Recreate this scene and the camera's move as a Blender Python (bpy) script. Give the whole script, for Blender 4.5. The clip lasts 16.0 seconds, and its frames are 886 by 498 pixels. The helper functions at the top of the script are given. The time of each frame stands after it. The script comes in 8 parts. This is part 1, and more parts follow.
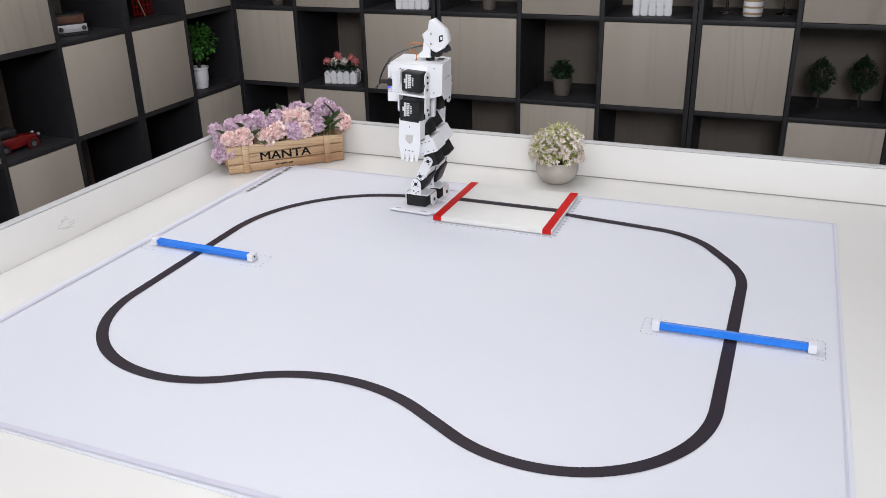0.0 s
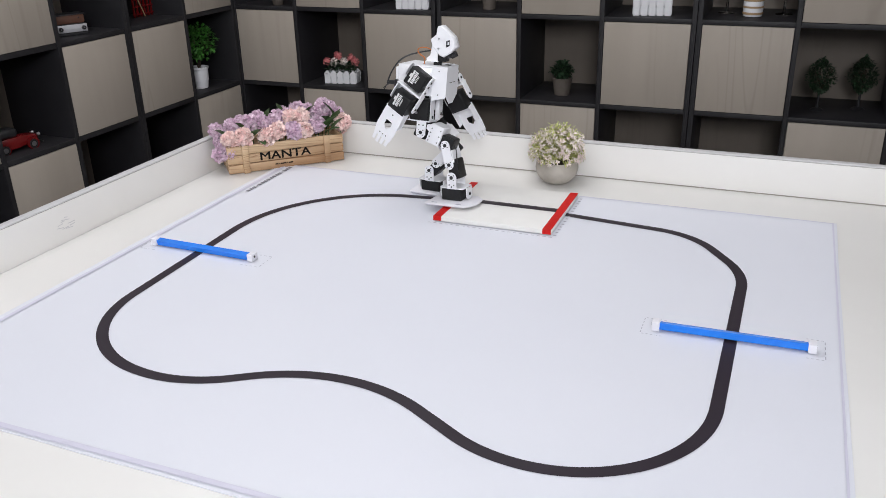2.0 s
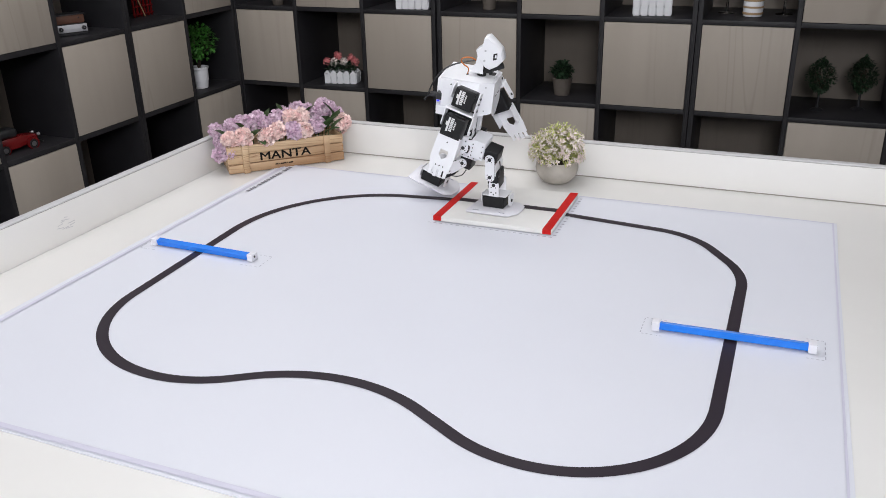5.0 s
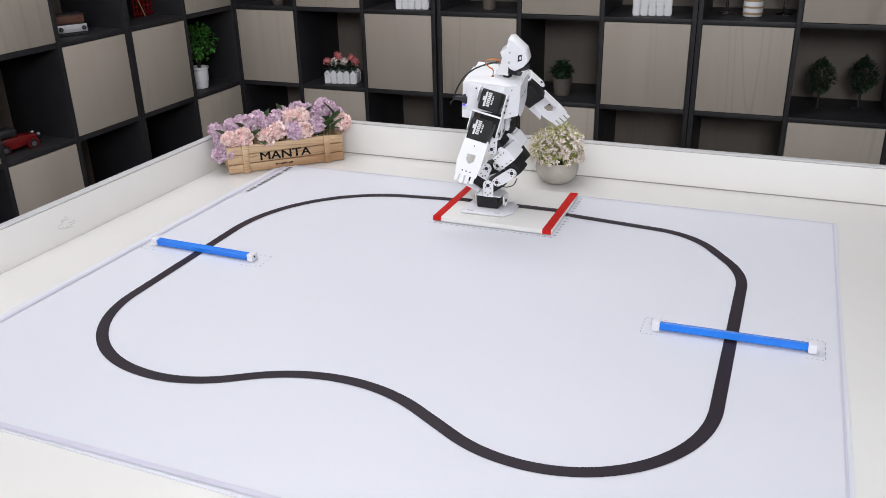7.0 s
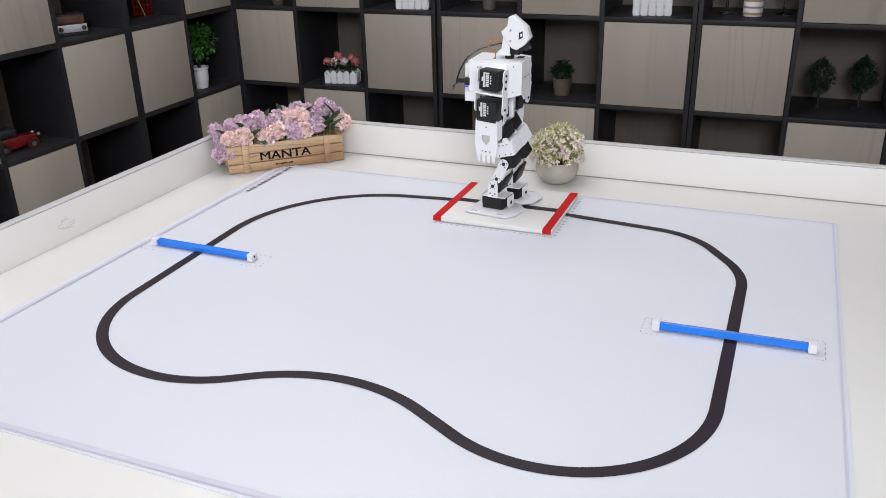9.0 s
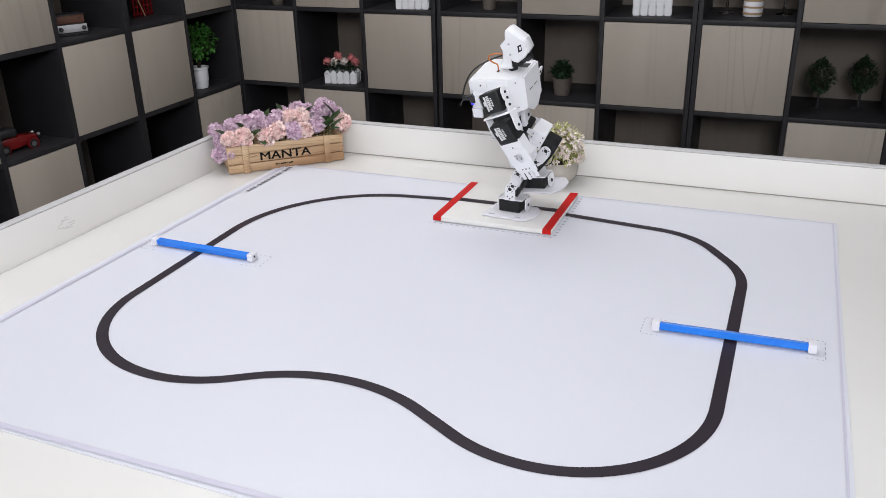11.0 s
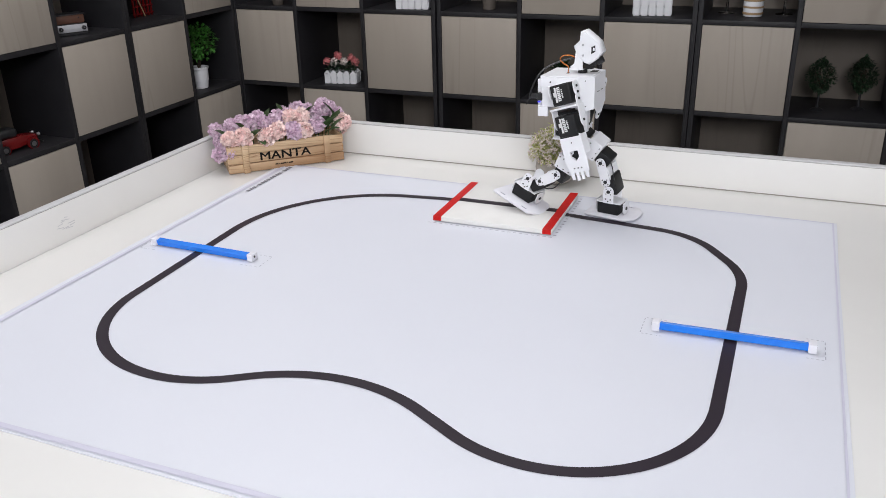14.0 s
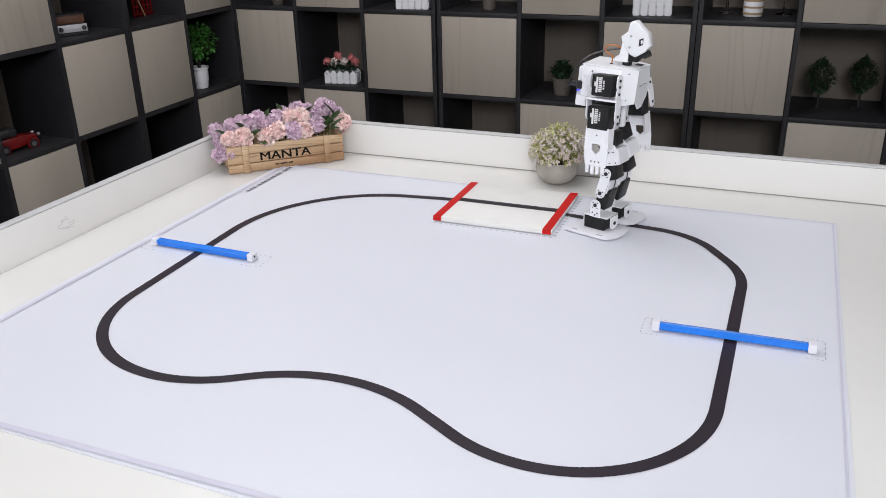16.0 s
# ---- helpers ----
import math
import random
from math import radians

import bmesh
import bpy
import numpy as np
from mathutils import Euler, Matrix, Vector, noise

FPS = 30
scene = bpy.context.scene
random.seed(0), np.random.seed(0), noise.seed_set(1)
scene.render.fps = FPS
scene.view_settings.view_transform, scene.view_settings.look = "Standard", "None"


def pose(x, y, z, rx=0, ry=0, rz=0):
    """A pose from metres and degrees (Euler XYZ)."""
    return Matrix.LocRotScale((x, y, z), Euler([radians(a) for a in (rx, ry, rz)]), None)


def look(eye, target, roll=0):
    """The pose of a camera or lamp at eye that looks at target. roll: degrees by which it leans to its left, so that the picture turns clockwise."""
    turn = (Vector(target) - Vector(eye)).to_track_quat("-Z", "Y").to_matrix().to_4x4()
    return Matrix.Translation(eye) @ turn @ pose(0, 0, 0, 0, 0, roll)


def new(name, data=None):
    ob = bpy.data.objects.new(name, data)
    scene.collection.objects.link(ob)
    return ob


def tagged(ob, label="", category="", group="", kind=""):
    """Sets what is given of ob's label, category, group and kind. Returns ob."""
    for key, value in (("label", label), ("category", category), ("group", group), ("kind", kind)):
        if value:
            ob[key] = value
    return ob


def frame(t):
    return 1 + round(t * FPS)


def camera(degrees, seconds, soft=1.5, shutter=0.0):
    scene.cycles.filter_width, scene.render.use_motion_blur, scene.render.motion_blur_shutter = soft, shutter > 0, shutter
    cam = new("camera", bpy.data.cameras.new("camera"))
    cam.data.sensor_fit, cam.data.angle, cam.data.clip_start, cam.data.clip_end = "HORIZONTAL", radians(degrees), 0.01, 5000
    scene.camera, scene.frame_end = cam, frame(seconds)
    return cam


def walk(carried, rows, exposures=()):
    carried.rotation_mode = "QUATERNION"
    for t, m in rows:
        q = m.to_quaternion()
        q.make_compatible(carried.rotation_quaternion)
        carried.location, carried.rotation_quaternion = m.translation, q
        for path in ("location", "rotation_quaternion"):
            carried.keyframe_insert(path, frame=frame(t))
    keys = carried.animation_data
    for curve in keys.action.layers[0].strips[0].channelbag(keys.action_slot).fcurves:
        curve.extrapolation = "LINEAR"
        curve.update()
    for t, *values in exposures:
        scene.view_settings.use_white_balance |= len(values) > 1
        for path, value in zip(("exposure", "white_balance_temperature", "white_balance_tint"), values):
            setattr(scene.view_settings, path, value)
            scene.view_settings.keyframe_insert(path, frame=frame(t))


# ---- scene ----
cam = camera(55.57, 16.0, soft=0.6)
EYE = (0.0, 0.0, 0.60)
STAND = look(EYE, (-0.3512, 0.8488, 0.2057), -1.368)
walk(cam, [(0.0, STAND), (16.0, STAND)])

# ---------------------------------------------------------------- light
TABLE_Z, FLOOR_Z, CEIL_Z = 0.0, -0.87, 2.05
world = bpy.data.worlds.new("world")
scene.world = world
world.use_nodes = True
world.node_tree.nodes["Background"].inputs[0].default_value = (0.80, 0.88, 1.0, 1)
world.node_tree.nodes["Background"].inputs[1].default_value = 0.25
scene.view_settings.exposure = 0.0


def area_lamp(name, eye, target, sx, sy, power, colour):
    data = bpy.data.lights.new(name, "AREA")
    data.shape, data.size, data.size_y, data.energy, data.color = "RECTANGLE", sx, sy, power, colour
    ob = new(name, data)
    ob.matrix_world = look(eye, target)
    return ob


area_lamp("ceiling_softbox", (-0.95, 1.35, 1.98), (-1.00, 1.50, 0.0), 2.0, 1.4, 21.5, (0.955, 0.965, 1.0))
# added unseen fill from the front right, brightens upright faces and the side shelves
area_lamp("studio_softbox", (0.70, -1.55, 1.72), (-2.60, 1.90, 0.35), 1.2, 1.2, 93, (0.95, 0.965, 1.0))
# added unseen fill above the bookcases, lifts the dark background
area_lamp("ceiling_panel", (-1.45, 2.25, 2.0), (-1.55, 2.7, 0.0), 1.7, 0.5, 12.5, (1.0, 0.98, 0.97))


# ---------------------------------------------------------------- materials
def material(name, base, rough=0.5, metal=0.0, other=None, scale=30.0, amount=0.5, bump=0.0, bump_scale=200.0,
             stretch=(1, 1, 1), spec=0.5, per_object=0.0, glow=None, island=False):
    """A procedural surface: two colours mixed by noise at two scales, roughness that varies, and fine relief."""
    m = bpy.data.materials.new(name)
    m.use_nodes = True
    nt = m.node_tree
    b = nt.nodes["Principled BSDF"]
    link = nt.links.new
    b.inputs["Metallic"].default_value = metal
    b.inputs["Specular IOR Level"].default_value = spec
    co = nt.nodes.new("ShaderNodeTexCoord")
    mp = nt.nodes.new("ShaderNodeMapping")
    mp.inputs["Scale"].default_value = stretch
    link(co.outputs["Object"], mp.inputs["Vector"])
    big = nt.nodes.new("ShaderNodeTexNoise")
    big.inputs["Scale"].default_value, big.inputs["Detail"].default_value = scale, 6.0
    link(mp.outputs[0], big.inputs["Vector"])
    ramp = nt.nodes.new("ShaderNodeMapRange")
    ramp.inputs[1].default_value, ramp.inputs[2].default_value = 0.35, 0.65
    ramp.inputs[3].default_value, ramp.inputs[4].default_value = 0.0, amount
    link(big.outputs[0], ramp.inputs[0])
    mix = nt.nodes.new("ShaderNodeMix")
    mix.data_type = "RGBA"
    mix.inputs[6].default_value = (*base, 1)
    mix.inputs[7].default_value = (*(other or [c * 0.85 for c in base]), 1)
    link(ramp.outputs[0], mix.inputs[0])
    out = mix.outputs[2]
    if per_object or island:
        hsv = nt.nodes.new("ShaderNodeHueSaturation")
        mr = nt.nodes.new("ShaderNodeMapRange")
        mr.inputs[3].default_value, mr.inputs[4].default_value = 1 - (per_object or 0.25), 1 + (per_object or 0.25)
        if island:
            src = nt.nodes.new("ShaderNodeNewGeometry").outputs["Random Per Island"]
        else:
            src = nt.nodes.new("ShaderNodeObjectInfo").outputs["Random"]
        link(src, mr.inputs[0])
        link(mr.outputs[0], hsv.inputs["Value"])
        link(out, hsv.inputs["Color"])
        out = hsv.outputs[0]
    link(out, b.inputs["Base Color"])
    rr = nt.nodes.new("ShaderNodeMapRange")
    rr.inputs[3].default_value, rr.inputs[4].default_value = rough * 0.88, min(1.0, rough * 1.12)
    link(big.outputs[0], rr.inputs[0])
    link(rr.outputs[0], b.inputs["Roughness"])
    if bump:
        fine = nt.nodes.new("ShaderNodeTexNoise")
        fine.inputs["Scale"].default_value, fine.inputs["Detail"].default_value = bump_scale, 4.0
        link(mp.outputs[0], fine.inputs["Vector"])
        bp = nt.nodes.new("ShaderNodeBump")
        bp.inputs["Strength"].default_value, bp.inputs["Distance"].default_value = bump, 0.002
        link(fine.outputs[0], bp.inputs["Height"])
        link(bp.outputs[0], b.inputs["Normal"])
    if glow:
        b.inputs["Emission Color"].default_value = (*glow[:3], 1)
        b.inputs["Emission Strength"].default_value = glow[3]
    return m


def wood_material(name, light, dark, along=2, ring=14.0, rough=0.55, mottling=0.35, figure=0.35, patch=0.0):
    """Wood with grain lines running along one local axis, cathedral waves and pores."""
    m = material(name, light, rough, other=dark, scale=9.0, amount=mottling, bump=0.08, bump_scale=90.0,
                 stretch=[0.12 if i == along else 1.0 for i in range(3)], per_object=0.05)
    nt = m.node_tree
    b = nt.nodes["Principled BSDF"]
    old = b.inputs["Base Color"].links[0].from_socket
    co = nt.nodes["Texture Coordinate"]
    info = nt.nodes.new("ShaderNodeObjectInfo")
    add = nt.nodes.new("ShaderNodeVectorMath")
    add.operation = "MULTIPLY_ADD"
    nt.links.new(info.outputs["Random"], add.inputs[0])
    add.inputs[1].default_value = (7.0, 5.0, 3.0)
    nt.links.new(co.outputs["Object"], add.inputs[2])
    mp = nt.nodes.new("ShaderNodeMapping")
    mp.inputs["Scale"].default_value = [0.07 if i == along else 1.0 for i in range(3)]
    nt.links.new(add.outputs[0], mp.inputs["Vector"])
    wave = nt.nodes.new("ShaderNodeTexNoise")
    wave.inputs["Scale"].default_value, wave.inputs["Detail"].default_value = ring, 2.0
    wave.inputs["Distortion"].default_value = 0.6
    nt.links.new(mp.outputs[0], wave.inputs["Vector"])
    tri = nt.nodes.new("ShaderNodeMath")
    tri.operation, tri.inputs[1].default_value = "PINGPONG", 0.035
    nt.links.new(wave.outputs[0], tri.inputs[0])
    rng = nt.nodes.new("ShaderNodeMapRange")
    rng.inputs[1].default_value, rng.inputs[2].default_value = 0.0, 0.012
    rng.inputs[3].default_value, rng.inputs[4].default_value = figure, 0.0
    nt.links.new(tri.outputs[0], rng.inputs[0])
    where = nt.nodes.new("ShaderNodeTexNoise")
    where.inputs["Scale"].default_value, where.inputs["Detail"].default_value = ring * 1.3, 1.0
    nt.links.new(mp.outputs[0], where.inputs["Vector"])
    gate = nt.nodes.new("ShaderNodeMapRange")
    gate.inputs[1].default_value, gate.inputs[2].default_value = 0.50 - patch, 0.62 - patch
    nt.links.new(where.outputs[0], gate.inputs[0])
    share = nt.nodes.new("ShaderNodeMath")
    share.operation = "MULTIPLY"
    nt.links.new(rng.outputs[0], share.inputs[0])
    nt.links.new(gate.outputs[0], share.inputs[1])
    mix = nt.nodes.new("ShaderNodeMix")
    mix.data_type = "RGBA"
    nt.links.new(share.outputs[0], mix.inputs[0])
    nt.links.new(old, mix.inputs[6])
    mix.inputs[7].default_value = (*dark, 1)
    nt.links.new(mix.outputs[2], b.inputs["Base Color"])
    return m


M_MAT = material("printed_mat_vinyl", (0.718, 0.727, 0.790), 0.42, other=(0.688, 0.698, 0.765), scale=2.5, amount=0.6, bump=0.02, bump_scale=14.0)
M_EDGE = material("mat_border_print", (0.63, 0.615, 0.725), 0.45, scale=12.0, amount=0.3)
M_LINE = material("mat_black_print", (0.021, 0.014, 0.022), 0.45, other=(0.028, 0.020, 0.030), scale=14.0, amount=0.7, spec=0.3)
M_DASH = material("mat_grey_print", (0.40, 0.40, 0.46), 0.5, scale=30.0, amount=0.3)
M_TABLE = material("table_white_paint", (0.80, 0.785, 0.765), 0.38, other=(0.75, 0.73, 0.705), scale=3.0, amount=0.6, bump=0.03, bump_scale=40.0)
M_SEAM = material("seam_grime", (0.33, 0.30, 0.27), 0.9, scale=60.0, amount=0.5)
M_JOINT = material("joint_shadow_grey", (0.40, 0.385, 0.365), 0.8, scale=60.0, amount=0.4)
M_SILVER = material("silver_paint", (0.62, 0.62, 0.65), 0.42, 0.5, scale=60.0, amount=0.3)
M_PVC = material("rail_cap_grey", (0.60, 0.59, 0.60), 0.4, scale=20.0, amount=0.4)
M_SHELF = material("shelf_dark_laminate", (0.0125, 0.0118, 0.0145), 0.55, other=(0.018, 0.017, 0.020), scale=20.0, amount=0.6, bump=0.03, bump_scale=160.0)
M_OAK = wood_material("door_pale_ash", (0.375, 0.33, 0.285), (0.27, 0.235, 0.195), along=2, ring=5.0, mottling=0.24, figure=0.45)
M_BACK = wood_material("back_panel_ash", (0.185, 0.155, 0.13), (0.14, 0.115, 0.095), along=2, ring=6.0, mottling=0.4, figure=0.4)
M_WALL = material("wall_paint", (0.62, 0.62, 0.62), 0.9, scale=3.0, amount=0.3, bump=0.05, bump_scale=120.0)
M_FLOOR = material("floor_grey_tile", (0.30, 0.29, 0.28), 0.4, scale=6.0, amount=0.4)
M_CEIL = material("ceiling_white", (0.78, 0.78, 0.78), 0.9, scale=8.0, amount=0.2)
M_BOARD = material("platform_white", (0.79, 0.775, 0.755), 0.5, other=(0.74, 0.725, 0.70), scale=20.0, amount=0.5, bump=0.03)
M_RED = material("red_tape", (0.58, 0.012, 0.010), 0.5, other=(0.48, 0.010, 0.010), scale=50.0, amount=0.5, spec=0.2)
M_BLUE = material("blue_plastic", (0.012, 0.20, 0.80), 0.24, other=(0.008, 0.16, 0.70), scale=30.0, amount=0.5)
M_CAP = material("white_print_plastic", (0.77, 0.76, 0.81), 0.45, other=(0.72, 0.71, 0.77), scale=60.0, amount=0.5, bump=0.05, bump_scale=400.0)
M_CRATE = wood_material("crate_pine", (0.74, 0.55, 0.345), (0.25, 0.115, 0.045), along=0, ring=26.0, mottling=0.80, figure=0.85, patch=0.08)
M_INK = material("black_ink", (0.010, 0.009, 0.008), 0.8, scale=60.0, amount=0.4, spec=0.1)
M_TEXT = material("mat_dark_print", (0.20, 0.20, 0.23), 0.5, scale=30.0, amount=0.3)
M_LILAC = material("petal_lilac", (0.60, 0.40, 0.535), 0.75, other=(0.82, 0.68, 0.76), scale=40.0, amount=0.8, island=True, per_object=0.16)
M_PINK = material("petal_pink", (0.88, 0.60, 0.58), 0.75, other=(0.91, 0.77, 0.72), scale=40.0, amount=0.8, island=True, per_object=0.12)
M_LEAF = material("leaf_green", (0.050, 0.105, 0.035), 0.55, other=(0.10, 0.16, 0.06), scale=40.0, amount=0.8, island=True, per_object=0.3)
M_LEAF2 = material("leaf_bright", (0.035, 0.14, 0.020), 0.5, other=(0.06, 0.20, 0.03), scale=60.0, amount=0.8, island=True, per_object=0.4)
M_LEAF3 = material("leaf_dark", (0.010, 0.030, 0.012), 0.6, other=(0.016, 0.045, 0.016), scale=60.0, amount=0.8, island=True, per_object=0.4)
M_BUD = material("blossom_cream", (0.82, 0.68, 0.67), 0.7, other=(0.86, 0.80, 0.75), scale=60.0, amount=0.8, island=True, per_object=0.12)
M_SPRIG = material("sprig_yellow_green", (0.56, 0.56, 0.22), 0.6, other=(0.38, 0.42, 0.13), scale=60.0, amount=0.8, island=True, per_object=0.3)
M_STONE = material("pot_concrete", (0.38, 0.345, 0.30), 0.6, other=(0.52, 0.48, 0.43), scale=26.0, amount=0.9, bump=0.12, bump_scale=180.0)
M_CLAY = material("pot_grey_clay", (0.115, 0.096, 0.082), 0.7, scale=40.0, amount=0.6, bump=0.06)
M_WHITE = material("white_ceramic", (0.74, 0.74, 0.77), 0.35, scale=20.0, amount=0.3)
M_SOIL = material("soil", (0.05, 0.035, 0.025), 0.95, scale=120.0, amount=0.8, bump=0.4)
M_CARRED = material("car_red_enamel", (0.13, 0.005, 0.006), 0.25, scale=20.0, amount=0.3)
M_BLACK = material("black_plastic", (0.014, 0.014, 0.016), 0.38, other=(0.022, 0.022, 0.025), scale=40.0, amount=0.6, bump=0.04, bump_scale=500.0)
M_STEEL = material("steel", (0.55, 0.55, 0.57), 0.3, 1.0, scale=60.0, amount=0.4)
M_BROWN = material("radio_brown_wood", (0.10, 0.042, 0.026), 0.5, scale=30.0, amount=0.6)
M_STRIPE = material("jar_tan_stripe", (0.36, 0.24, 0.13), 0.6, scale=30.0, amount=0.5)
M_ROSE = material("petal_rose", (0.55, 0.12, 0.14), 0.75, other=(0.66, 0.25, 0.24), scale=60.0, amount=0.8, island=True, per_object=0.2)
M_GLASS = bpy.data.materials.new("clear_glass")
M_GLASS.use_nodes = True
M_GLASS.node_tree.nodes["Principled BSDF"].inputs["Transmission Weight"].default_value = 1.0
M_GLASS.node_tree.nodes["Principled BSDF"].inputs["Roughness"].default_value = 0.03
M_SHELL = material("robot_white_aluminium", (0.85, 0.85, 0.88), 0.33, other=(0.81, 0.81, 0.85), scale=30.0, amount=0.5, bump=0.02, bump_scale=700.0)
M_SERVO = material("robot_servo_black", (0.013, 0.013, 0.014), 0.42, other=(0.020, 0.020, 0.021), scale=60.0, amount=0.6, bump=0.03, bump_scale=600.0, spec=0.28)
M_PRINT = material("servo_white_print", (0.72, 0.72, 0.72), 0.5, scale=80.0, amount=0.4)
M_ORANGE = material("wire_orange", (0.55, 0.16, 0.025), 0.45, scale=60.0, amount=0.3)
M_LED = material("led_blue", (0.02, 0.02, 0.3), 0.4, glow=(0.05, 0.06, 1.0, 1.3))
M_HOLE = material("robot_screw_black", (0.02, 0.02, 0.022), 0.5, scale=80.0, amount=0.3)


# ---------------------------------------------------------------- mesh helpers
def box(bm, size, at=(0, 0, 0), m=None, bevel=0.0, seg=2):
    r = bmesh.ops.create_cube(bm, size=1.0)
    vs = r["verts"]
    bmesh.ops.scale(bm, vec=size, verts=vs)
    if bevel:
        es = list({e for v in vs for e in v.link_edges})
        r = bmesh.ops.bevel(bm, geom=es, offset=bevel, segments=seg, affect="EDGES", profile=0.5)
        vs = list({v for f in r["faces"] for v in f.verts} | {v for v in vs if v.is_valid})
    bmesh.ops.transform(bm, matrix=Matrix.Translation(at) @ (m or Matrix()), verts=vs)
    return vs


def cyl(bm, r1, r2, depth, at=(0, 0, 0), m=None, n=20, bevel=0.0):
    r = bmesh.ops.create_cone(bm, cap_ends=True, segments=n, radius1=r1, radius2=r2, depth=depth)
    bmesh.ops.transform(bm, matrix=Matrix.Translation(at) @ (m or Matrix()), verts=r["verts"])
    return r["verts"]


def lathe(bm, profile, n=32, at=(0, 0, 0), m=None):
    """A turned body from (radius, height) pairs."""
    rings = [[bm.verts.new((r * math.cos(2 * math.pi * k / n), r * math.sin(2 * math.pi * k / n), z)) for k in range(n)] for r, z in profile]
    for a, b in zip(rings, rings[1:]):
        for k in range(n):
            bm.faces.new((a[k], a[(k + 1) % n], b[(k + 1) % n], b[k]))
    bm.faces.new(rings[0][::-1])
    bm.faces.new(rings[-1])
    vs = [v for ring in rings for v in ring]
    bmesh.ops.transform(bm, matrix=Matrix.Translation(at) @ (m or Matrix()), verts=vs)
    return vs


def plate(bm, outline, thick, m=None, bevel=0.0):
    """A flat plate of the given outline in the local xy plane, of that thickness along local z (centred)."""
    vs = [bm.verts.new((x, y, -thick / 2)) for x, y in outline]
    f = bm.faces.new(vs)
    r = bmesh.ops.extrude_face_region(bm, geom=[f])
    top = [g for g in r["geom"] if isinstance(g, bmesh.types.BMVert)]
    bmesh.ops.translate(bm, vec=(0, 0, thick), verts=top)
    vs = vs + top
    if bevel:
        es = list({e for v in vs for e in v.link_edges if e.calc_length() > bevel * 2.5})
        r = bmesh.ops.bevel(bm, geom=es, offset=bevel, segments=1, affect="EDGES")
        vs = list({v for f in r["faces"] for v in f.verts} | {v for v in vs if v.is_valid})
    bmesh.ops.recalc_face_normals(bm, faces=list({f for v in vs for f in v.link_faces}))
    if m is not None:
        bmesh.ops.transform(bm, matrix=m, verts=vs)
    return vs


def tube(bm, points, r, n=8):
    """A round cord along smooth points."""
    pts = []
    P = [Vector(p) for p in points]
    P = [P[0] * 2 - P[1]] + P + [P[-1] * 2 - P[-2]]
    for i in range(1, len(P) - 2):
        for k in range(6):
            t = k / 6
            a, b, c, d = P[i - 1], P[i], P[i + 1], P[i + 2]
            pts.append(0.5 * (2 * b + (c - a) * t + (2 * a - 5 * b + 4 * c - d) * t * t + (3 * b - a - 3 * c + d) * t ** 3))
    pts.append(P[-2])
    rings = []
    for i, p in enumerate(pts):
        d = (pts[min(i + 1, len(pts) - 1)] - pts[max(i - 1, 0)]).normalized()
        q = d.to_track_quat("Z", "Y").to_matrix()
        rings.append([bm.verts.new(p + q @ Vector((r * math.cos(2 * math.pi * k / n), r * math.sin(2 * math.pi * k / n), 0))) for k in range(n)])
    for a, b in zip(rings, rings[1:]):
        for k in range(n):
            bm.faces.new((a[k], a[(k + 1) % n], b[(k + 1) % n], b[k]))
    bm.faces.new(rings[0][::-1])
    bm.faces.new(rings[-1])


def smooth_by_angle(me, angle=40):
    for p in me.polygons:
        p.use_smooth = True
    bm = bmesh.new()
    bm.from_mesh(me)
    for e in bm.edges:
        e.smooth = len(e.link_faces) == 2 and e.calc_face_angle(0) < radians(angle)
    bm.to_mesh(me)
    bm.free()


def part(name, bm, mat, parent=None, label="", at=None):
    me = bpy.data.meshes.new(name)
    bm.normal_update()
    bm.to_mesh(me)
    bm.free()
    smooth_by_angle(me)
    me.materials.append(mat)
    ob = new(name, me)
    if parent is not None:
        ob.parent = parent
    if at is not None:
        ob.matrix_basis = at
    if label:
        tagged(ob, label)
    return ob


def box_part(name, size, at, mat, parent=None, label="", bevel=0.0, m=None):
    bm = bmesh.new()
    box(bm, size, at, m, bevel)
    return part(name, bm, mat, parent, label)


def thing(name, m, label, category, group=""):
    ob = new(name)
    ob.empty_display_size = 0.05
    ob.matrix_basis = m
    return tagged(ob, label, category, group)


# ---------------------------------------------------------------- room
def room():
    x0, x1, y0, y1 = -2.61, 3.0, -2.4, 3.58
    t = 0.12
    zc, zh = (FLOOR_Z + CEIL_Z) / 2, CEIL_Z - FLOOR_Z
    for name, size, at, mat in (
            ("floor", (x1 - x0 + 2 * t, y1 - y0 + 2 * t, 0.1), ((x0 + x1) / 2, (y0 + y1) / 2, FLOOR_Z - 0.05), M_FLOOR),
            ("ceiling", (x1 - x0 + 2 * t, y1 - y0 + 2 * t, 0.1), ((x0 + x1) / 2, (y0 + y1) / 2, CEIL_Z + 0.05), M_CEIL),
            ("wall_north", (x1 - x0 + 2 * t, t, zh), ((x0 + x1) / 2, y1 + t / 2, zc), M_WALL),
            ("wall_south", (x1 - x0 + 2 * t, t, zh), ((x0 + x1) / 2, y0 - t / 2, zc), M_WALL),
            ("wall_west", (t, y1 - y0, zh), (x0 - t / 2, (y0 + y1) / 2, zc), M_WALL),
            ("wall_east", (t, y1 - y0, zh), (x1 + t / 2, (y0 + y1) / 2, zc), M_WALL)):
        tagged(box_part(name, size, at, mat), kind="structure")


room()


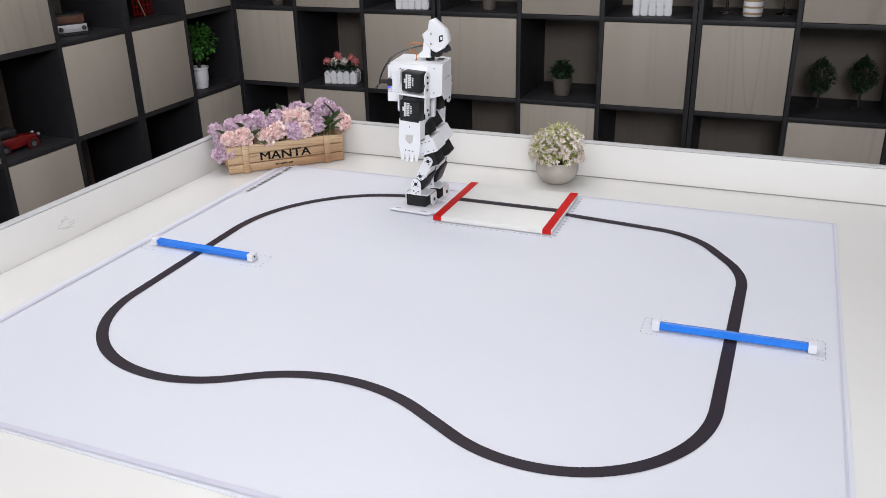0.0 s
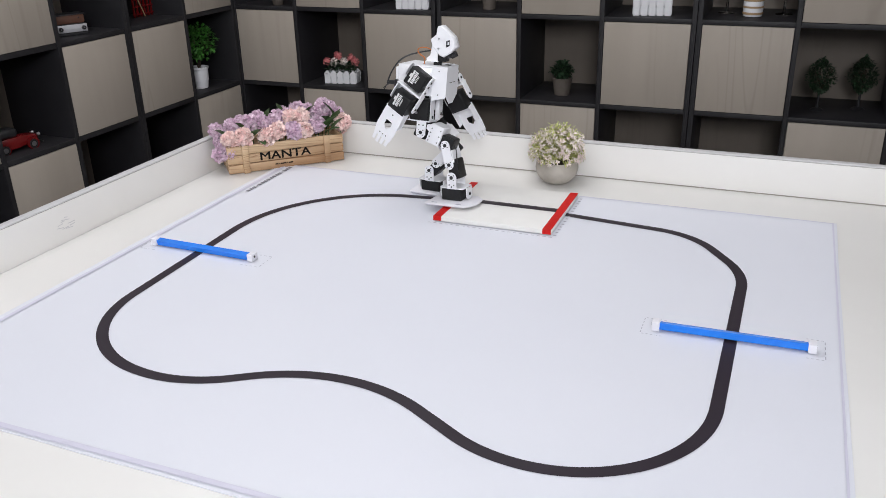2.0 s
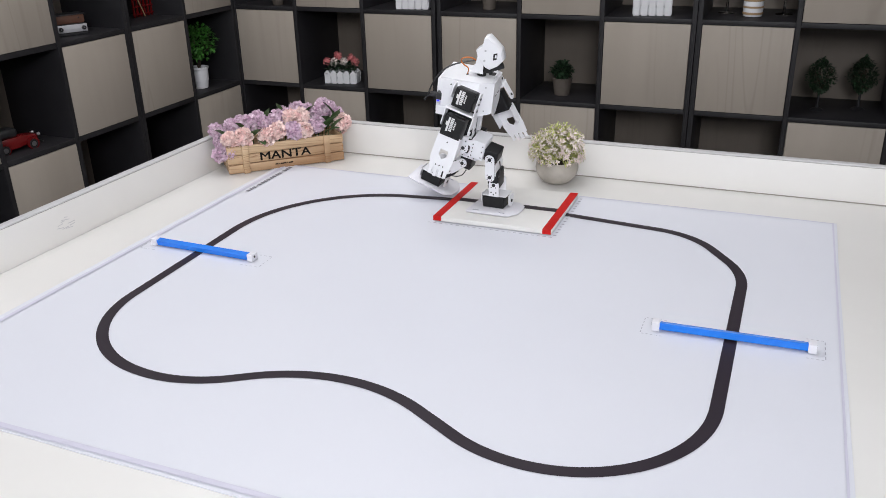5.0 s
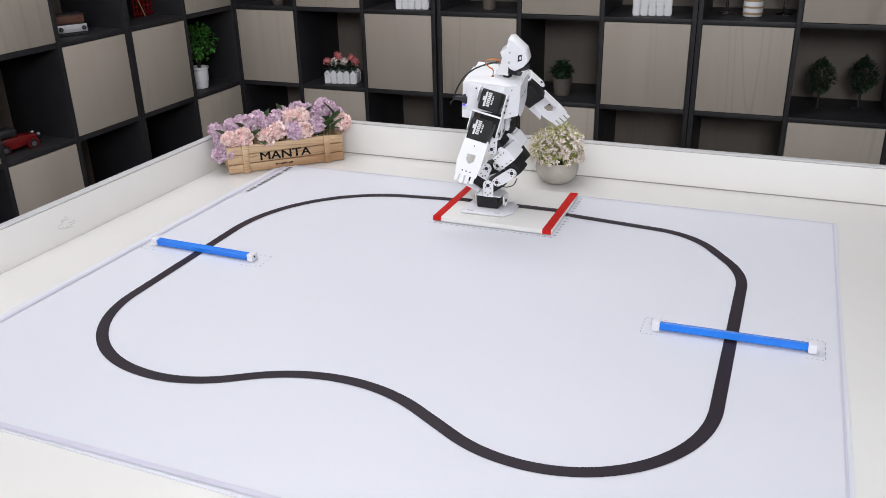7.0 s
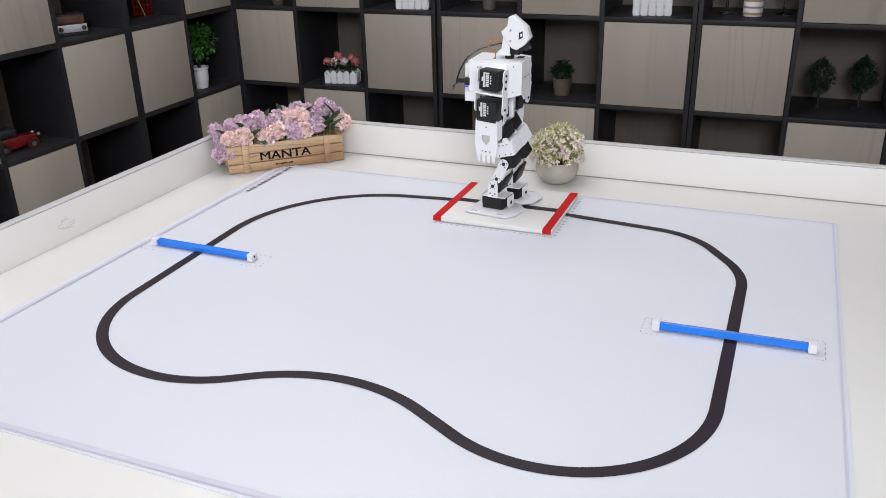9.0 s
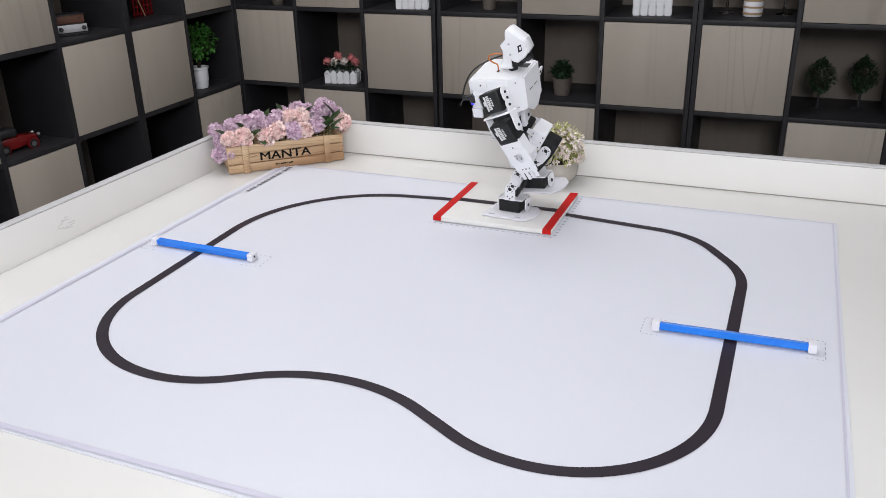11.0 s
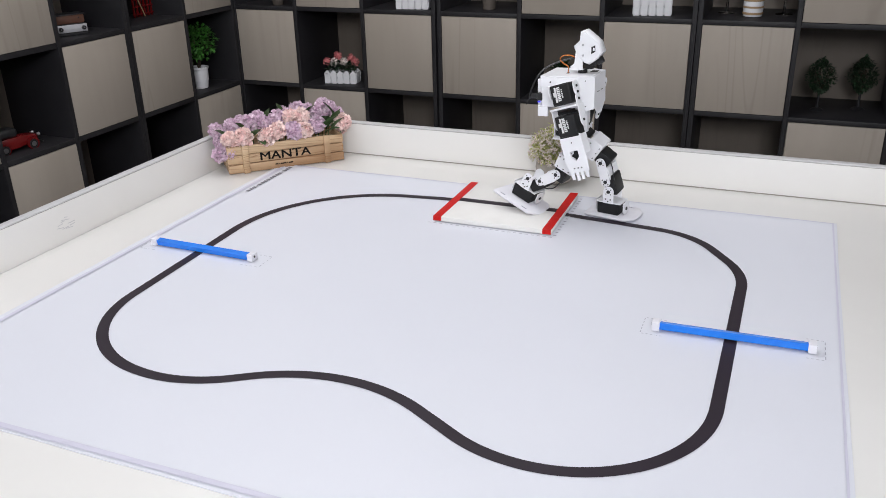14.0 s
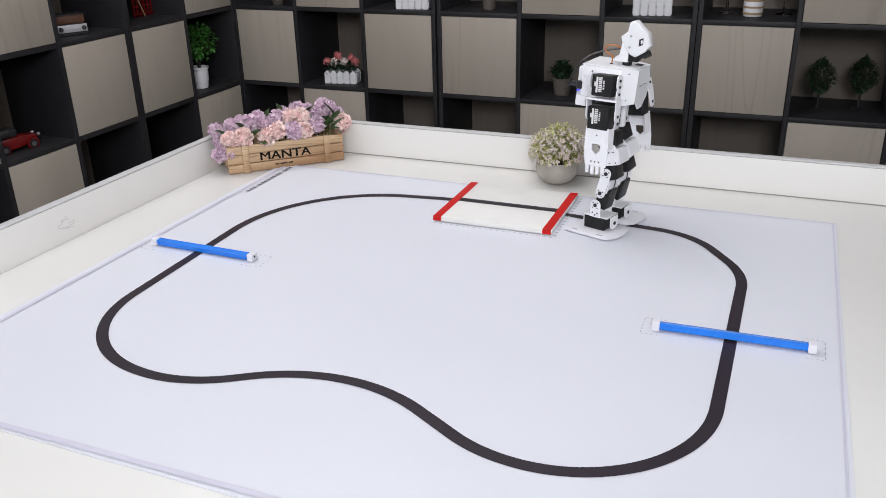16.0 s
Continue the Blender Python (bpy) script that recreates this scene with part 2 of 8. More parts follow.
# ---------------------------------------------------------------- table with raised rails
def demo_table():
    x0, x1, y0, y1 = -1.227, 1.25, 0.10, 1.784      # inside faces of the rails
    z = -0.0025                                      # top of the boards, just under the mat
    t = thing("demo_table", pose(0, 0, FLOOR_Z), "large white painted demonstration table with raised rails", "table")
    up = -FLOOR_Z
    # top boards with a fine joint between them
    xs = [x0, 0.52, x1]
    for a, b in zip(xs, xs[1:]):
        box_part("top_board", (b - a - 0.0010, y1 - y0, 0.03), ((a + b) / 2, (y0 + y1) / 2, z - 0.015 + up), M_TABLE, t, bevel=0.0004)
    # rails: each a skirting board with a grey edge strip along its top
    rails = (("rail", (x1 - x0 + 0.036, 0.018, 0.115), ((x0 + x1) / 2, y1 + 0.0105, 0.0770 - 0.0575), 0),
             ("rail", (0.018, y1 - y0, 0.115), (x0 - 0.0094, (y0 + y1) / 2, 0.0755 - 0.0575), 1),
             ("rail", (0.018, y1 - y0, 0.115), (x1 + 0.0094, (y0 + y1) / 2, 0.0755 - 0.0575), 1))
    for name, size, at, way in rails:
        cap = 0.0042
        r = box_part(name, (size[0], size[1], size[2] - cap), (at[0], at[1], at[2] - cap / 2 + up), M_TABLE, t, bevel=0.0008)
        top = at[2] + size[2] / 2 + up
        trim = (0.0, -0.0016, 0.0) if way == 0 else (-0.0016, 0.0, 0.0)
        box_part("joint", (size[0] + trim[0], size[1] + trim[1], 0.0012), (at[0], at[1], top - cap + 0.0006), M_JOINT, r, "fine grey joint")
        box_part("edge_strip", (size[0], size[1], cap - 0.0012), (at[0], at[1], top - (cap - 0.0012) / 2), M_PVC, r, "pale grey edge strip", bevel=0.0006)
    # dark joint below the rails
    box_part("joint", (x1 - x0, 0.0014, 0.004), ((x0 + x1) / 2, y1 + 0.0006, z + 0.0 + up), M_SEAM, t)
    # old scuffs on the side rail
    rnd = random.Random(9)
    for k in range(9):
        box_part("scuff", (0.0006, rnd.uniform(0.008, 0.024), 0.0012), (x0 - 0.0002, 1.105 + rnd.uniform(-0.02, 0.02), 0.034 + rnd.uniform(-0.013, 0.013) + up), M_PVC, t, "faint grey scuff", m=pose(0, 0, 0, rnd.uniform(-14, 6), 0, 0))
    for x in (x0 + 0.05, x1 - 0.05):
        for y in (y0 + 0.05, y1 - 0.05):
            box_part("leg", (0.06, 0.06, up - 0.033), (x, y, (up - 0.0335) / 2), M_TABLE, t, bevel=0.003)
    box_part("apron", (x1 - x0 - 0.2, 0.02, 0.09), ((x0 + x1) / 2, y0 + 0.05, up - 0.079), M_TABLE, t, bevel=0.002)


demo_table()


# ---------------------------------------------------------------- printed mat
def fillet_path(corners, step=0.008):
    """A closed line through straight runs and circular bends; corners are (x, y, radius)."""
    out = []
    n = len(corners)
    for i in range(n):
        p0, p, p1 = (Vector(corners[(i + k) % n][:2]) for k in (-1, 0, 1))
        r = corners[i][2]
        a, b = (p0 - p).normalized(), (p1 - p).normalized()
        half = math.acos(max(-1, min(1, a.dot(b)))) / 2
        d = r / math.tan(half)
        c = p + (a + b).normalized() * (r / math.sin(half))
        s, e = p + a * d - c, p + b * d - c
        turn = s.angle_signed(e)
        k = max(3, int(abs(turn) * r / step))
        for j in range(k + 1):
            w = -turn * j / k
            out.append(c + Vector((s.x * math.cos(w) - s.y * math.sin(w), s.x * math.sin(w) + s.y * math.cos(w))))
    return out


def ribbon(bm, path, width, z):
    n = len(path)
    left, right = [], []
    for i, p in enumerate(path):
        d = (path[(i + 1) % n] - path[i - 1]).normalized()
        q = Vector((-d.y, d.x)) * width / 2
        left.append(bm.verts.new((p.x + q.x, p.y + q.y, z)))
        right.append(bm.verts.new((p.x - q.x, p.y - q.y, z)))
    for i in range(n):
        bm.faces.new((left[i], left[(i + 1) % n], right[(i + 1) % n], right[i]))


def line_mat():
    x0, x1, y0, y1 = -1.094, 0.125, 0.5905, 1.649
    bm = bmesh.new()
    # the sheet lies flat, with faint waves towards its rims
    nx, ny = 90, 78
    grid = [[None] * (ny + 1) for _ in range(nx + 1)]
    for i in range(nx + 1):
        for j in range(ny + 1):
            u, v = i / nx, j / ny
            x, y = x0 + (x1 - x0) * u, y0 + (y1 - y0) * v
            rim = max(0.0, 1 - min(u, 1 - u, v, 1 - v) * 14)
            x += 0.0016 * noise.noise((y * 7, 0.3, 0)) * rim
            y += 0.0030 * noise.noise((x * 6, 1.7, 0)) * rim
            lift = 0.0004 * rim * max(0.0, noise.noise((x * 9, y * 9, 2.0)))
            grid[i][j] = bm.verts.new((x, y, -0.0004 + lift))
    for i in range(nx):
        for j in range(ny):
            bm.faces.new((grid[i][j], grid[i + 1][j], grid[i + 1][j + 1], grid[i][j + 1]))
    r = bmesh.ops.extrude_face_region(bm, geom=list(bm.faces))
    bmesh.ops.translate(bm, vec=(0, 0, -0.0016), verts=[g for g in r["geom"] if isinstance(g, bmesh.types.BMVert)])
    bmesh.ops.recalc_face_normals(bm, faces=list(bm.faces))
    m = part("line_following_mat", bm, M_MAT)
    tagged(m, "white vinyl line-following mat with a printed black course", "mat")
    # black course
    path = fillet_path([(-0.9615, 1.5005, 0.2733), (-0.9394, 0.7820, 0.1985), (-0.6979, 0.7527, 0.1892), (-0.4987, 0.8775, 0.2395), (-0.2787, 0.7542, 0.1916),
                        (-0.0278, 0.7248, 0.1889), (-0.0217, 1.3562, 0.1764), (-0.1201, 1.5024, 0.1470), (-0.4864, 1.5445, 0.2635), (-0.6288, 1.5410, 0.2681)])
    bm = bmesh.new()
    ribbon(bm, path, 0.0178, 0.0003)
    part("course_line", bm, M_LINE, m, "black printed course line")
    # pale lilac border, two hairlines a side
    for a, b in (((x0, y0), (x1, y0)), ((x1, y0), (x1, y1)), ((x1, y1), (x0, y1)), ((x0, y1), (x0, y0))):
        a, b = Vector(a), Vector(b)
        d = (b - a).normalized()
        q = Vector((-d.y, d.x))
        bm = bmesh.new()
        broad = d.y < -0.5 or d.x > 0.5
        wide = 0.0085 if broad else 0.0030
        inset = 0.0125 if d.y < -0.5 else 0.0045
        for k in range(60):
            s, e = a + d * 0.004 + (b - a - d * 0.008) * (k / 60), a + d * 0.004 + (b - a - d * 0.008) * ((k + 1) / 60)
            vs = [(*(s + q * inset), 0.0010), (*(e + q * inset), 0.0010), (*(e + q * (inset + wide)), 0.0010), (*(s + q * (inset + wide)), 0.0010)]
            bm.faces.new([bm.verts.new(v) for v in vs])
        part("border", bm, M_EDGE, m, "pale lilac printed border")
    # dashed marks where the hurdles and the step stand
    def dashes(cx, cy, w, h, sides, count, thick=0.0012, share=0.55):
        bm = bmesh.new()
        for s in sides:
            for k in range(count):
                u = (k + 0.5) / count - 0.5
                if s in "lr":
                    px, py, sx, sy = cx + (w / 2 if s == "r" else -w / 2), cy + u * h, thick, h / count * share
                else:
                    px, py, sx, sy = cx + u * w, cy + (h / 2 if s == "t" else -h / 2), w / count * share, thick
                vs = [(px - sx / 2, py - sy / 2), (px + sx / 2, py - sy / 2), (px + sx / 2, py + sy / 2), (px - sx / 2, py + sy / 2)]
                bm.faces.new([bm.verts.new((*v, 0.0012)) for v in vs])
        part("dashed_mark", bm, M_DASH, m, "grey dashed outline")
    dashes(-1.050, 1.136, 0.036, 0.046, "ltb", 4)
    dashes(-0.828, 1.133, 0.040, 0.046, "rtb", 4)
    dashes(-0.132, 1.122, 0.032, 0.050, "lbt", 5)
    dashes(0.087, 1.130, 0.026, 0.056, "rbt", 4)
    dashes(-0.487, 1.521, 0.254, 0.224, "r", 15, 0.0050, 0.30)
    dashes(-0.487, 1.521, 0.254, 0.232, "b", 22, 0.0022, 0.55)
    # address line at the rim: not lettered, short bars
    bm = bmesh.new()
    random.seed(4)
    y = 1.628
    for wlen in (3, 1, 8, 1, 3):
        for k in range(wlen):
            h = 0.0085 if wlen > 1 else 0.003
            box(bm, (0.0085 if wlen > 1 else 0.003, h, 0.0003), (-1.058, y - h / 2, 0.0011))
            y -= h + 0.0035
        y -= 0.001
    part("address_bars", bm, M_TEXT, m, "row of dark printed bars")


line_mat()


# ---------------------------------------------------------------- hurdles and step
def hurdle(name, a, b, label, lean):
    a, b = Vector(a), Vector(b)
    length = (b - a).length
    t = thing(name, pose((a.x + b.x) / 2, (a.y + b.y) / 2, 0.0013, 0, 0, math.degrees(math.atan2(b.y - a.y, b.x - a.x))), label, "hurdle", "hurdles on the mat")
    bm = bmesh.new()
    plate(bm, [(-0.0058, 0.001), (0.0058, 0.001), (0.0058, 0.0112), (-0.0058, 0.0112)], length - 0.021,
          pose(0, 0, 0.0061) @ pose(0, 0, 0, lean, 0, 0) @ pose(0, 0, -0.0061) @ pose(0, 0, 0, 90, 0, 90), bevel=0.0007)
    part("bar", bm, M_BLUE, t, "blue plastic bar")
    for s in (-1, 1):
        bm = bmesh.new()
        box(bm, (0.0110, 0.0172, 0.0132), (s * (length / 2 - 0.0055), 0, 0.0066), None, 0.0009)
        c = part("end_cap", bm, M_CAP, t, "white plastic end cap")
        bm = bmesh.new()
        cyl(bm, 0.0022, 0.0022, 0.0012, (s * (length / 2 + 0.0001), -0.001, 0.0080), pose(0, 0, 0, 0, 90, 0), 12)
        part("screw", bm, M_HOLE, c, "dark screw")
    return t


hurdle("hurdle", (-1.053, 1.1375), (-0.829, 1.1325), "blue plastic hurdle bar with white end caps across the course", 13)
hurdle("hurdle", (-0.134, 1.1170), (0.088, 1.1240), "blue plastic hurdle bar with white end caps across the course", -14)


def step_platform():
    x0, x1, y0, y1, h = -0.6045, -0.3675, 1.4150, 1.6300, 0.0095
    t = thing("step_platform", pose((x0 + x1) / 2, (y0 + y1) / 2, 0.0013), "low white wooden step with red tape along two edges", "platform")
    w, d = x1 - x0, y1 - y0
    b = box_part("board", (w, d, h), (0, 0, h / 2), M_BOARD, t, bevel=0.0010)
    # the course line runs on over the board
    bm = bmesh.new()
    for k in range(24):
        xa, xb = (-w / 2 + 0.015 + (w - 0.030) * i / 24 for i in (k, k + 1))
        ya, yb = (1.5205 + -0.0008 * (i / 24) - (y0 + y1) / 2 for i in (k, k + 1))
        bm.faces.new([bm.verts.new(v) for v in ((xa, ya - 0.0095, h + 0.0004), (xb, yb - 0.0095, h + 0.0004), (xb, yb + 0.0095, h + 0.0004), (xa, ya + 0.0095, h + 0.0004))])
    part("course_line", bm, M_LINE, t, "black course line across the step")
    for s in (-1, 1):
        bm = bmesh.new()
        box(bm, (0.0165, d + 0.0012, 0.0007), (s * (w / 2 - 0.0083), 0, h + 0.0004), None, 0.0002, 1)
        box(bm, (0.0165, 0.0007, h - 0.001), (s * (w / 2 - 0.0083), -d / 2 - 0.0004, h / 2 + 0.0004))
        part("red_tape", bm, M_RED, t, "red tape strip")


step_platform()


# ---------------------------------------------------------------- bookcases
ROWS = [FLOOR_Z + 0.016 + 0.331 * k for k in range(7)]      # middle heights of the shelf boards
DEPTH_BACK, DEPTH_SIDE = 0.365, 0.30


def bookcase(m, uprights, doors, label, depth):
    """Front at local y = 0, going back along +y; uprights are the middles of the vertical boards; doors lists (column, row)."""
    t = thing("bookcase", m, label, "bookcase", "bookcases along the walls")
    th = 0.017
    top = ROWS[-1]
    for x in uprights:
        box_part("upright", (th, depth, top - ROWS[0] + th + 0.02), (x, depth / 2, (top + ROWS[0]) / 2 - FLOOR_Z - 0.01 + 0.0025), M_SHELF, t, bevel=0.001)
    for c, (a, b) in enumerate(zip(uprights, uprights[1:])):
        w = b - a - th - 0.001
        for z in ROWS:
            box_part("shelf_board", (w, depth - 0.004, th), ((a + b) / 2, depth / 2, z - FLOOR_Z), M_SHELF, t, bevel=0.0008)
        for r, (z0, z1) in enumerate(zip(ROWS, ROWS[1:])):
            zc, h = (z0 + z1) / 2 - FLOOR_Z, z1 - z0 - th - 0.001
            if (c, r) in doors:
                box_part("door", (w - 0.003, 0.016, h - 0.003), ((a + b) / 2, 0.010, zc), M_OAK, t, "pale wood-grain door panel", bevel=0.001)
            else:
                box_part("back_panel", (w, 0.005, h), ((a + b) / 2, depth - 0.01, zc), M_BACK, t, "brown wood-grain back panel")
    return t


# rows from below: 0 and 1 hidden behind the table, 2 just above the rail, 3 in full view, 4 and 5 above it
def checker(cols):
    d = set()
    for c, phase in enumerate(cols):
        for r in range(6):
            if (r + phase) % 2 == 0:
                d.add((c, r))
    return d


Y_BACK, X_LEFT = 3.20, -2.292
bookcase(pose(0, Y_BACK, FLOOR_Z), [-2.297 + 0.002, -1.986, -1.664, -1.3435], checker((0, 1, 0)), "dark bookcase with alternating pale wood doors and open cells", DEPTH_BACK)
bookcase(pose(0, Y_BACK, FLOOR_Z), [-1.3185, -0.984, -0.662, -0.3285], checker((0, 1, 0)), "dark bookcase with alternating pale wood doors and open cells", DEPTH_BACK)
bookcase(pose(0, Y_BACK, FLOOR_Z), [-0.309, 0.019, 0.357, 0.69], checker((0, 1, 0)), "dark bookcase with alternating pale wood doors and open cells", DEPTH_BACK)
bookcase(pose(0, Y_BACK, FLOOR_Z), [0.712, 1.04, 1.37, 1.70], checker((0, 1, 0)), "dark bookcase with alternating pale wood doors and open cells", DEPTH_BACK)
side = pose(X_LEFT, 0, FLOOR_Z, 0, 0, 90)
bookcase(side, [2.5335, 2.8605, 3.1915], checker((0, 1)), "dark bookcase with pale wood doors along the side wall", DEPTH_SIDE)
bookcase(side, [1.550, 1.873, 2.188, 2.5155], checker((0, 1, 0)), "dark bookcase with pale wood doors along the side wall", DEPTH_SIDE)
bookcase(side, [0.54, 0.87, 1.20, 1.532], checker((1, 0, 1)), "dark bookcase with pale wood doors along the side wall", DEPTH_SIDE)


# ---------------------------------------------------------------- plants and flowers
def leaf(bm, at, way, length, width, bend=0.25, spin=0.0):
    """One bent leaf of six triangles with a middle fold."""
    q = Vector(way).normalized().to_track_quat("Y", "Z").to_matrix() @ Matrix.Rotation(spin, 3, "Y")
    at = Vector(at)
    def P(u, v, fold=0.0):
        return bm.verts.new(at + q @ Vector((u * width, v * length, -bend * length * v * v + fold * width)))
    b, l1, c1, r1, l2, c2, r2, tip = P(0, 0), P(-.5, .35, .18), P(0, .35), P(.5, .35, .18), P(-.4, .7, .14), P(0, .7), P(.4, .7, .14), P(0, 1)
    for f in ((b, c1, l1), (b, r1, c1), (l1, c1, c2, l2), (c1, r1, r2, c2), (l2, c2, tip), (c2, r2, tip)):
        bm.faces.new(f)


def sphere_dirs(n, seed, low=-1.0):
    rnd = random.Random(seed)
    out = []
    for k in range(n):
        z = low + (1 - low) * (k + 0.5) / n
        a = k * 2.39996 + rnd.uniform(-0.25, 0.25)
        r = math.sqrt(max(0, 1 - z * z))
        out.append(Vector((r * math.cos(a), r * math.sin(a), z)))
    return out


def blossom_mesh(seed, radius, petals=95):
    """A pompon head of many cupped petals."""
    rnd = random.Random(seed)
    bm = bmesh.new()
    bmesh.ops.create_icosphere(bm, subdivisions=1, radius=radius * 0.70)
    for d in sphere_dirs(petals, seed):
        d = (d + Vector([rnd.uniform(-.18, .18) for _ in range(3)])).normalized()
        q = d.to_track_quat("Z", "Y").to_matrix() @ Matrix.Rotation(rnd.uniform(0, 6.28), 3, "Z") @ Matrix.Rotation(rnd.uniform(0.65, 1.25), 3, "X")
        w = radius * rnd.uniform(0.17, 0.25)
        base = d * radius * rnd.uniform(0.66, 0.86)
        c = bm.verts.new(base - d * 0.02 * radius)
        ring = [bm.verts.new(base + q @ Vector((w * math.cos(a), w * math.sin(a) + w * 0.6, w * (0.30 + 0.16 * math.sin(3 * a + seed))))) for a in [k * 1.0472 for k in range(6)]]
        for k in range(6):
            bm.faces.new((c, ring[k], ring[(k + 1) % 6]))
    return bm


def flower_crate():
    a, b = Vector((-1.1685, 1.5375)), Vector((-0.969, 1.7285))
    ang = math.atan2(b.y - a.y, b.x - a.x)
    L, D, H = (b - a).length, 0.092, 0.0655
    mid = (a + b) / 2 + Vector((-math.sin(ang), math.cos(ang))) * D / 2
    t = thing("flower_crate", pose(mid.x, mid.y, -0.0025, 0, 0, math.degrees(ang)), "rustic pine planter crate with scorched slats and black lettering", "crate")
    # local frame: x along the front, front face at y = -D/2
    n = 3
    for k in range(n):
        h = H / n
        for s in (-1, 1):
            box_part("slat", (L, 0.008, h - 0.0012), (0, s * (D / 2 - 0.004), h * (k + 0.5) + 0.0005), M_CRATE, t, bevel=0.0022)
        for s in (-1, 1):
            box_part("end_slat", (D - 0.018, 0.008, h - 0.0012), (s * (L / 2 - 0.005), 0, h * (k + 0.5) + 0.0005), M_CRATE, t, bevel=0.0022, m=pose(0, 0, 0, 0, 0, 90))
    for s in (-0.350, 0.352):
        box_part("batten", (0.0150, 0.0065, H + 0.001), (s * L, -D / 2 - 0.0034, (H + 0.001) / 2 + 0.0004), M_CRATE, t, "upright pine batten", bevel=0.0016, m=pose(0, 0, 0))
    box_part("base_board", (L - 0.02, D - 0.02, 0.006), (0, 0, 0.0045), M_CRATE, t)
    # lettering on the middle slat
    cu = bpy.data.curves.new("letters", "FONT")
    cu.body, cu.size, cu.align_x, cu.align_y, cu.extrude = "MANTA", 1.0, "CENTER", "CENTER", 0.008
    cu.resolution_u = 6
    tmp = bpy.data.objects.new("letters", cu)
    scene.collection.objects.link(tmp)
    dg = bpy.context.evaluated_depsgraph_get()
    me = bpy.data.meshes.new_from_object(tmp.evaluated_get(dg))
    bpy.data.objects.remove(tmp)
    bold = bmesh.new()
    bold.from_mesh(me)
    for k in (1, 2, 3):
        r = bmesh.ops.duplicate(bold, geom=[g for g in bold.faces if not g.tag])
        new_faces = [g for g in r["geom"] if isinstance(g, bmesh.types.BMFace)]
        for g in new_faces:
            g.tag = True
        bmesh.ops.translate(bold, vec=(0.014 * (k - 2) if k != 2 else 0.026, 0.010 * (k - 2), 0.004 * k), verts=list({v for g in new_faces for v in g.verts}))
    bold.to_mesh(me)
    bold.free()
    me.materials.clear()
    me.materials.append(M_INK)
    ob = new("lettering", me)
    ob.parent = t
    ob.matrix_basis = pose(-0.004, -D / 2 - 0.0004, H * 0.525, 90, 0, 0) @ Matrix.Diagonal((0.0348, 0.0272, 0.03, 1))
    tagged(ob, "black lettering reading MANTA")
    bm = bmesh.new()
    x = -0.030
    for w in (0.009, 0.004, 0.015, 0.004, 0.012):
        box(bm, (w - 0.002, 0.0004, 0.0028), (x + w / 2, -D / 2 - 0.0002, 0.0125))
        x += w
    part("small_print", bm, M_INK, t, "small black printed bars")
    return mid, ang, L, D, H


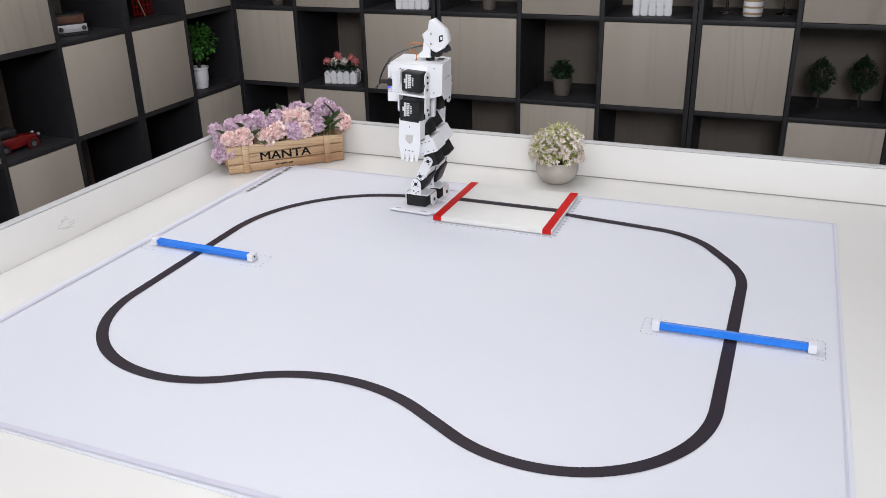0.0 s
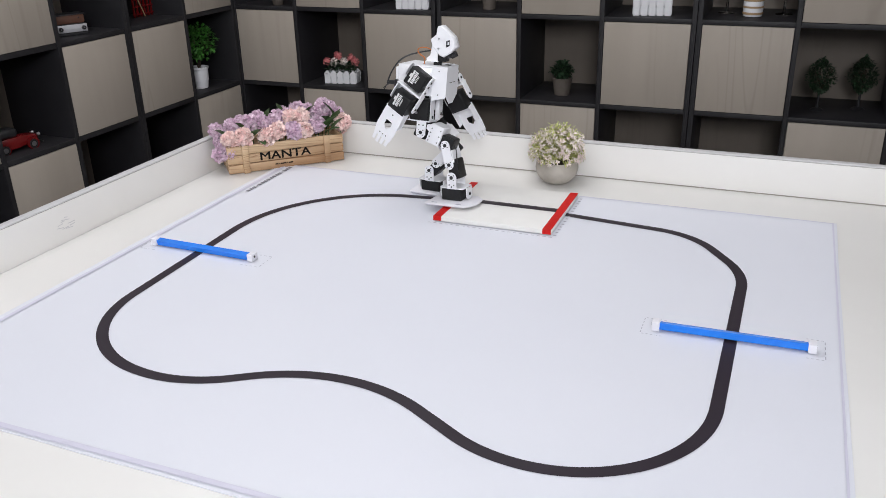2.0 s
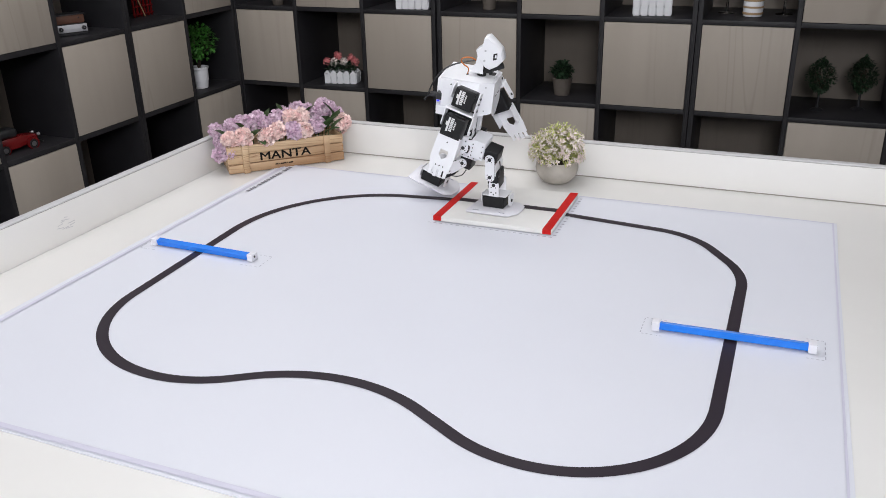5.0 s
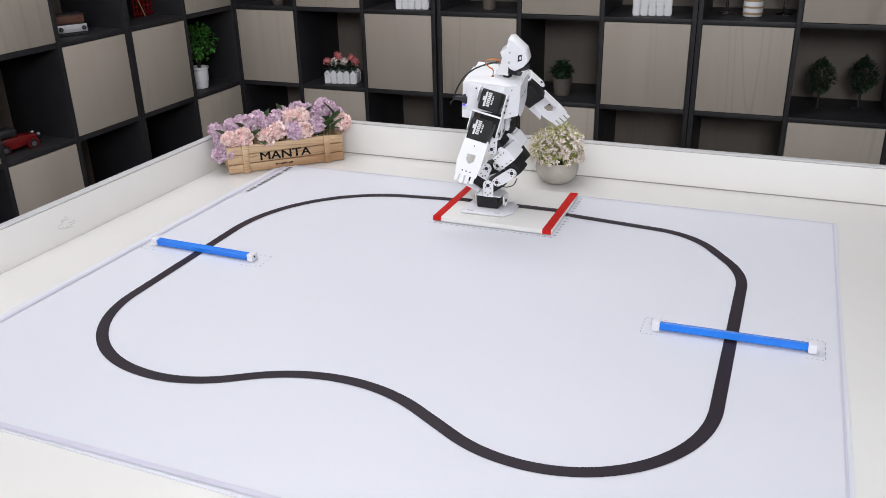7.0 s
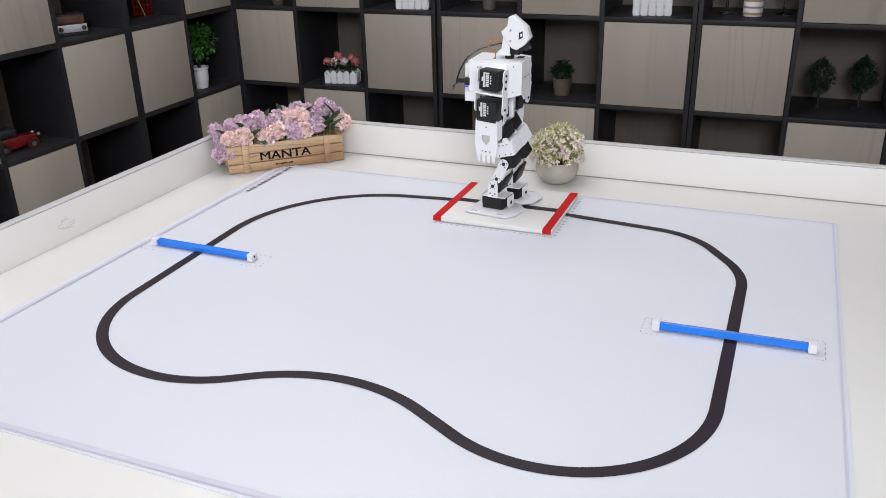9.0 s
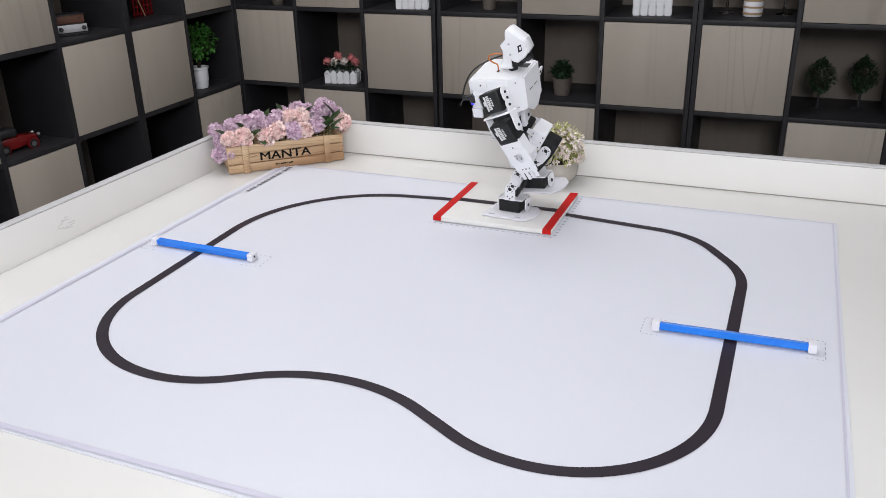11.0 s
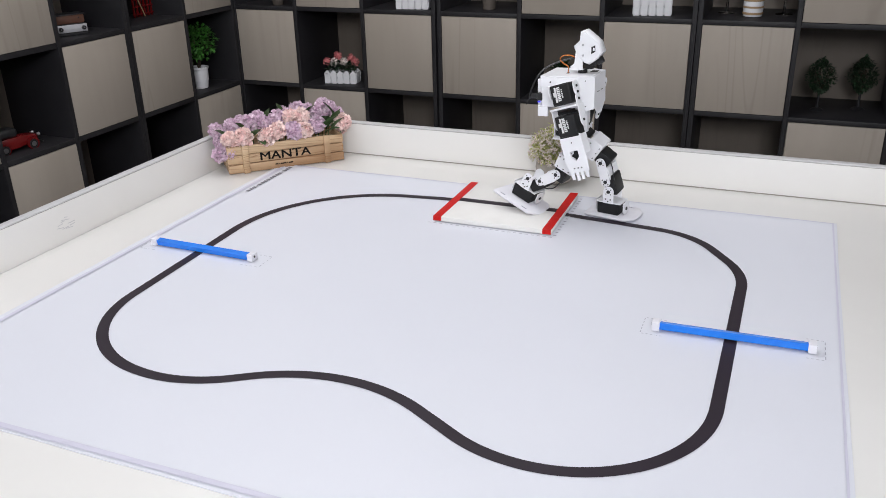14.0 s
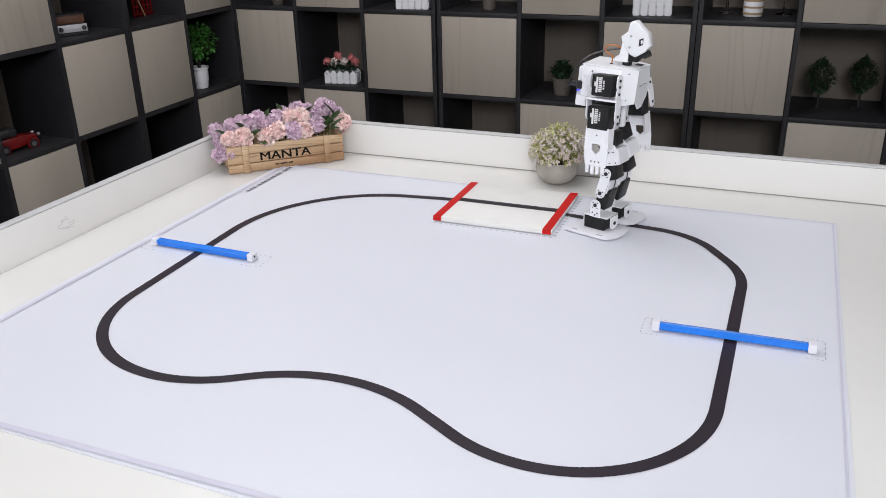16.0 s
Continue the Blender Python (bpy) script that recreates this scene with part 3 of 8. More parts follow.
def crate_flowers():
    mid, ang, L, D, H = flower_crate()
    m = pose(mid.x, mid.y, -0.0025, 0, 0, math.degrees(ang))
    t = thing("flower_bouquet", m, "artificial lilac and pink pompon flowers filling a pine crate", "flowers")
    rnd = random.Random(11)
    heads = {"l": [], "p": []}
    for c, mat in (("l", M_LILAC), ("p", M_PINK)):
        for k in range(3):
            bm = blossom_mesh(k + (10 if c == "p" else 0), 0.0204, 165)
            me = bpy.data.meshes.new("blossom")
            bm.to_mesh(me)
            bm.free()
            me.materials.append(mat)
            heads[c].append(me)
    # (along the crate, across it from the front, height above its rim, colour, size)
    spots = [(-.520, -.30, .006, "l", 1.0), (-.455, -.80, .016, "p", 1.15), (-.545, .10, .030, "l", .95), (-.345, -.85, .018, "p", 1.25), (-.415, .05, .036, "l", 1.05),
             (-.33, .30, .044, "l", .85), (-.26, -.05, .042, "l", 1.1), (-.285, .35, .034, "p", .9), (-.185, .25, .047, "l", 1.0), (-.150, -.88, .013, "p", 1.22),
             (-.135, -.02, .034, "l", 1.1), (-.050, -.72, .024, "p", 1.12), (-.02, .15, .044, "l", 1.1), (.045, .45, .050, "l", .85), (.080, -.85, .020, "l", 1.2),
             (.085, -.20, .046, "p", 1.05), (.165, .40, .054, "l", 1.15), (.175, -.80, .016, "p", 1.12), (.175, -.25, .046, "p", 1.1), (.265, .55, .050, "l", .9),
             (.30, -.35, .022, "l", 1.15), (.355, .30, .046, "l", 1.05), (.40, .55, .056, "l", 1.05), (.455, .40, .050, "l", 1.0), (.515, .30, .036, "l", 1.0),
             (.530, -.35, .022, "p", 1.2), (.535, .10, .005, "p", .95), (-.47, -.75, -.018, "l", .9), (-.545, -.35, -.022, "l", 1.0), (.44, .7, .03, "p", .9)]
    for i, (u, v, h, c, s) in enumerate(spots):
        ob = new("blossom", heads[c][i % 3])
        ob.parent = t
        p = Vector((u * L, v * D / 2, H + h))
        ob.matrix_basis = Matrix.LocRotScale(p, Euler((rnd.uniform(0, 6), rnd.uniform(0, 6), rnd.uniform(0, 6))), (s * 0.89, s * 0.89, s * 0.84))
        tagged(ob, "lilac pompon blossom" if c == "l" else "pale pink pompon blossom")
        bm = bmesh.new()
        tube(bm, [(u * L * 0.8, v * D * 0.3, 0.012), (u * L * 0.93, v * D * 0.4, H * 0.7), (p.x, p.y, p.z)], 0.0011, 5)
        part("stem", bm, M_LEAF, t)
    for u, v, h, length, way in ((-.49, -.3, .02, .045, (-.5, -.5, .8)), (-.245, -.55, .015, .045, (.2, -.6, .7)), (-.21, -.7, .005, .04, (.1, -.8, .2)), (-.33, -.3, .03, .04, (-.4, -.4, .8)),
                              (.39, -.35, .010, .055, (.2, -.5, .9)), (.43, -.45, .004, .055, (.35, -.4, .9)), (.46, -.2, .012, .055, (.1, -.3, 1)), (.36, -.5, .0, .05, (.5, -.6, .6)),
                              (.02, .2, .055, .03, (-.2, -.2, 1)), (.24, .2, .045, .04, (.3, -.4, .7)), (.48, 0, .03, .05, (-.3, 0, 1)), (-.11, .3, .04, .035, (.1, -.2, 1)),
                              (.42, -.3, .02, .05, (-.4, -.5, .8)), (-.08, -.3, .0, .05, (.2, -.5, .8)), (.13, -.3, .0, .05, (.2, -.5, .8))):
        bm = bmesh.new()
        leaf(bm, (0, 0, 0), way, length, length * 0.5, 0.3)
        part("leaf", bm, M_LEAF, t, at=pose(u * L, v * D / 2, H + h))


crate_flowers()


def blossom_bowl():
    c = Vector((-0.441, 1.7330))
    t = thing("flower_pot", pose(c.x, c.y, -0.0025), "small round grey concrete pot beside the table rail", "pot")
    bm = bmesh.new()
    lathe(bm, [(0.022, 0), (0.027, 0.001), (0.0375, 0.010), (0.0445, 0.022), (0.0470, 0.034), (0.0455, 0.044), (0.0430, 0.050), (0.0400, 0.050), (0.042, 0.043), (0.040, 0.040)], 40)
    part("bowl", bm, M_STONE, t)
    bm = bmesh.new()
    cyl(bm, 0.0405, 0.0405, 0.008, (0, 0, 0.041), None, 24)
    part("soil", bm, M_SOIL, t)
    p = thing("flowering_plant", pose(c.x, c.y, 0.0425), "domed artificial plant with tiny cream-white star blossoms", "plant")
    rnd = random.Random(21)
    stems, sprigs, stars = bmesh.new(), bmesh.new(), bmesh.new()
    centre = Vector((0, 0, 0.020))
    for k, d in enumerate(sphere_dirs(470, 5, low=-0.22)):
        d = (d + Vector([rnd.uniform(-.13, .13) for _ in range(3)])).normalized()
        R = 0.0575 * rnd.uniform(0.84, 1.07) * (1.06 if d.z > 0.5 else 1.0)
        tip = centre + Vector((d.x * R, d.y * R, d.z * R * 0.90))
        if k % 3 == 0:
            tube(stems, [centre * 0.3 + d * 0.006, centre * 0.8 + d * R * 0.45, tip - d * 0.004], 0.0005, 4)
        for j in range(6):
            u = rnd.uniform(0.62, 1.0)
            way = (d + Vector([rnd.uniform(-.9, .9) for _ in range(3)])).normalized()
            leaf(sprigs, centre + d * R * u, way, rnd.uniform(0.006, 0.011), 0.0030, 0.2)
        if rnd.random() < 0.94:
            for j in range(rnd.choice((1, 1, 2))):
                o = tip + Vector([rnd.uniform(-.005, .005) for _ in range(3)]) * (j > 0)
                q = (d + Vector([rnd.uniform(-.5, .5) for _ in range(3)])).to_track_quat("Z", "Y").to_matrix()
                for s in range(5):
                    a = s * 1.2566 + rnd.random()
                    leaf(stars, o, q @ Vector((math.cos(a), math.sin(a), 0.55)), rnd.uniform(0.0052, 0.0078), 0.0026, 0.25, rnd.random())
        elif rnd.random() < 0.8:
            bmesh.ops.create_icosphere(sprigs, subdivisions=1, radius=0.0024, matrix=Matrix.Translation(tip))
    part("stems", stems, M_SPRIG, p, "thin yellow-green stems")
    tagged(part("greenery", sprigs, M_SPRIG, p, "yellow-green sprigs and buds"), kind="stuff")
    tagged(part("blossom_cover", stars, M_BUD, p, "cream-white star blossoms"), kind="stuff")


blossom_bowl()


# ---------------------------------------------------------------- things on the shelves
S0, S1 = ROWS[2] + 0.0087, ROWS[3] + 0.0087      # tops of the two shelf boards in view


def picket_planter(x, y, z, length, label, flowers=False, tall=0.055):
    t = thing("picket_planter", pose(x, y, z, 0, 0, 8), label, "planter", "white picket planters")
    n = 5
    w = length / n
    d = length * 0.42
    for s in (-1, 1):
        for k in range(n):
            bm = bmesh.new()
            ww = w * 0.40
            plate(bm, [(-ww, 0.0), (ww, 0.0), (ww, tall * 0.82), (0, tall), (-ww, tall * 0.82)], 0.004, pose(-length / 2 + w * (k + 0.5), s * d / 2, 0, 90, 0, 0), 0.0005)
            part("picket", bm, M_WHITE, t)
        for h in (0.22, 0.62):
            box_part("rail", (length, 0.004, tall * 0.30), (0, s * (d / 2 - 0.0045), tall * h), M_WHITE, t, bevel=0.0005)
    for s in (-1, 1):
        box_part("end_panel", (0.004, d - 0.014, tall * 0.8), (s * (length / 2 - 0.003), 0, tall * 0.42), M_WHITE, t, bevel=0.0005)
    box_part("base_panel", (length - 0.01, d - 0.014, 0.004), (0, 0, 0.003), M_WHITE, t)
    if flowers:
        f = thing("rose_posy", pose(x, y, z + 0.006, 0, 0, 8), "red and white artificial roses in a picket planter", "flowers")
        rnd = random.Random(3)
        bm = bmesh.new()
        for k in range(150):
            p = Vector((rnd.uniform(-.44, .44) * length, rnd.uniform(-.4, .4) * d, rnd.uniform(0.03, 0.085)))
            leaf(bm, p, (rnd.uniform(-1, 1), rnd.uniform(-1, .4), rnd.uniform(0, 1)), 0.022, 0.012, 0.3)
        tagged(part("foliage", bm, M_LEAF3, f, "dark green leaves"), kind="stuff")
        for k, (u, v, h, mat, lab) in enumerate(((-.46, 0, .085, M_ROSE, "red rose"), (-.22, -.1, .082, M_BUD, "white rose"), (-.16, .3, .108, M_ROSE, "red rose"), (.08, -.1, .086, M_BUD, "white rose"),
                                             (.26, .2, .100, M_ROSE, "red rose"), (.42, 0, .088, M_ROSE, "red rose"))):
            part("rose", blossom_mesh(40 + k, 0.0185, 40), mat, f, lab, pose(u * length, v * d, h, k * 40, k * 25, 0))
            bm = bmesh.new()
            tube(bm, [(u * length * 0.7, v * d * .5, 0.002), (u * length * 0.9, v * d, h * .6), (u * length, v * d, h)], 0.0012, 5)
            part("stem", bm, M_LEAF3, f)
    return t


picket_planter(-1.820, 3.285, S0, 0.150, "white picket-fence planter box holding small roses", True, 0.058)
picket_planter(-0.493, 3.290, S1, 0.142, "white picket-fence planter box on the shelf", False, 0.075)
picket_planter(-1.453, 3.262, S1, 0.140, "white picket-fence planter box on the shelf", False, 0.070)


def potted(name, x, y, z, profile, pot_mat, label, seed, crown_at, crown, leaf_mat, count, size, category="plant", squash=1.0):
    t = thing(name, pose(x, y, z), label, category)
    bm = bmesh.new()
    lathe(bm, profile, 28)
    part("pot", bm, pot_mat, t)
    top = profile[-1][1]
    rnd = random.Random(seed)
    bm = bmesh.new()
    for k in range(7):
        a = rnd.uniform(0, 6.28)
        r = crown[0] * rnd.uniform(0.2, 0.8)
        tube(bm, [(0, 0, top - 0.012), (0.3 * r * math.cos(a), 0.3 * r * math.sin(a), (top + crown_at) / 2), (r * math.cos(a), r * math.sin(a), crown_at + rnd.uniform(-.3, .5) * crown[1])], 0.0022, 6)
    part("stems", bm, M_SOIL, t, "brown stems")
    bm = bmesh.new()
    for k in range(count):
        d = Vector((rnd.gauss(0, 1), rnd.gauss(0, 1), rnd.gauss(0, 1))).normalized() * rnd.uniform(0.35, 1.0) ** 0.6
        lump = 0.72 + 0.5 * noise.noise(d * 2.2 + Vector((seed, 0, 0)))
        taper = 1.0 if squash == 1.0 else max(0.12, 1 - abs(d.z) ** 2.6)
        lump = lump if squash == 1.0 else 0.62 + 0.38 * lump
        p = Vector((d.x * crown[0] * lump * taper, d.y * crown[0] * lump * taper, crown_at + d.z * crown[1] * (lump if squash == 1.0 else 1.0)))
        leaf(bm, p, d + Vector((rnd.uniform(-.8, .8), rnd.uniform(-.8, .8), rnd.uniform(-.3, .9))), size * rnd.uniform(0.7, 1.2), size * 0.55, 0.3)
    tagged(part("crown", bm, leaf_mat, t, "small green leaves"), kind="stuff")
    return t


potted("potted_plant", -0.836, 3.325, S0, [(0.028, 0), (0.031, 0.002), (0.039, 0.062), (0.040, 0.070), (0.036, 0.070), (0.034, 0.062)], M_CLAY,
       "small leafy plant in a grey clay pot", 8, 0.098, (0.050, 0.036), M_LEAF3, 380, 0.021)
potted("potted_plant", -2.375, 3.010, S0, [(0.027, 0), (0.030, 0.002), (0.033, 0.03), (0.0345, 0.031), (0.037, 0.082), (0.040, 0.084), (0.040, 0.092), (0.036, 0.092), (0.034, 0.083)], M_WHITE,
       "bright green bushy plant in a ribbed white pot", 3, 0.195, (0.108, 0.090), M_LEAF2, 900, 0.0185)
for x, y, seed in ((0.122, 3.345, 5), (0.262, 3.400, 6)):
    potted("topiary_tree", x, y, S0, [(0.022, 0), (0.024, 0.001), (0.018, 0.006), (0.005, 0.010), (0.004, 0.055), (0.003, 0.06)], M_BLACK,
           "dark green miniature topiary tree on the shelf", seed, 0.124, (0.054, 0.068), M_LEAF3, 1000, 0.012, "tree", squash=0.5)
potted("potted_plant", -1.139, 3.300, S1, [(0.022, 0), (0.025, 0.002), (0.030, 0.05), (0.028, 0.05), (0.027, 0.044)], M_CLAY,
       "small plant in a grey pot on the upper shelf", 12, 0.085, (0.045, 0.035), M_LEAF3, 200, 0.02)
potted("potted_plant", -2.090, 3.240, S1, [(0.020, 0), (0.022, 0.002), (0.030, 0.05), (0.028, 0.05), (0.027, 0.044)], M_CLAY,
       "small plant in a grey pot on the upper shelf", 13, 0.085, (0.045, 0.035), M_LEAF3, 200, 0.02)


def striped_jar(x, y, z):
    t = thing("jar", pose(x, y, z), "white ceramic jar with tan rope stripes", "jar")
    bm = bmesh.new()
    lathe(bm, [(0.030, 0), (0.033, 0.002), (0.035, 0.03), (0.035, 0.09), (0.026, 0.105), (0.026, 0.12), (0.022, 0.12), (0.022, 0.10)], 32)
    b = part("body", bm, M_WHITE, t)
    for h in (0.012, 0.034, 0.058, 0.082):
        bm = bmesh.new()
        lathe(bm, [(0.0340, h - 0.004), (0.0362, h - 0.003), (0.0362, h + 0.003), (0.0340, h + 0.004)], 32)
        part("stripe", bm, M_STRIPE, t, "tan rope stripe")


striped_jar(-0.140, 3.330, S1)


def drinking_glass(x, y, z):
    bm = bmesh.new()
    lathe(bm, [(0.030, 0), (0.030, 0.002), (0.006, 0.006), (0.004, 0.05), (0.012, 0.06), (0.030, 0.085), (0.033, 0.12), (0.0315, 0.12), (0.028, 0.086), (0.010, 0.062)], 28)
    tagged(part("wine_glass", bm, M_GLASS, at=pose(x, y, z)), "clear stemmed wine glass on the shelf", "glass", "wine glasses")


drinking_glass(-0.235, 3.40, S1)
drinking_glass(-0.035, 3.40, S1)


def toy_car():
    t = thing("toy_car", pose(-2.385, 2.000, S0, 0, 0, 80), "red vintage toy car with a black soft top", "toy car")
    L = 0.165
    bm = bmesh.new()
    # lower body from cross-sections along the car
    secs = [(-0.50, .020, .020, .030), (-0.46, .030, .016, .044), (-0.25, .034, .014, .050), (0.02, .034, .014, .050), (0.10, .028, .016, .050), (0.40, .020, .018, .044), (0.47, .018, .020, .040), (.50, .012, .024, .034)]
    rings = []
    for u, w, z0, z1 in secs:
        rings.append([bm.verts.new((u * L, w * a, z0 + (z1 - z0) * b)) for a, b in ((-1, 0), (1, 0), (1, .6), (.75, .95), (0, 1.05), (-.75, .95), (-1, .6))])
    for a, b in zip(rings, rings[1:]):
        for k in range(7):
            bm.faces.new((a[k], b[k], b[(k + 1) % 7], a[(k + 1) % 7]))
    bm.faces.new(rings[0])
    bm.faces.new(rings[-1][::-1])
    bmesh.ops.recalc_face_normals(bm, faces=list(bm.faces))
    part("body", bm, M_CARRED, t)
    bm = bmesh.new()
    box(bm, (0.075, 0.055, 0.030), (-0.030, 0, 0.064), None, 0.010, 3)
    part("soft_top", bm, M_BLACK, t, "black soft top")
    for x in (-0.052, 0.050):
        for s in (-1, 1):
            bm = bmesh.new()
            cyl(bm, 0.0155, 0.0155, 0.010, (x, s * 0.032, 0.0155), pose(0, 0, 0, 90, 0, 0), 20)
            w = part("wheel", bm, M_BLACK, t, "black tyre")
            bm = bmesh.new()
            cyl(bm, 0.0085, 0.0085, 0.0115, (x, s * 0.0325, 0.0155), pose(0, 0, 0, 90, 0, 0), 16)
            part("hubcap", bm, M_STEEL, w, "chrome hubcap")
            bm = bmesh.new()
            lathe(bm, [(0.021, -.005), (0.022, 0), (0.021, .005), (0.015, .006), (0.015, -.006)], 20, (x, s * 0.031, 0.0175), pose(0, 0, 0, 90, 0, 0))
            part("mudguard", bm, M_CARRED, t)
    for s in (-1, 1):
        bm = bmesh.new()
        cyl(bm, 0.0062, 0.0048, 0.010, (0.082, s * 0.018, 0.040), pose(0, 0, 0, 0, -90, 0), 14)
        part("headlight", bm, M_STEEL, t, "chrome headlight")
    box_part("bumper", (0.004, 0.066, 0.006), (0.0875, 0, 0.014), M_STEEL, t, "chrome bumper", 0.0015)


toy_car()


def wooden_radio():
    t = thing("radio", pose(-2.385, 2.335, S1, 0, 0, 64), "small retro radio with a brown top and silver front panel", "radio")
    box_part("base", (0.112, 0.070, 0.010), (0, 0, 0.0052), M_BLACK, t, "dark base", 0.002)
    box_part("case", (0.110, 0.066, 0.030), (0, 0.001, 0.0255), M_BLACK, t, "dark lower case", 0.003)
    box_part("top_box", (0.106, 0.060, 0.030), (-0.002, 0.003, 0.0558), M_BROWN, t, "brown wooden top box", 0.005)
    box_part("rim", (0.110, 0.064, 0.004), (-0.001, 0.002, 0.0725), M_BLACK, t, "dark rim", 0.0015)
    box_part("front_panel", (0.106, 0.003, 0.026), (0, -0.0335, 0.0255), M_SILVER, t, "silver front panel", 0.001)
    for s in (-1, 1):
        bm = bmesh.new()
        cyl(bm, 0.0075, 0.0068, 0.008, (s * 0.040, -0.0385, 0.0255), pose(0, 0, 0, 90, 0, 0), 18)
        k = part("knob", bm, M_BLACK, t, "black knob")
        bm = bmesh.new()
        cyl(bm, 0.0026, 0.0022, 0.002, (s * 0.040, -0.0430, 0.0255), pose(0, 0, 0, 90, 0, 0), 12)
        part("knob_cap", bm, M_STEEL, k, "bright knob centre")
    bm = bmesh.new()
    cyl(bm, 0.0030, 0.0030, 0.002, (0.030, -0.0275, 0.060), pose(0, 0, 0, 90, 0, 0), 12)
    part("button", bm, M_BLACK, t)


wooden_radio()


def red_stand():
    t = thing("toy_bridge", pose(-2.45, 2.80, S1, 0, 0, 88), "small red lattice model with a slanting brass pole", "ornament")
    for k in range(6):
        box_part("bar", (0.006, 0.006, 0.075), (-0.05 + 0.02 * k, 0, 0.0385), M_CARRED, t)
    for h in (0.012, 0.042, 0.070):
        box_part("cross_bar", (0.120, 0.004, 0.005), (0, -0.0055, h), M_CARRED, t)
    bm = bmesh.new()
    tube(bm, [(-0.055, -0.014, 0.12), (-0.03, -0.014, 0.06), (-0.005, -0.014, 0.0025)], 0.0022, 8)
    part("pole", bm, M_STRIPE, t, "brass pole")


red_stand()


# ---------------------------------------------------------------- humanoid robot
ANKLE = 0.0530                           # height of the ankle's axis over the sole


def rounded(x0, x1, z0, z1, r, top=True, bottom=True, n=7):
    """The outline of an upright strap with round ends, in its own plane."""
    pts = []
    for (cx, cz, a0, on) in ((x1 - r, z1 - r, 0, top), (x0 + r, z1 - r, 90, top), (x0 + r, z0 + r, 180, bottom), (x1 - r, z0 + r, 270, bottom)):
        if on:
            pts += [(cx + r * math.cos(radians(a0 + 90 * k / n)), cz + r * math.sin(radians(a0 + 90 * k / n))) for k in range(n + 1)]
        else:
            pts.append((x1 if a0 in (0, 270) else x0, z1 if a0 < 180 else z0))
    out = []
    for p in pts:
        if not out or (Vector(p) - Vector(out[-1])).length > 1e-5:
            out.append(p)
    if (Vector(out[0]) - Vector(out[-1])).length < 1e-5:
        out.pop()
    return out


SIDE = pose(0, 0, 0, 90, 0, 0)           # outline (x, z), thickness along y
FRONT = pose(0, 0, 0, 90, 0, 90)         # outline (y, z), thickness along x


def strap(bm, outline, thick, y=0.0, x=0.0, front=False):
    plate(bm, outline, thick, Matrix.Translation((x, y, 0)) @ (FRONT if front else SIDE), 0.0003)


def discs(parent, spots, r, mat, name, label, axis="y"):
    for x, y, z in spots:
        bm = bmesh.new()
        cyl(bm, r, r, 0.0022, (x, y, z), pose(0, 0, 0, 90, 0, 0) if axis == "y" else pose(0, 0, 0, 0, 90, 0), 14)
        part(name, bm, mat, parent, label)


def hub(parent, x, y, z, side):
    """A dark screw in the middle of a horn, with four small ones round it."""
    discs(parent, [(x, y, z)], 0.0036, M_HOLE, "hub_screw", "black hub screw")
    bm = bmesh.new()
    for k in range(4):
        a = math.pi / 4 + k * math.pi / 2
        cyl(bm, 0.0010, 0.0010, 0.0020, (x + 0.0066 * math.cos(a), y, z + 0.0066 * math.sin(a)), pose(0, 0, 0, 90, 0, 0), 8)
    part("horn_screw_ring", bm, M_HOLE, parent, "small dark horn screws")


def label_bars(bm, x, y, z):
    """Two rows of print that cannot be read, running down the case beside a solid strip."""
    rnd = random.Random(7)
    box(bm, (0.0036, 0.0006, 0.0265), (x - 0.0090, y, z))
    box(bm, (0.0030, 0.0006, 0.0075), (x - 0.0125, y, z + 0.001))
    for across, wide, start, end, low, high, gap in ((-0.0026, 0.0062, 0.0130, -0.0120, 0.0020, 0.0032, 0.0008), (0.0038, 0.0027, 0.0080, -0.0070, 0.0016, 0.0040, 0.0011)):
        h = start
        while h > end:
            w = rnd.uniform(low, high)
            box(bm, (wide, 0.0006, w), (x + across, y, z + h - w / 2))
            h -= w + gap


def servo(parent, size, at, label="black plastic servo", print_side=0):
    bm = bmesh.new()
    box(bm, size, at, None, 0.0028, 3)
    # seam round the case and a raised cover
    box(bm, (size[0] * 0.94, size[1] + 0.0010, size[2] * 0.90), at, None, 0.0008, 1)
    s = part("servo", bm, M_SERVO, parent, label)
    if print_side:
        y = at[1] + print_side * (size[1] / 2 + 0.0008)
        bm = bmesh.new()
        label_bars(bm, at[0], y, at[2] + 0.001)
        part("printed_label", bm, M_PRINT, parent, "white printed bars")
    return s


ROBOT = thing("humanoid_robot", pose(-0.66, 1.51, 0.16), "white and black humanoid walking robot with servo joints", "robot")


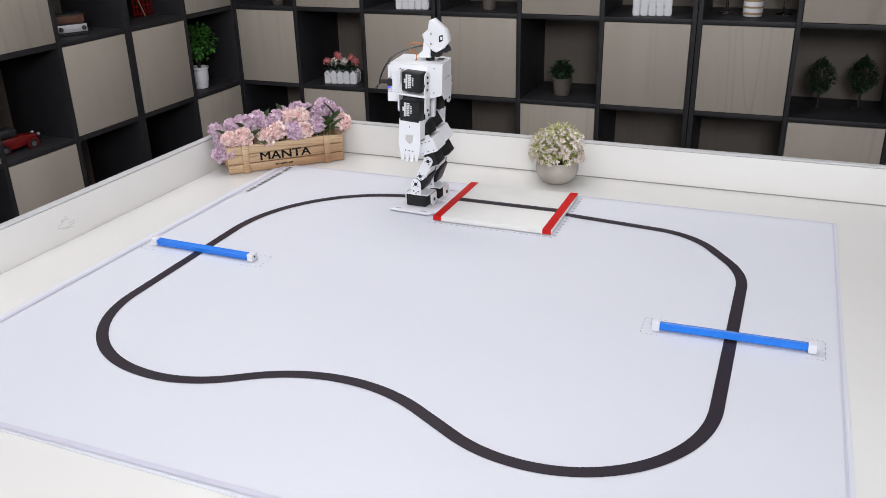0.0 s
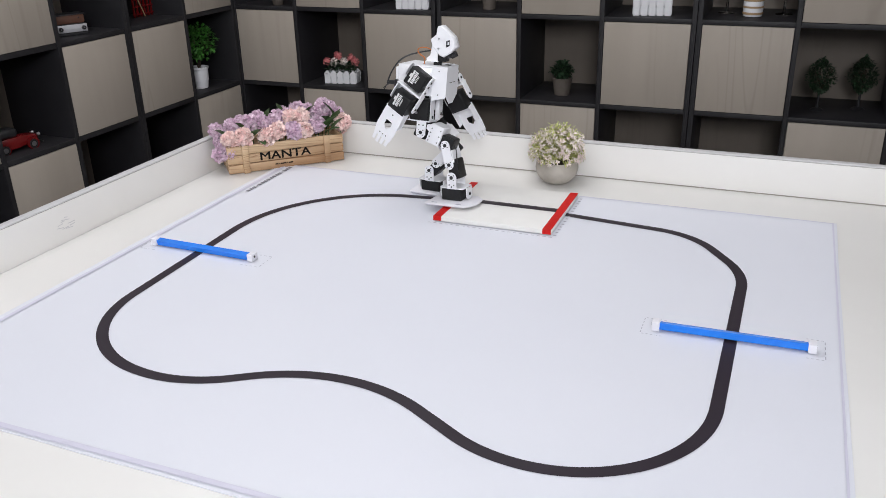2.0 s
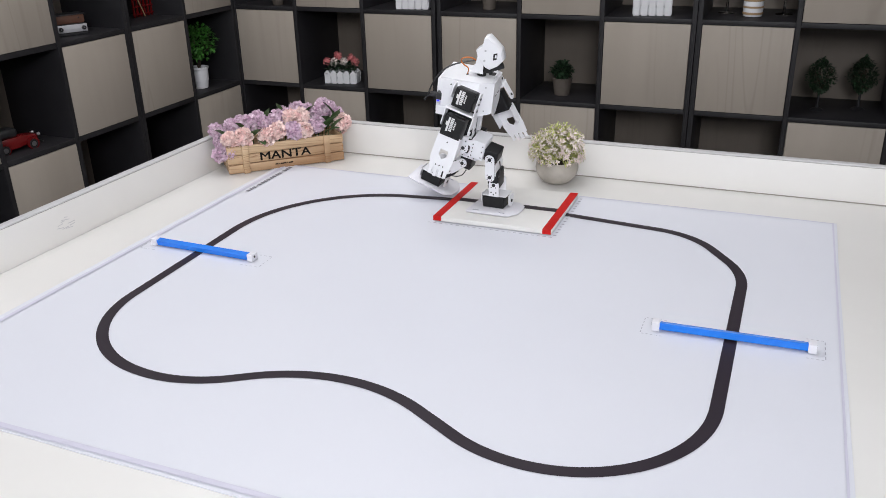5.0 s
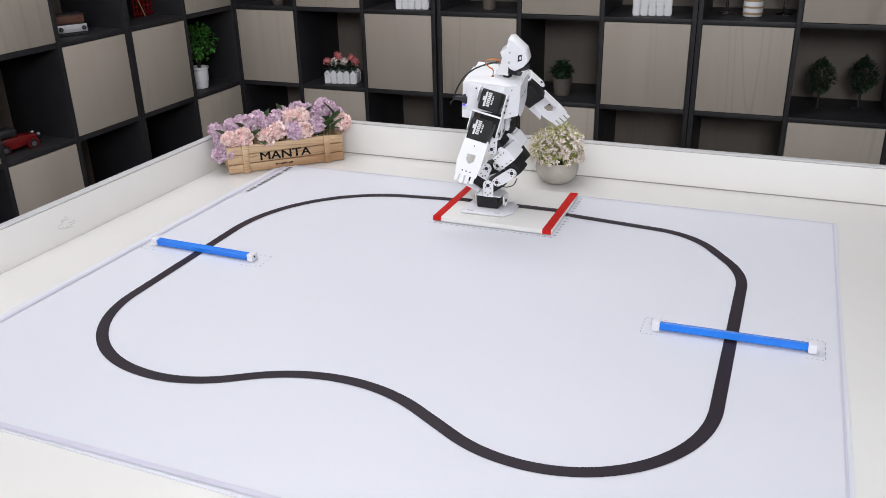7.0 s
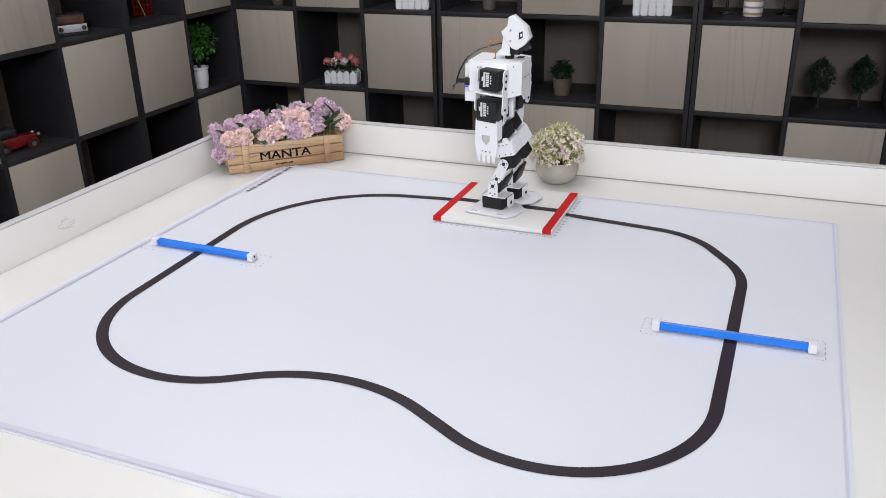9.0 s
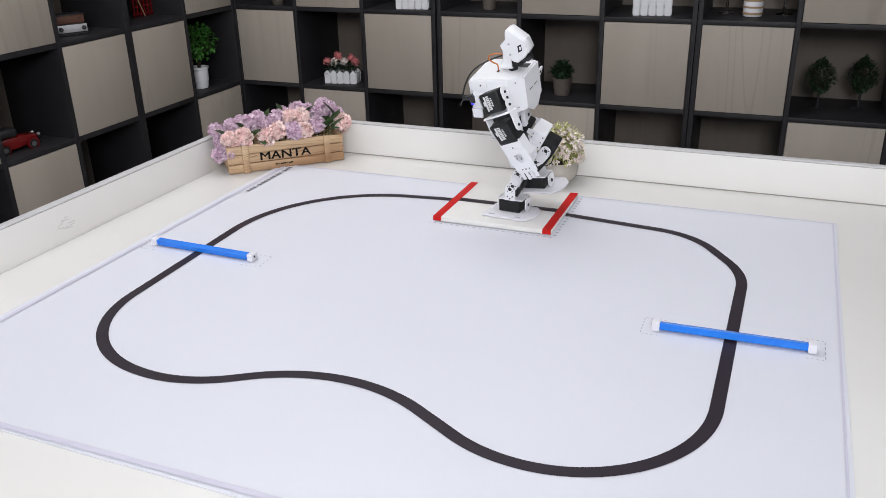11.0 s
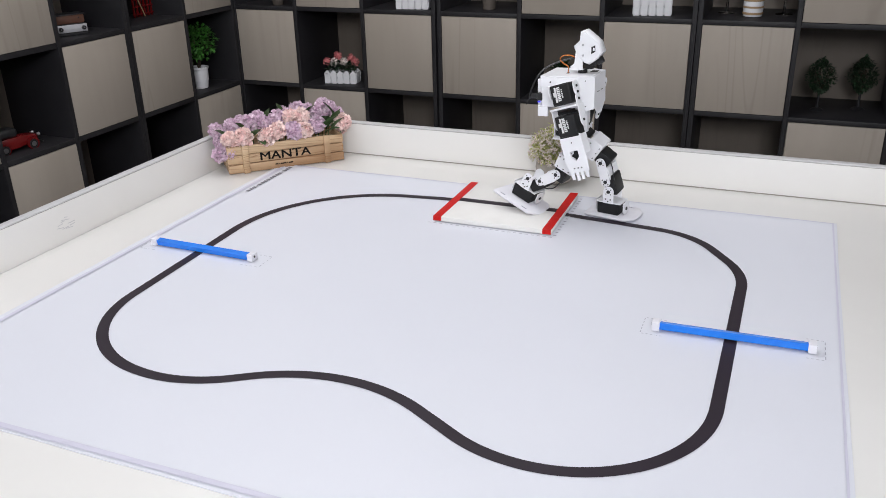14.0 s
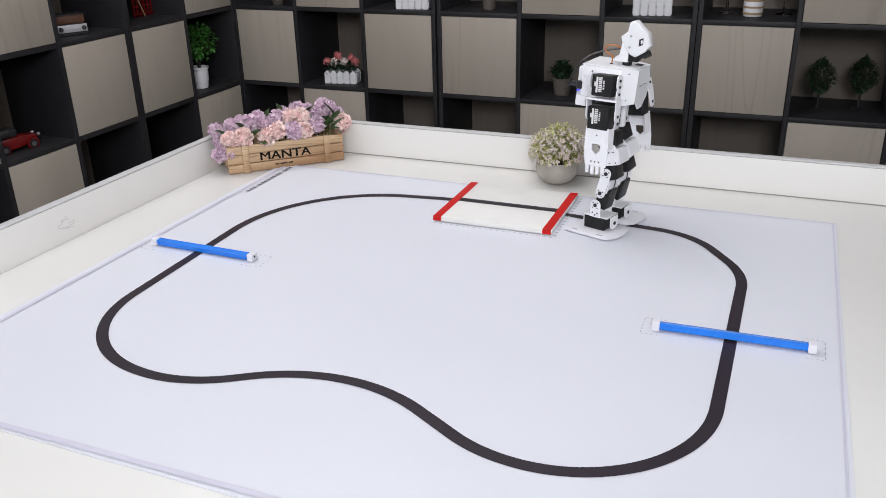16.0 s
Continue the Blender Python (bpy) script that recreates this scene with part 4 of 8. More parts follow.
def robot_torso():
    bm = bmesh.new()
    plan = [(-0.056, -0.045), (0.016, -0.045), (0.040, -0.0330), (0.040, 0.0330), (0.016, 0.045), (-0.056, 0.045)]
    plate(bm, plan, 0.055, pose(0, 0, 0.1115), 0.0018)
    t = part("torso", bm, M_SHELL, ROBOT, "white folded metal torso shell")
    bm = bmesh.new()
    strap(bm, [(-0.033, 0.141), (0.033, 0.141), (0.0345, 0.087), (0.011, 0.0685), (-0.011, 0.0685), (-0.0345, 0.087)], 0.002, x=0.0416, front=True)
    part("front_panel", bm, M_SHELL, t, "white chest panel")
    for s in (-1, 1):
        bm = bmesh.new()
        a, b = Vector((0.0414, s * 0.0338)), Vector((0.0165, s * 0.0466))
        q = [(*a, 0.141), (*b, 0.141), (*b, 0.076), (*a, 0.082)]
        n = Vector((b.y - a.y, a.x - b.x, 0)).normalized() * 0.0012 * (1 if s > 0 else -1) * -1
        lo = [bm.verts.new(Vector(v) - n) for v in q]
        hi = [bm.verts.new(Vector(v) + n) for v in q]
        bm.faces.new(lo[::-1])
        bm.faces.new(hi)
        for k in range(4):
            bm.faces.new((lo[k], lo[(k + 1) % 4], hi[(k + 1) % 4], hi[k]))
        bmesh.ops.recalc_face_normals(bm, faces=list(bm.faces))
        part("chest_cheek", bm, M_SHELL, t, "white chest side panel")
        discs(t, [(0.0285, s * 0.0412, 0.134), (0.0285, s * 0.0412, 0.088)], 0.0011, M_HOLE, "screw", "small dark screw")
        box_part("back_flank", (0.030, 0.002, 0.018), (-0.040, s * 0.0465, 0.1305), M_SHELL, t, "white flank plate", 0.0004)
        discs(t, [(-0.036, s * 0.0477, 0.131)], 0.0014, M_HOLE, "screw", "small dark screw")
    # chest slits
    for s in (-1, 1):
        box_part("slit", (0.0008, 0.013, 0.0010), (0.0428, s * 0.0110, 0.1105), M_HOLE, t, "thin dark slit")
    bm = bmesh.new()
    plate(bm, [(-0.057, -0.0435), (0.014, -0.0435), (0.037, -0.0315), (0.037, 0.0315), (0.014, 0.0435), (-0.057, 0.0435)], 0.002, pose(0, 0, 0.1402), 0.0004)
    part("top_plate", bm, M_SHELL, t, "white top plate")
    box_part("window", (0.012, 0.016, 0.0012), (0.0275, 0.015, 0.1414), M_HOLE, t, "black square opening")
    box_part("wire_slot", (0.004, 0.006, 0.0012), (-0.0155, -0.010, 0.1414), M_HOLE, t, "dark wire slot")
    bm = bmesh.new()
    box(bm, (0.011, 0.072, 0.066), (-0.0600, 0, 0.1010), None, 0.002)
    box(bm, (0.020, 0.004, 0.018), (-0.052, -0.0445, 0.0760), None, 0.0008, 1)
    part("back_plate", bm, M_SHELL, t, "white back plate")
    bm = bmesh.new()
    box(bm, (0.018, 0.009, 0.008), (-0.0680, -0.040, 0.1030), None, 0.002)
    box(bm, (0.010, 0.013, 0.014), (-0.0580, -0.041, 0.1030), None, 0.001, 1)
    part("plug", bm, M_BLACK, t, "black plug")
    box_part("indicator", (0.005, 0.002, 0.0022), (-0.0585, -0.0478, 0.0945), M_LED, t, "lit blue indicator")
    bm = bmesh.new()
    tube(bm, [(-0.076, -0.040, 0.1025), (-0.0800, -0.040, 0.099), (-0.0795, -0.039, 0.106), (-0.0735, -0.036, 0.124), (-0.062, -0.030, 0.144), (-0.047, -0.021, 0.156), (-0.028, -0.011, 0.163), (-0.006, -0.002, 0.168), (0.002, 0, 0.168)], 0.0016, 8)
    part("cable", bm, M_BLACK, ROBOT, "black cable")
    for k in (0, 1):
        bm = bmesh.new()
        tube(bm, [(-0.075, -0.042 + 0.003 * k, 0.1005), (-0.082, -0.042 + 0.003 * k, 0.096), (-0.086 - 0.002 * k, -0.042, 0.087 + 0.003 * k)], 0.0009, 6)
        part("servo_lead", bm, M_BLACK, ROBOT, "loose black lead")
    for k, o in enumerate((0.0, 0.0016)):
        bm = bmesh.new()
        tube(bm, [(-0.002, -0.002 + o, 0.168), (-0.014, -0.008 + o, 0.1735), (-0.026, -0.012 + o, 0.1720), (-0.0295, -0.013 + o, 0.1660), (-0.0235, -0.012 + o, 0.1590), (-0.0155, -0.010 + o, 0.1530), (-0.0155, -0.010, 0.141)], 0.0010, 6)
        part("wire", bm, (M_ORANGE, M_ORANGE)[k], ROBOT, "orange wire")


robot_torso()


def robot_head():
    bm = bmesh.new()
    prof = [(-0.0125, 0.1905), (-0.001, 0.2005), (0.001, 0.2165), (0.0085, 0.2190), (0.0345, 0.1985), (0.0410, 0.1800), (0.0320, 0.1680), (0.0170, 0.1580), (0.0080, 0.1610), (-0.0040, 0.1740), (-0.0080, 0.1790)]
    strap(bm, prof, 0.024)
    # side cheeks stand a little proud, as folded plates do
    for s in (-1, 1):
        plate(bm, [(0.03 * 0.013 + 0.97 * x, 0.03 * 0.188 + 0.97 * z) for x, z in prof], 0.003, Matrix.Translation((0, s * 0.0132, 0)) @ SIDE, 0.0010)
    h = part("head", bm, M_SHELL, ROBOT, "white angular robot head", pose(0.0085, 0, 0))
    for s in (-1, 1):
        discs(h, [(0.006, s * 0.0144, 0.1935), (0.006, s * 0.0144, 0.1745)], 0.0020, M_STEEL, "screw", "steel screw")
        bm = bmesh.new()
        strap(bm, [(0.0215, 0.1900), (0.0285, 0.1930), (0.0290, 0.1815), (0.0215, 0.1775)], 0.0016, y=s * 0.0144)
        part("side_opening", bm, M_HOLE, h, "black opening in the cheek")
        # glint inside the opening, put in as a small white plate
        bm = bmesh.new()
        strap(bm, [(0.0245, 0.1888), (0.0278, 0.1888), (0.0278, 0.1830), (0.0245, 0.1830)], 0.0018, y=s * 0.0147)
        part("opening_glint", bm, M_SHELL, h, "white glint in the opening, modelled as a small plate")
    bm = bmesh.new()
    cyl(bm, 0.006, 0.006, 0.012, (0.034, 0, 0.1640), pose(0, 0, 0, 0, 60, 0), 18)
    box(bm, (0.010, 0.016, 0.012), (0.024, 0, 0.1615), pose(0, 0, 0, 0, -30, 0), 0.001, 1)
    part("camera_lens", bm, M_BLACK, h, "black camera lens")
    bm = bmesh.new()
    for s in (-1, 1):
        strap(bm, [(-0.0080, 0.1820), (-0.0010, 0.1840), (0.0045, 0.1780), (0.0050, 0.1500), (-0.0180, 0.1480), (-0.0185, 0.1540), (-0.0110, 0.1600)], 0.0018, y=s * 0.0125)
    box(bm, (0.024, 0.028, 0.0018), (-0.0065, 0, 0.1490))
    part("neck_bracket", bm, M_SHELL, ROBOT, "white neck bracket", pose(0.0085, 0, 0))
    bm = bmesh.new()
    box(bm, (0.018, 0.020, 0.014), (0.013, 0, 0.1565), None, 0.001)
    cyl(bm, 0.0085, 0.0085, 0.0080, (0.001, 0, 0.1447), None, 20)
    part("neck_servo", bm, M_SERVO, ROBOT, "black neck servo", pose(0.0085, 0, 0))


robot_head()


def robot_waist():
    """Hip servos hang under the chest between white plates."""
    for s in (-1, 1):
        w = servo(ROBOT, (0.040, 0.028, 0.046), (-0.010, s * 0.0250, 0.0520), "black hip servo")
        discs(w, [(-0.016, s * 0.0400, 0.0480)], 0.0030, M_STEEL, "rivet", "steel rivet")
        bm = bmesh.new()
        strap(bm, rounded(s * 0.0250 - 0.0095, s * 0.0250 + 0.0095, 0.0300, 0.0790, 0.0095, top=False), 0.0020, x=0.0125, front=True)
        p = part("waist_plate", bm, M_SHELL, ROBOT, "white upright waist plate")
        discs(p, [(0.0140, s * 0.0250, 0.0400)], 0.0030, M_HOLE, "hub_screw", "black hub screw", "x")
    bm = bmesh.new()
    box(bm, (0.012, 0.020, 0.030), (0.004, 0, 0.066), None, 0.001)
    box(bm, (0.008, 0.012, 0.050), (0.016, 0, 0.056), None, 0.001)
    part("spine_plate", bm, M_SHELL, ROBOT, "white spine bracket")


robot_waist()


def robot_hip(s):
    """Its origin is the hip's pitch axis."""
    bm = bmesh.new()
    box(bm, (0.046, 0.040, 0.0022), (-0.008, 0, 0.0225), None, 0.0004, 1)
    for e in (-1, 1):
        strap(bm, rounded(-0.0100, 0.0100, -0.0110, 0.0235, 0.0098, top=False), 0.0020, y=e * 0.0200)
        plate(bm, [(-0.012, 0.0225), (0.012, 0.0225), (0.008, 0.0420), (-0.008, 0.0420)], 0.0018, Matrix.Translation((-0.008 + e * 0.0215, 0, 0)) @ FRONT, 0.0003)
    h = part("hip", bm, M_SHELL, ROBOT, "white hip bracket")
    hub(h, 0, -0.0212, 0, s)
    discs(h, [(-0.0045, -0.0212, 0.0150), (0.0045, -0.0212, 0.0150)], 0.0013, M_HOLE, "screw", "small dark screw")
    return h


def robot_thigh(s):
    """Origin at the hip axis; the knee lies below it; the bend is towards +x."""
    bm = bmesh.new()
    box(bm, (0.0380, 0.0420, 0.0290), (0.0085, 0, -0.0310), None, 0.0012)
    box(bm, (0.0020, 0.0400, 0.0260), (0.0280, 0, -0.0312), None, 0.0006, 1)
    for e in (-1, 1):
        strap(bm, [(0.0100, -0.0175), (0.0260, -0.0175), (0.0230, -0.0090), (0.0140, -0.0090)], 0.0018, y=e * 0.0195)
    t = part("thigh", bm, M_SHELL, ROBOT, "white folded thigh cover")
    servo(t, (0.0360, 0.0340, 0.0270), (0.0070, 0, 0.0010))
    servo(t, (0.0250, 0.0330, 0.0280), (0.0040, 0, -0.0590))
    for e in (-1, 1):
        discs(t, [(-0.006 + 0.0085 * i, e * 0.0211, -0.0215) for i in range(4)] + [(-0.004, e * 0.0211, -0.041), (0.009, e * 0.0211, -0.041), (0.021, e * 0.0211, -0.041)], 0.0011, M_HOLE, "screw", "small dark screw")
    return t


def robot_shin(s):
    """Origin at the knee; the ankle axis lies below it."""
    bm = bmesh.new()
    for e in (-1, 1):
        strap(bm, rounded(-0.0095, 0.0095, -0.0490, 0.0095, 0.0094), 0.0020, y=e * 0.0200)
    box(bm, (0.0020, 0.0380, 0.0250), (0.0105, 0, -0.0240), None, 0.0004, 1)
    t = part("shin", bm, M_SHELL, ROBOT, "white strap-shaped shin link")
    servo(t, (0.0225, 0.0330, 0.0400), (0.0050, 0, -0.0500))
    hub(t, 0, -0.0212, 0, s)
    hub(t, 0, -0.0212, -0.0395, s)
    bm = bmesh.new()
    tube(bm, [(0.016, -0.014, -0.040), (0.020, -0.020, -0.028), (0.022, -0.020, -0.014), (0.017, -0.012, -0.004)], 0.0011, 6)
    part("servo_lead", bm, M_BLACK, t, "black servo lead")
    return t


def robot_foot(s):
    """Origin at the ankle's pitch axis; s is the outward side."""
    bm = bmesh.new()
    for e in (-1, 1):
        strap(bm, rounded(-0.0105, 0.0105, -0.0235, 0.0105, 0.0104, bottom=False), 0.0020, y=e * 0.0210)
    box(bm, (0.0500, 0.0400, 0.0020), (0.0, 0, -0.0227), None, 0.0004, 1)
    for e in (-1, 1):
        strap(bm, rounded(-0.0130, 0.0130, -0.0465, -0.0220, 0.0100, top=False), 0.0020, x=e * 0.0285, front=True)
    f = part("foot", bm, M_SHELL, ROBOT, "white ankle bracket and foot")
    hub(f, 0, -0.0222, 0, s)
    discs(f, [(-0.0050, -0.0222, -0.0150), (0.0050, -0.0222, -0.0150), (0.0, -0.0222, -0.0190)], 0.0013, M_HOLE, "screw", "small dark screw")
    discs(f, [(0.0298, 0, -0.0350)], 0.0034, M_HOLE, "hub_screw", "black hub screw", "x")
    servo(f, (0.0440, 0.0360, 0.0245), (-0.0020, s * 0.0020, -0.0360))
    # sole: a tray with cut corners and a chamfered rim
    o = [(-0.0470, -0.0270), (-0.0400, -0.0290), (0.0380, -0.0290), (0.0520, -0.0150), (0.0550, 0.0060), (0.0535, 0.0270), (0.0390, 0.0490), (-0.0470, 0.0490), (-0.0500, 0.0450)]
    bm = bmesh.new()
    levels = ((0.0, 0.955), (0.0018, 1.0), (0.0036, 1.0), (0.0052, 0.93))
    cx, cy = 0.004, 0.008
    rings = []
    for z, k in levels:
        rings.append([bm.verts.new((cx + (x - cx) * k, s * (cy + (y - cy) * k), -ANKLE + z)) for x, y in o])
    n = len(o)
    for a, b in zip(rings, rings[1:]):
        for k in range(n):
            bm.faces.new((a[k], a[(k + 1) % n], b[(k + 1) % n], b[k]))
    bm.faces.new(rings[0])
    bm.faces.new(rings[-1])
    bmesh.ops.recalc_face_normals(bm, faces=list(bm.faces))
    sole = part("sole", bm, M_CAP, f, "white plastic foot sole")
    for x in (-0.030, 0.024):
        box_part("slot", (0.012, 0.0030, 0.0006), (x, s * 0.0415, -ANKLE + 0.0053), M_DASH, sole, "grey slot")
    return f


def robot_upper_arm(s):
    """Origin at the shoulder; s is the outward side."""
    bm = bmesh.new()
    strap(bm, rounded(s * 0.0133 - 0.0095, s * 0.0133 + 0.0095, -0.0120, 0.0150, 0.0094), 0.0020, x=0.0225, front=True)
    strap(bm, rounded(s * 0.0133 - 0.0095, s * 0.0133 + 0.0095, -0.0120, 0.0150, 0.0094), 0.0020, x=-0.0295, front=True)
    box(bm, (0.0520, 0.0020, 0.0220), (-0.0035, s * 0.0010, 0.0020), None, 0.0004, 1)
    cyl(bm, 0.0105, 0.0105, 0.0240, (0, s * -0.0110, 0), pose(0, 0, 0, 90, 0, 0), 20)
    a = part("upper_arm", bm, M_SHELL, ROBOT, "white shoulder bracket")
    servo(a, (0.0400, 0.0250, 0.0370), (-0.0030, s * 0.0150, -0.0050), print_side=s)
    discs(a, [(0.0238, s * 0.0133, 0.0045), (0.0238, s * 0.0133, -0.006)], 0.0024, M_HOLE, "hub_screw", "black hub screw", "x")
    # the elbow's fork
    bm = bmesh.new()
    box(bm, (0.0560, 0.0280, 0.0034), (-0.0030, s * 0.0160, -0.0290), None, 0.0008, 1)
    for x in (-0.0305, 0.0250):
        strap(bm, rounded(s * 0.0160 - 0.0090, s * 0.0160 + 0.0090, -0.0660, -0.0285, 0.0089, top=False), 0.0020, x=x, front=True)
    k = part("elbow_fork", bm, M_SHELL, a, "white elbow fork")
    bm = bmesh.new()
    strap(bm, rounded(s * 0.0160 - 0.0085, s * 0.0160 + 0.0085, -0.0300, -0.0080, 0.0084, bottom=False), 0.0018, x=0.0238, front=True)
    part("fork_ear", bm, M_SHELL, a, "white fork ear")
    discs(a, [(0.0264, s * 0.0160, -0.0560), (0.0252, s * 0.0160, -0.0180)], 0.0024, M_HOLE, "hub_screw", "black hub screw", "x")
    return a


def robot_forearm(s):
    """Origin at the elbow's axis."""
    bm = bmesh.new()
    box(bm, (0.0400, 0.0240, 0.0400), (-0.0040, s * 0.0020, -0.0030), None, 0.0016)
    box(bm, (0.0375, 0.0252, 0.0350), (-0.0040, s * 0.0020, -0.0030), None, 0.0008, 1)
    f = part("forearm", bm, M_SERVO, ROBOT, "black plastic elbow servo")
    y = s * (0.0020 + 0.0126 + 0.0003)
    bm = bmesh.new()
    label_bars(bm, -0.004, y, 0.0)
    part("printed_label", bm, M_PRINT, f, "white printed bars")
    # hand: a folded plate with fingers cut into its end and a shield-shaped hole
    bm = bmesh.new()
    x0, x1, z0, z1 = -0.0255, 0.0185, -0.0860, -0.0190
    hx, hz = -0.0035, -0.0560
    hole = [(hx - 0.0080, hz + 0.0075), (hx + 0.0080, hz + 0.0075), (hx + 0.0080, hz - 0.0040), (hx, hz - 0.0110), (hx - 0.0080, hz - 0.0040)]
    rim = [(x0, z1), (x1, z1), (x1 + 0.001, -0.066), (hx, z0), (x0 - 0.001, -0.066)]
    low = [(x1 + 0.001, -0.066), (x1 - 0.001, -0.0875), (x0 + 0.003, -0.0875), (x0 - 0.001, -0.066)]
    yy = s * 0.0120
    def sheet(faces):
        for poly in faces:
            plate(bm, poly, 0.0018, Matrix.Translation((0, yy, 0)) @ SIDE)
    sheet([[rim[0], rim[1], hole[1], hole[0]], [rim[1], rim[2], hole[2], hole[1]], [rim[4], rim[0], hole[0], hole[4]],
           [rim[2], (hx, -0.0745), hole[3], hole[2]], [(hx, -0.0745), rim[4], hole[4], hole[3]],
           [rim[2], low[1], low[2], rim[4], (hx, -0.0745)]])
    w = (x1 - x0 - 0.004) / 4
    for k in range(4):
        fx = x0 + 0.003 + w * (k + 0.5) - 0.0005
        sheet([[(fx - w * 0.33, -0.0870), (fx + w * 0.33, -0.0870), (fx + w * 0.30, -0.1035 + 0.0022 * abs(k - 1.2)), (fx - w * 0.30, -0.1035 + 0.0022 * abs(k - 1.2))]])
    for x, d in ((x0 + 0.0008, 0.0200), (x1 - 0.0008, 0.0200)):
        box(bm, (0.0016, d, 0.036), (x, yy - s * d / 2, -0.0390))
    hand = part("hand", bm, M_SHELL, f, "white metal hand plate with cut fingers")
    discs(hand, [(hx, yy + s * 0.0004, -0.0330)] + [(hx + 0.0075 * k, yy + s * 0.0004, -0.0800) for k in (-1, 0, 1)], 0.0013, M_HOLE, "pin_hole", "small dark hole")
    return f


JOINTED = {}
for key, s in (("right", -1), ("left", 1)):
    JOINTED[key] = dict(hip=robot_hip(s), thigh=robot_thigh(s), shin=robot_shin(s), foot=robot_foot(s), upper_arm=robot_upper_arm(s), forearm=robot_forearm(s))


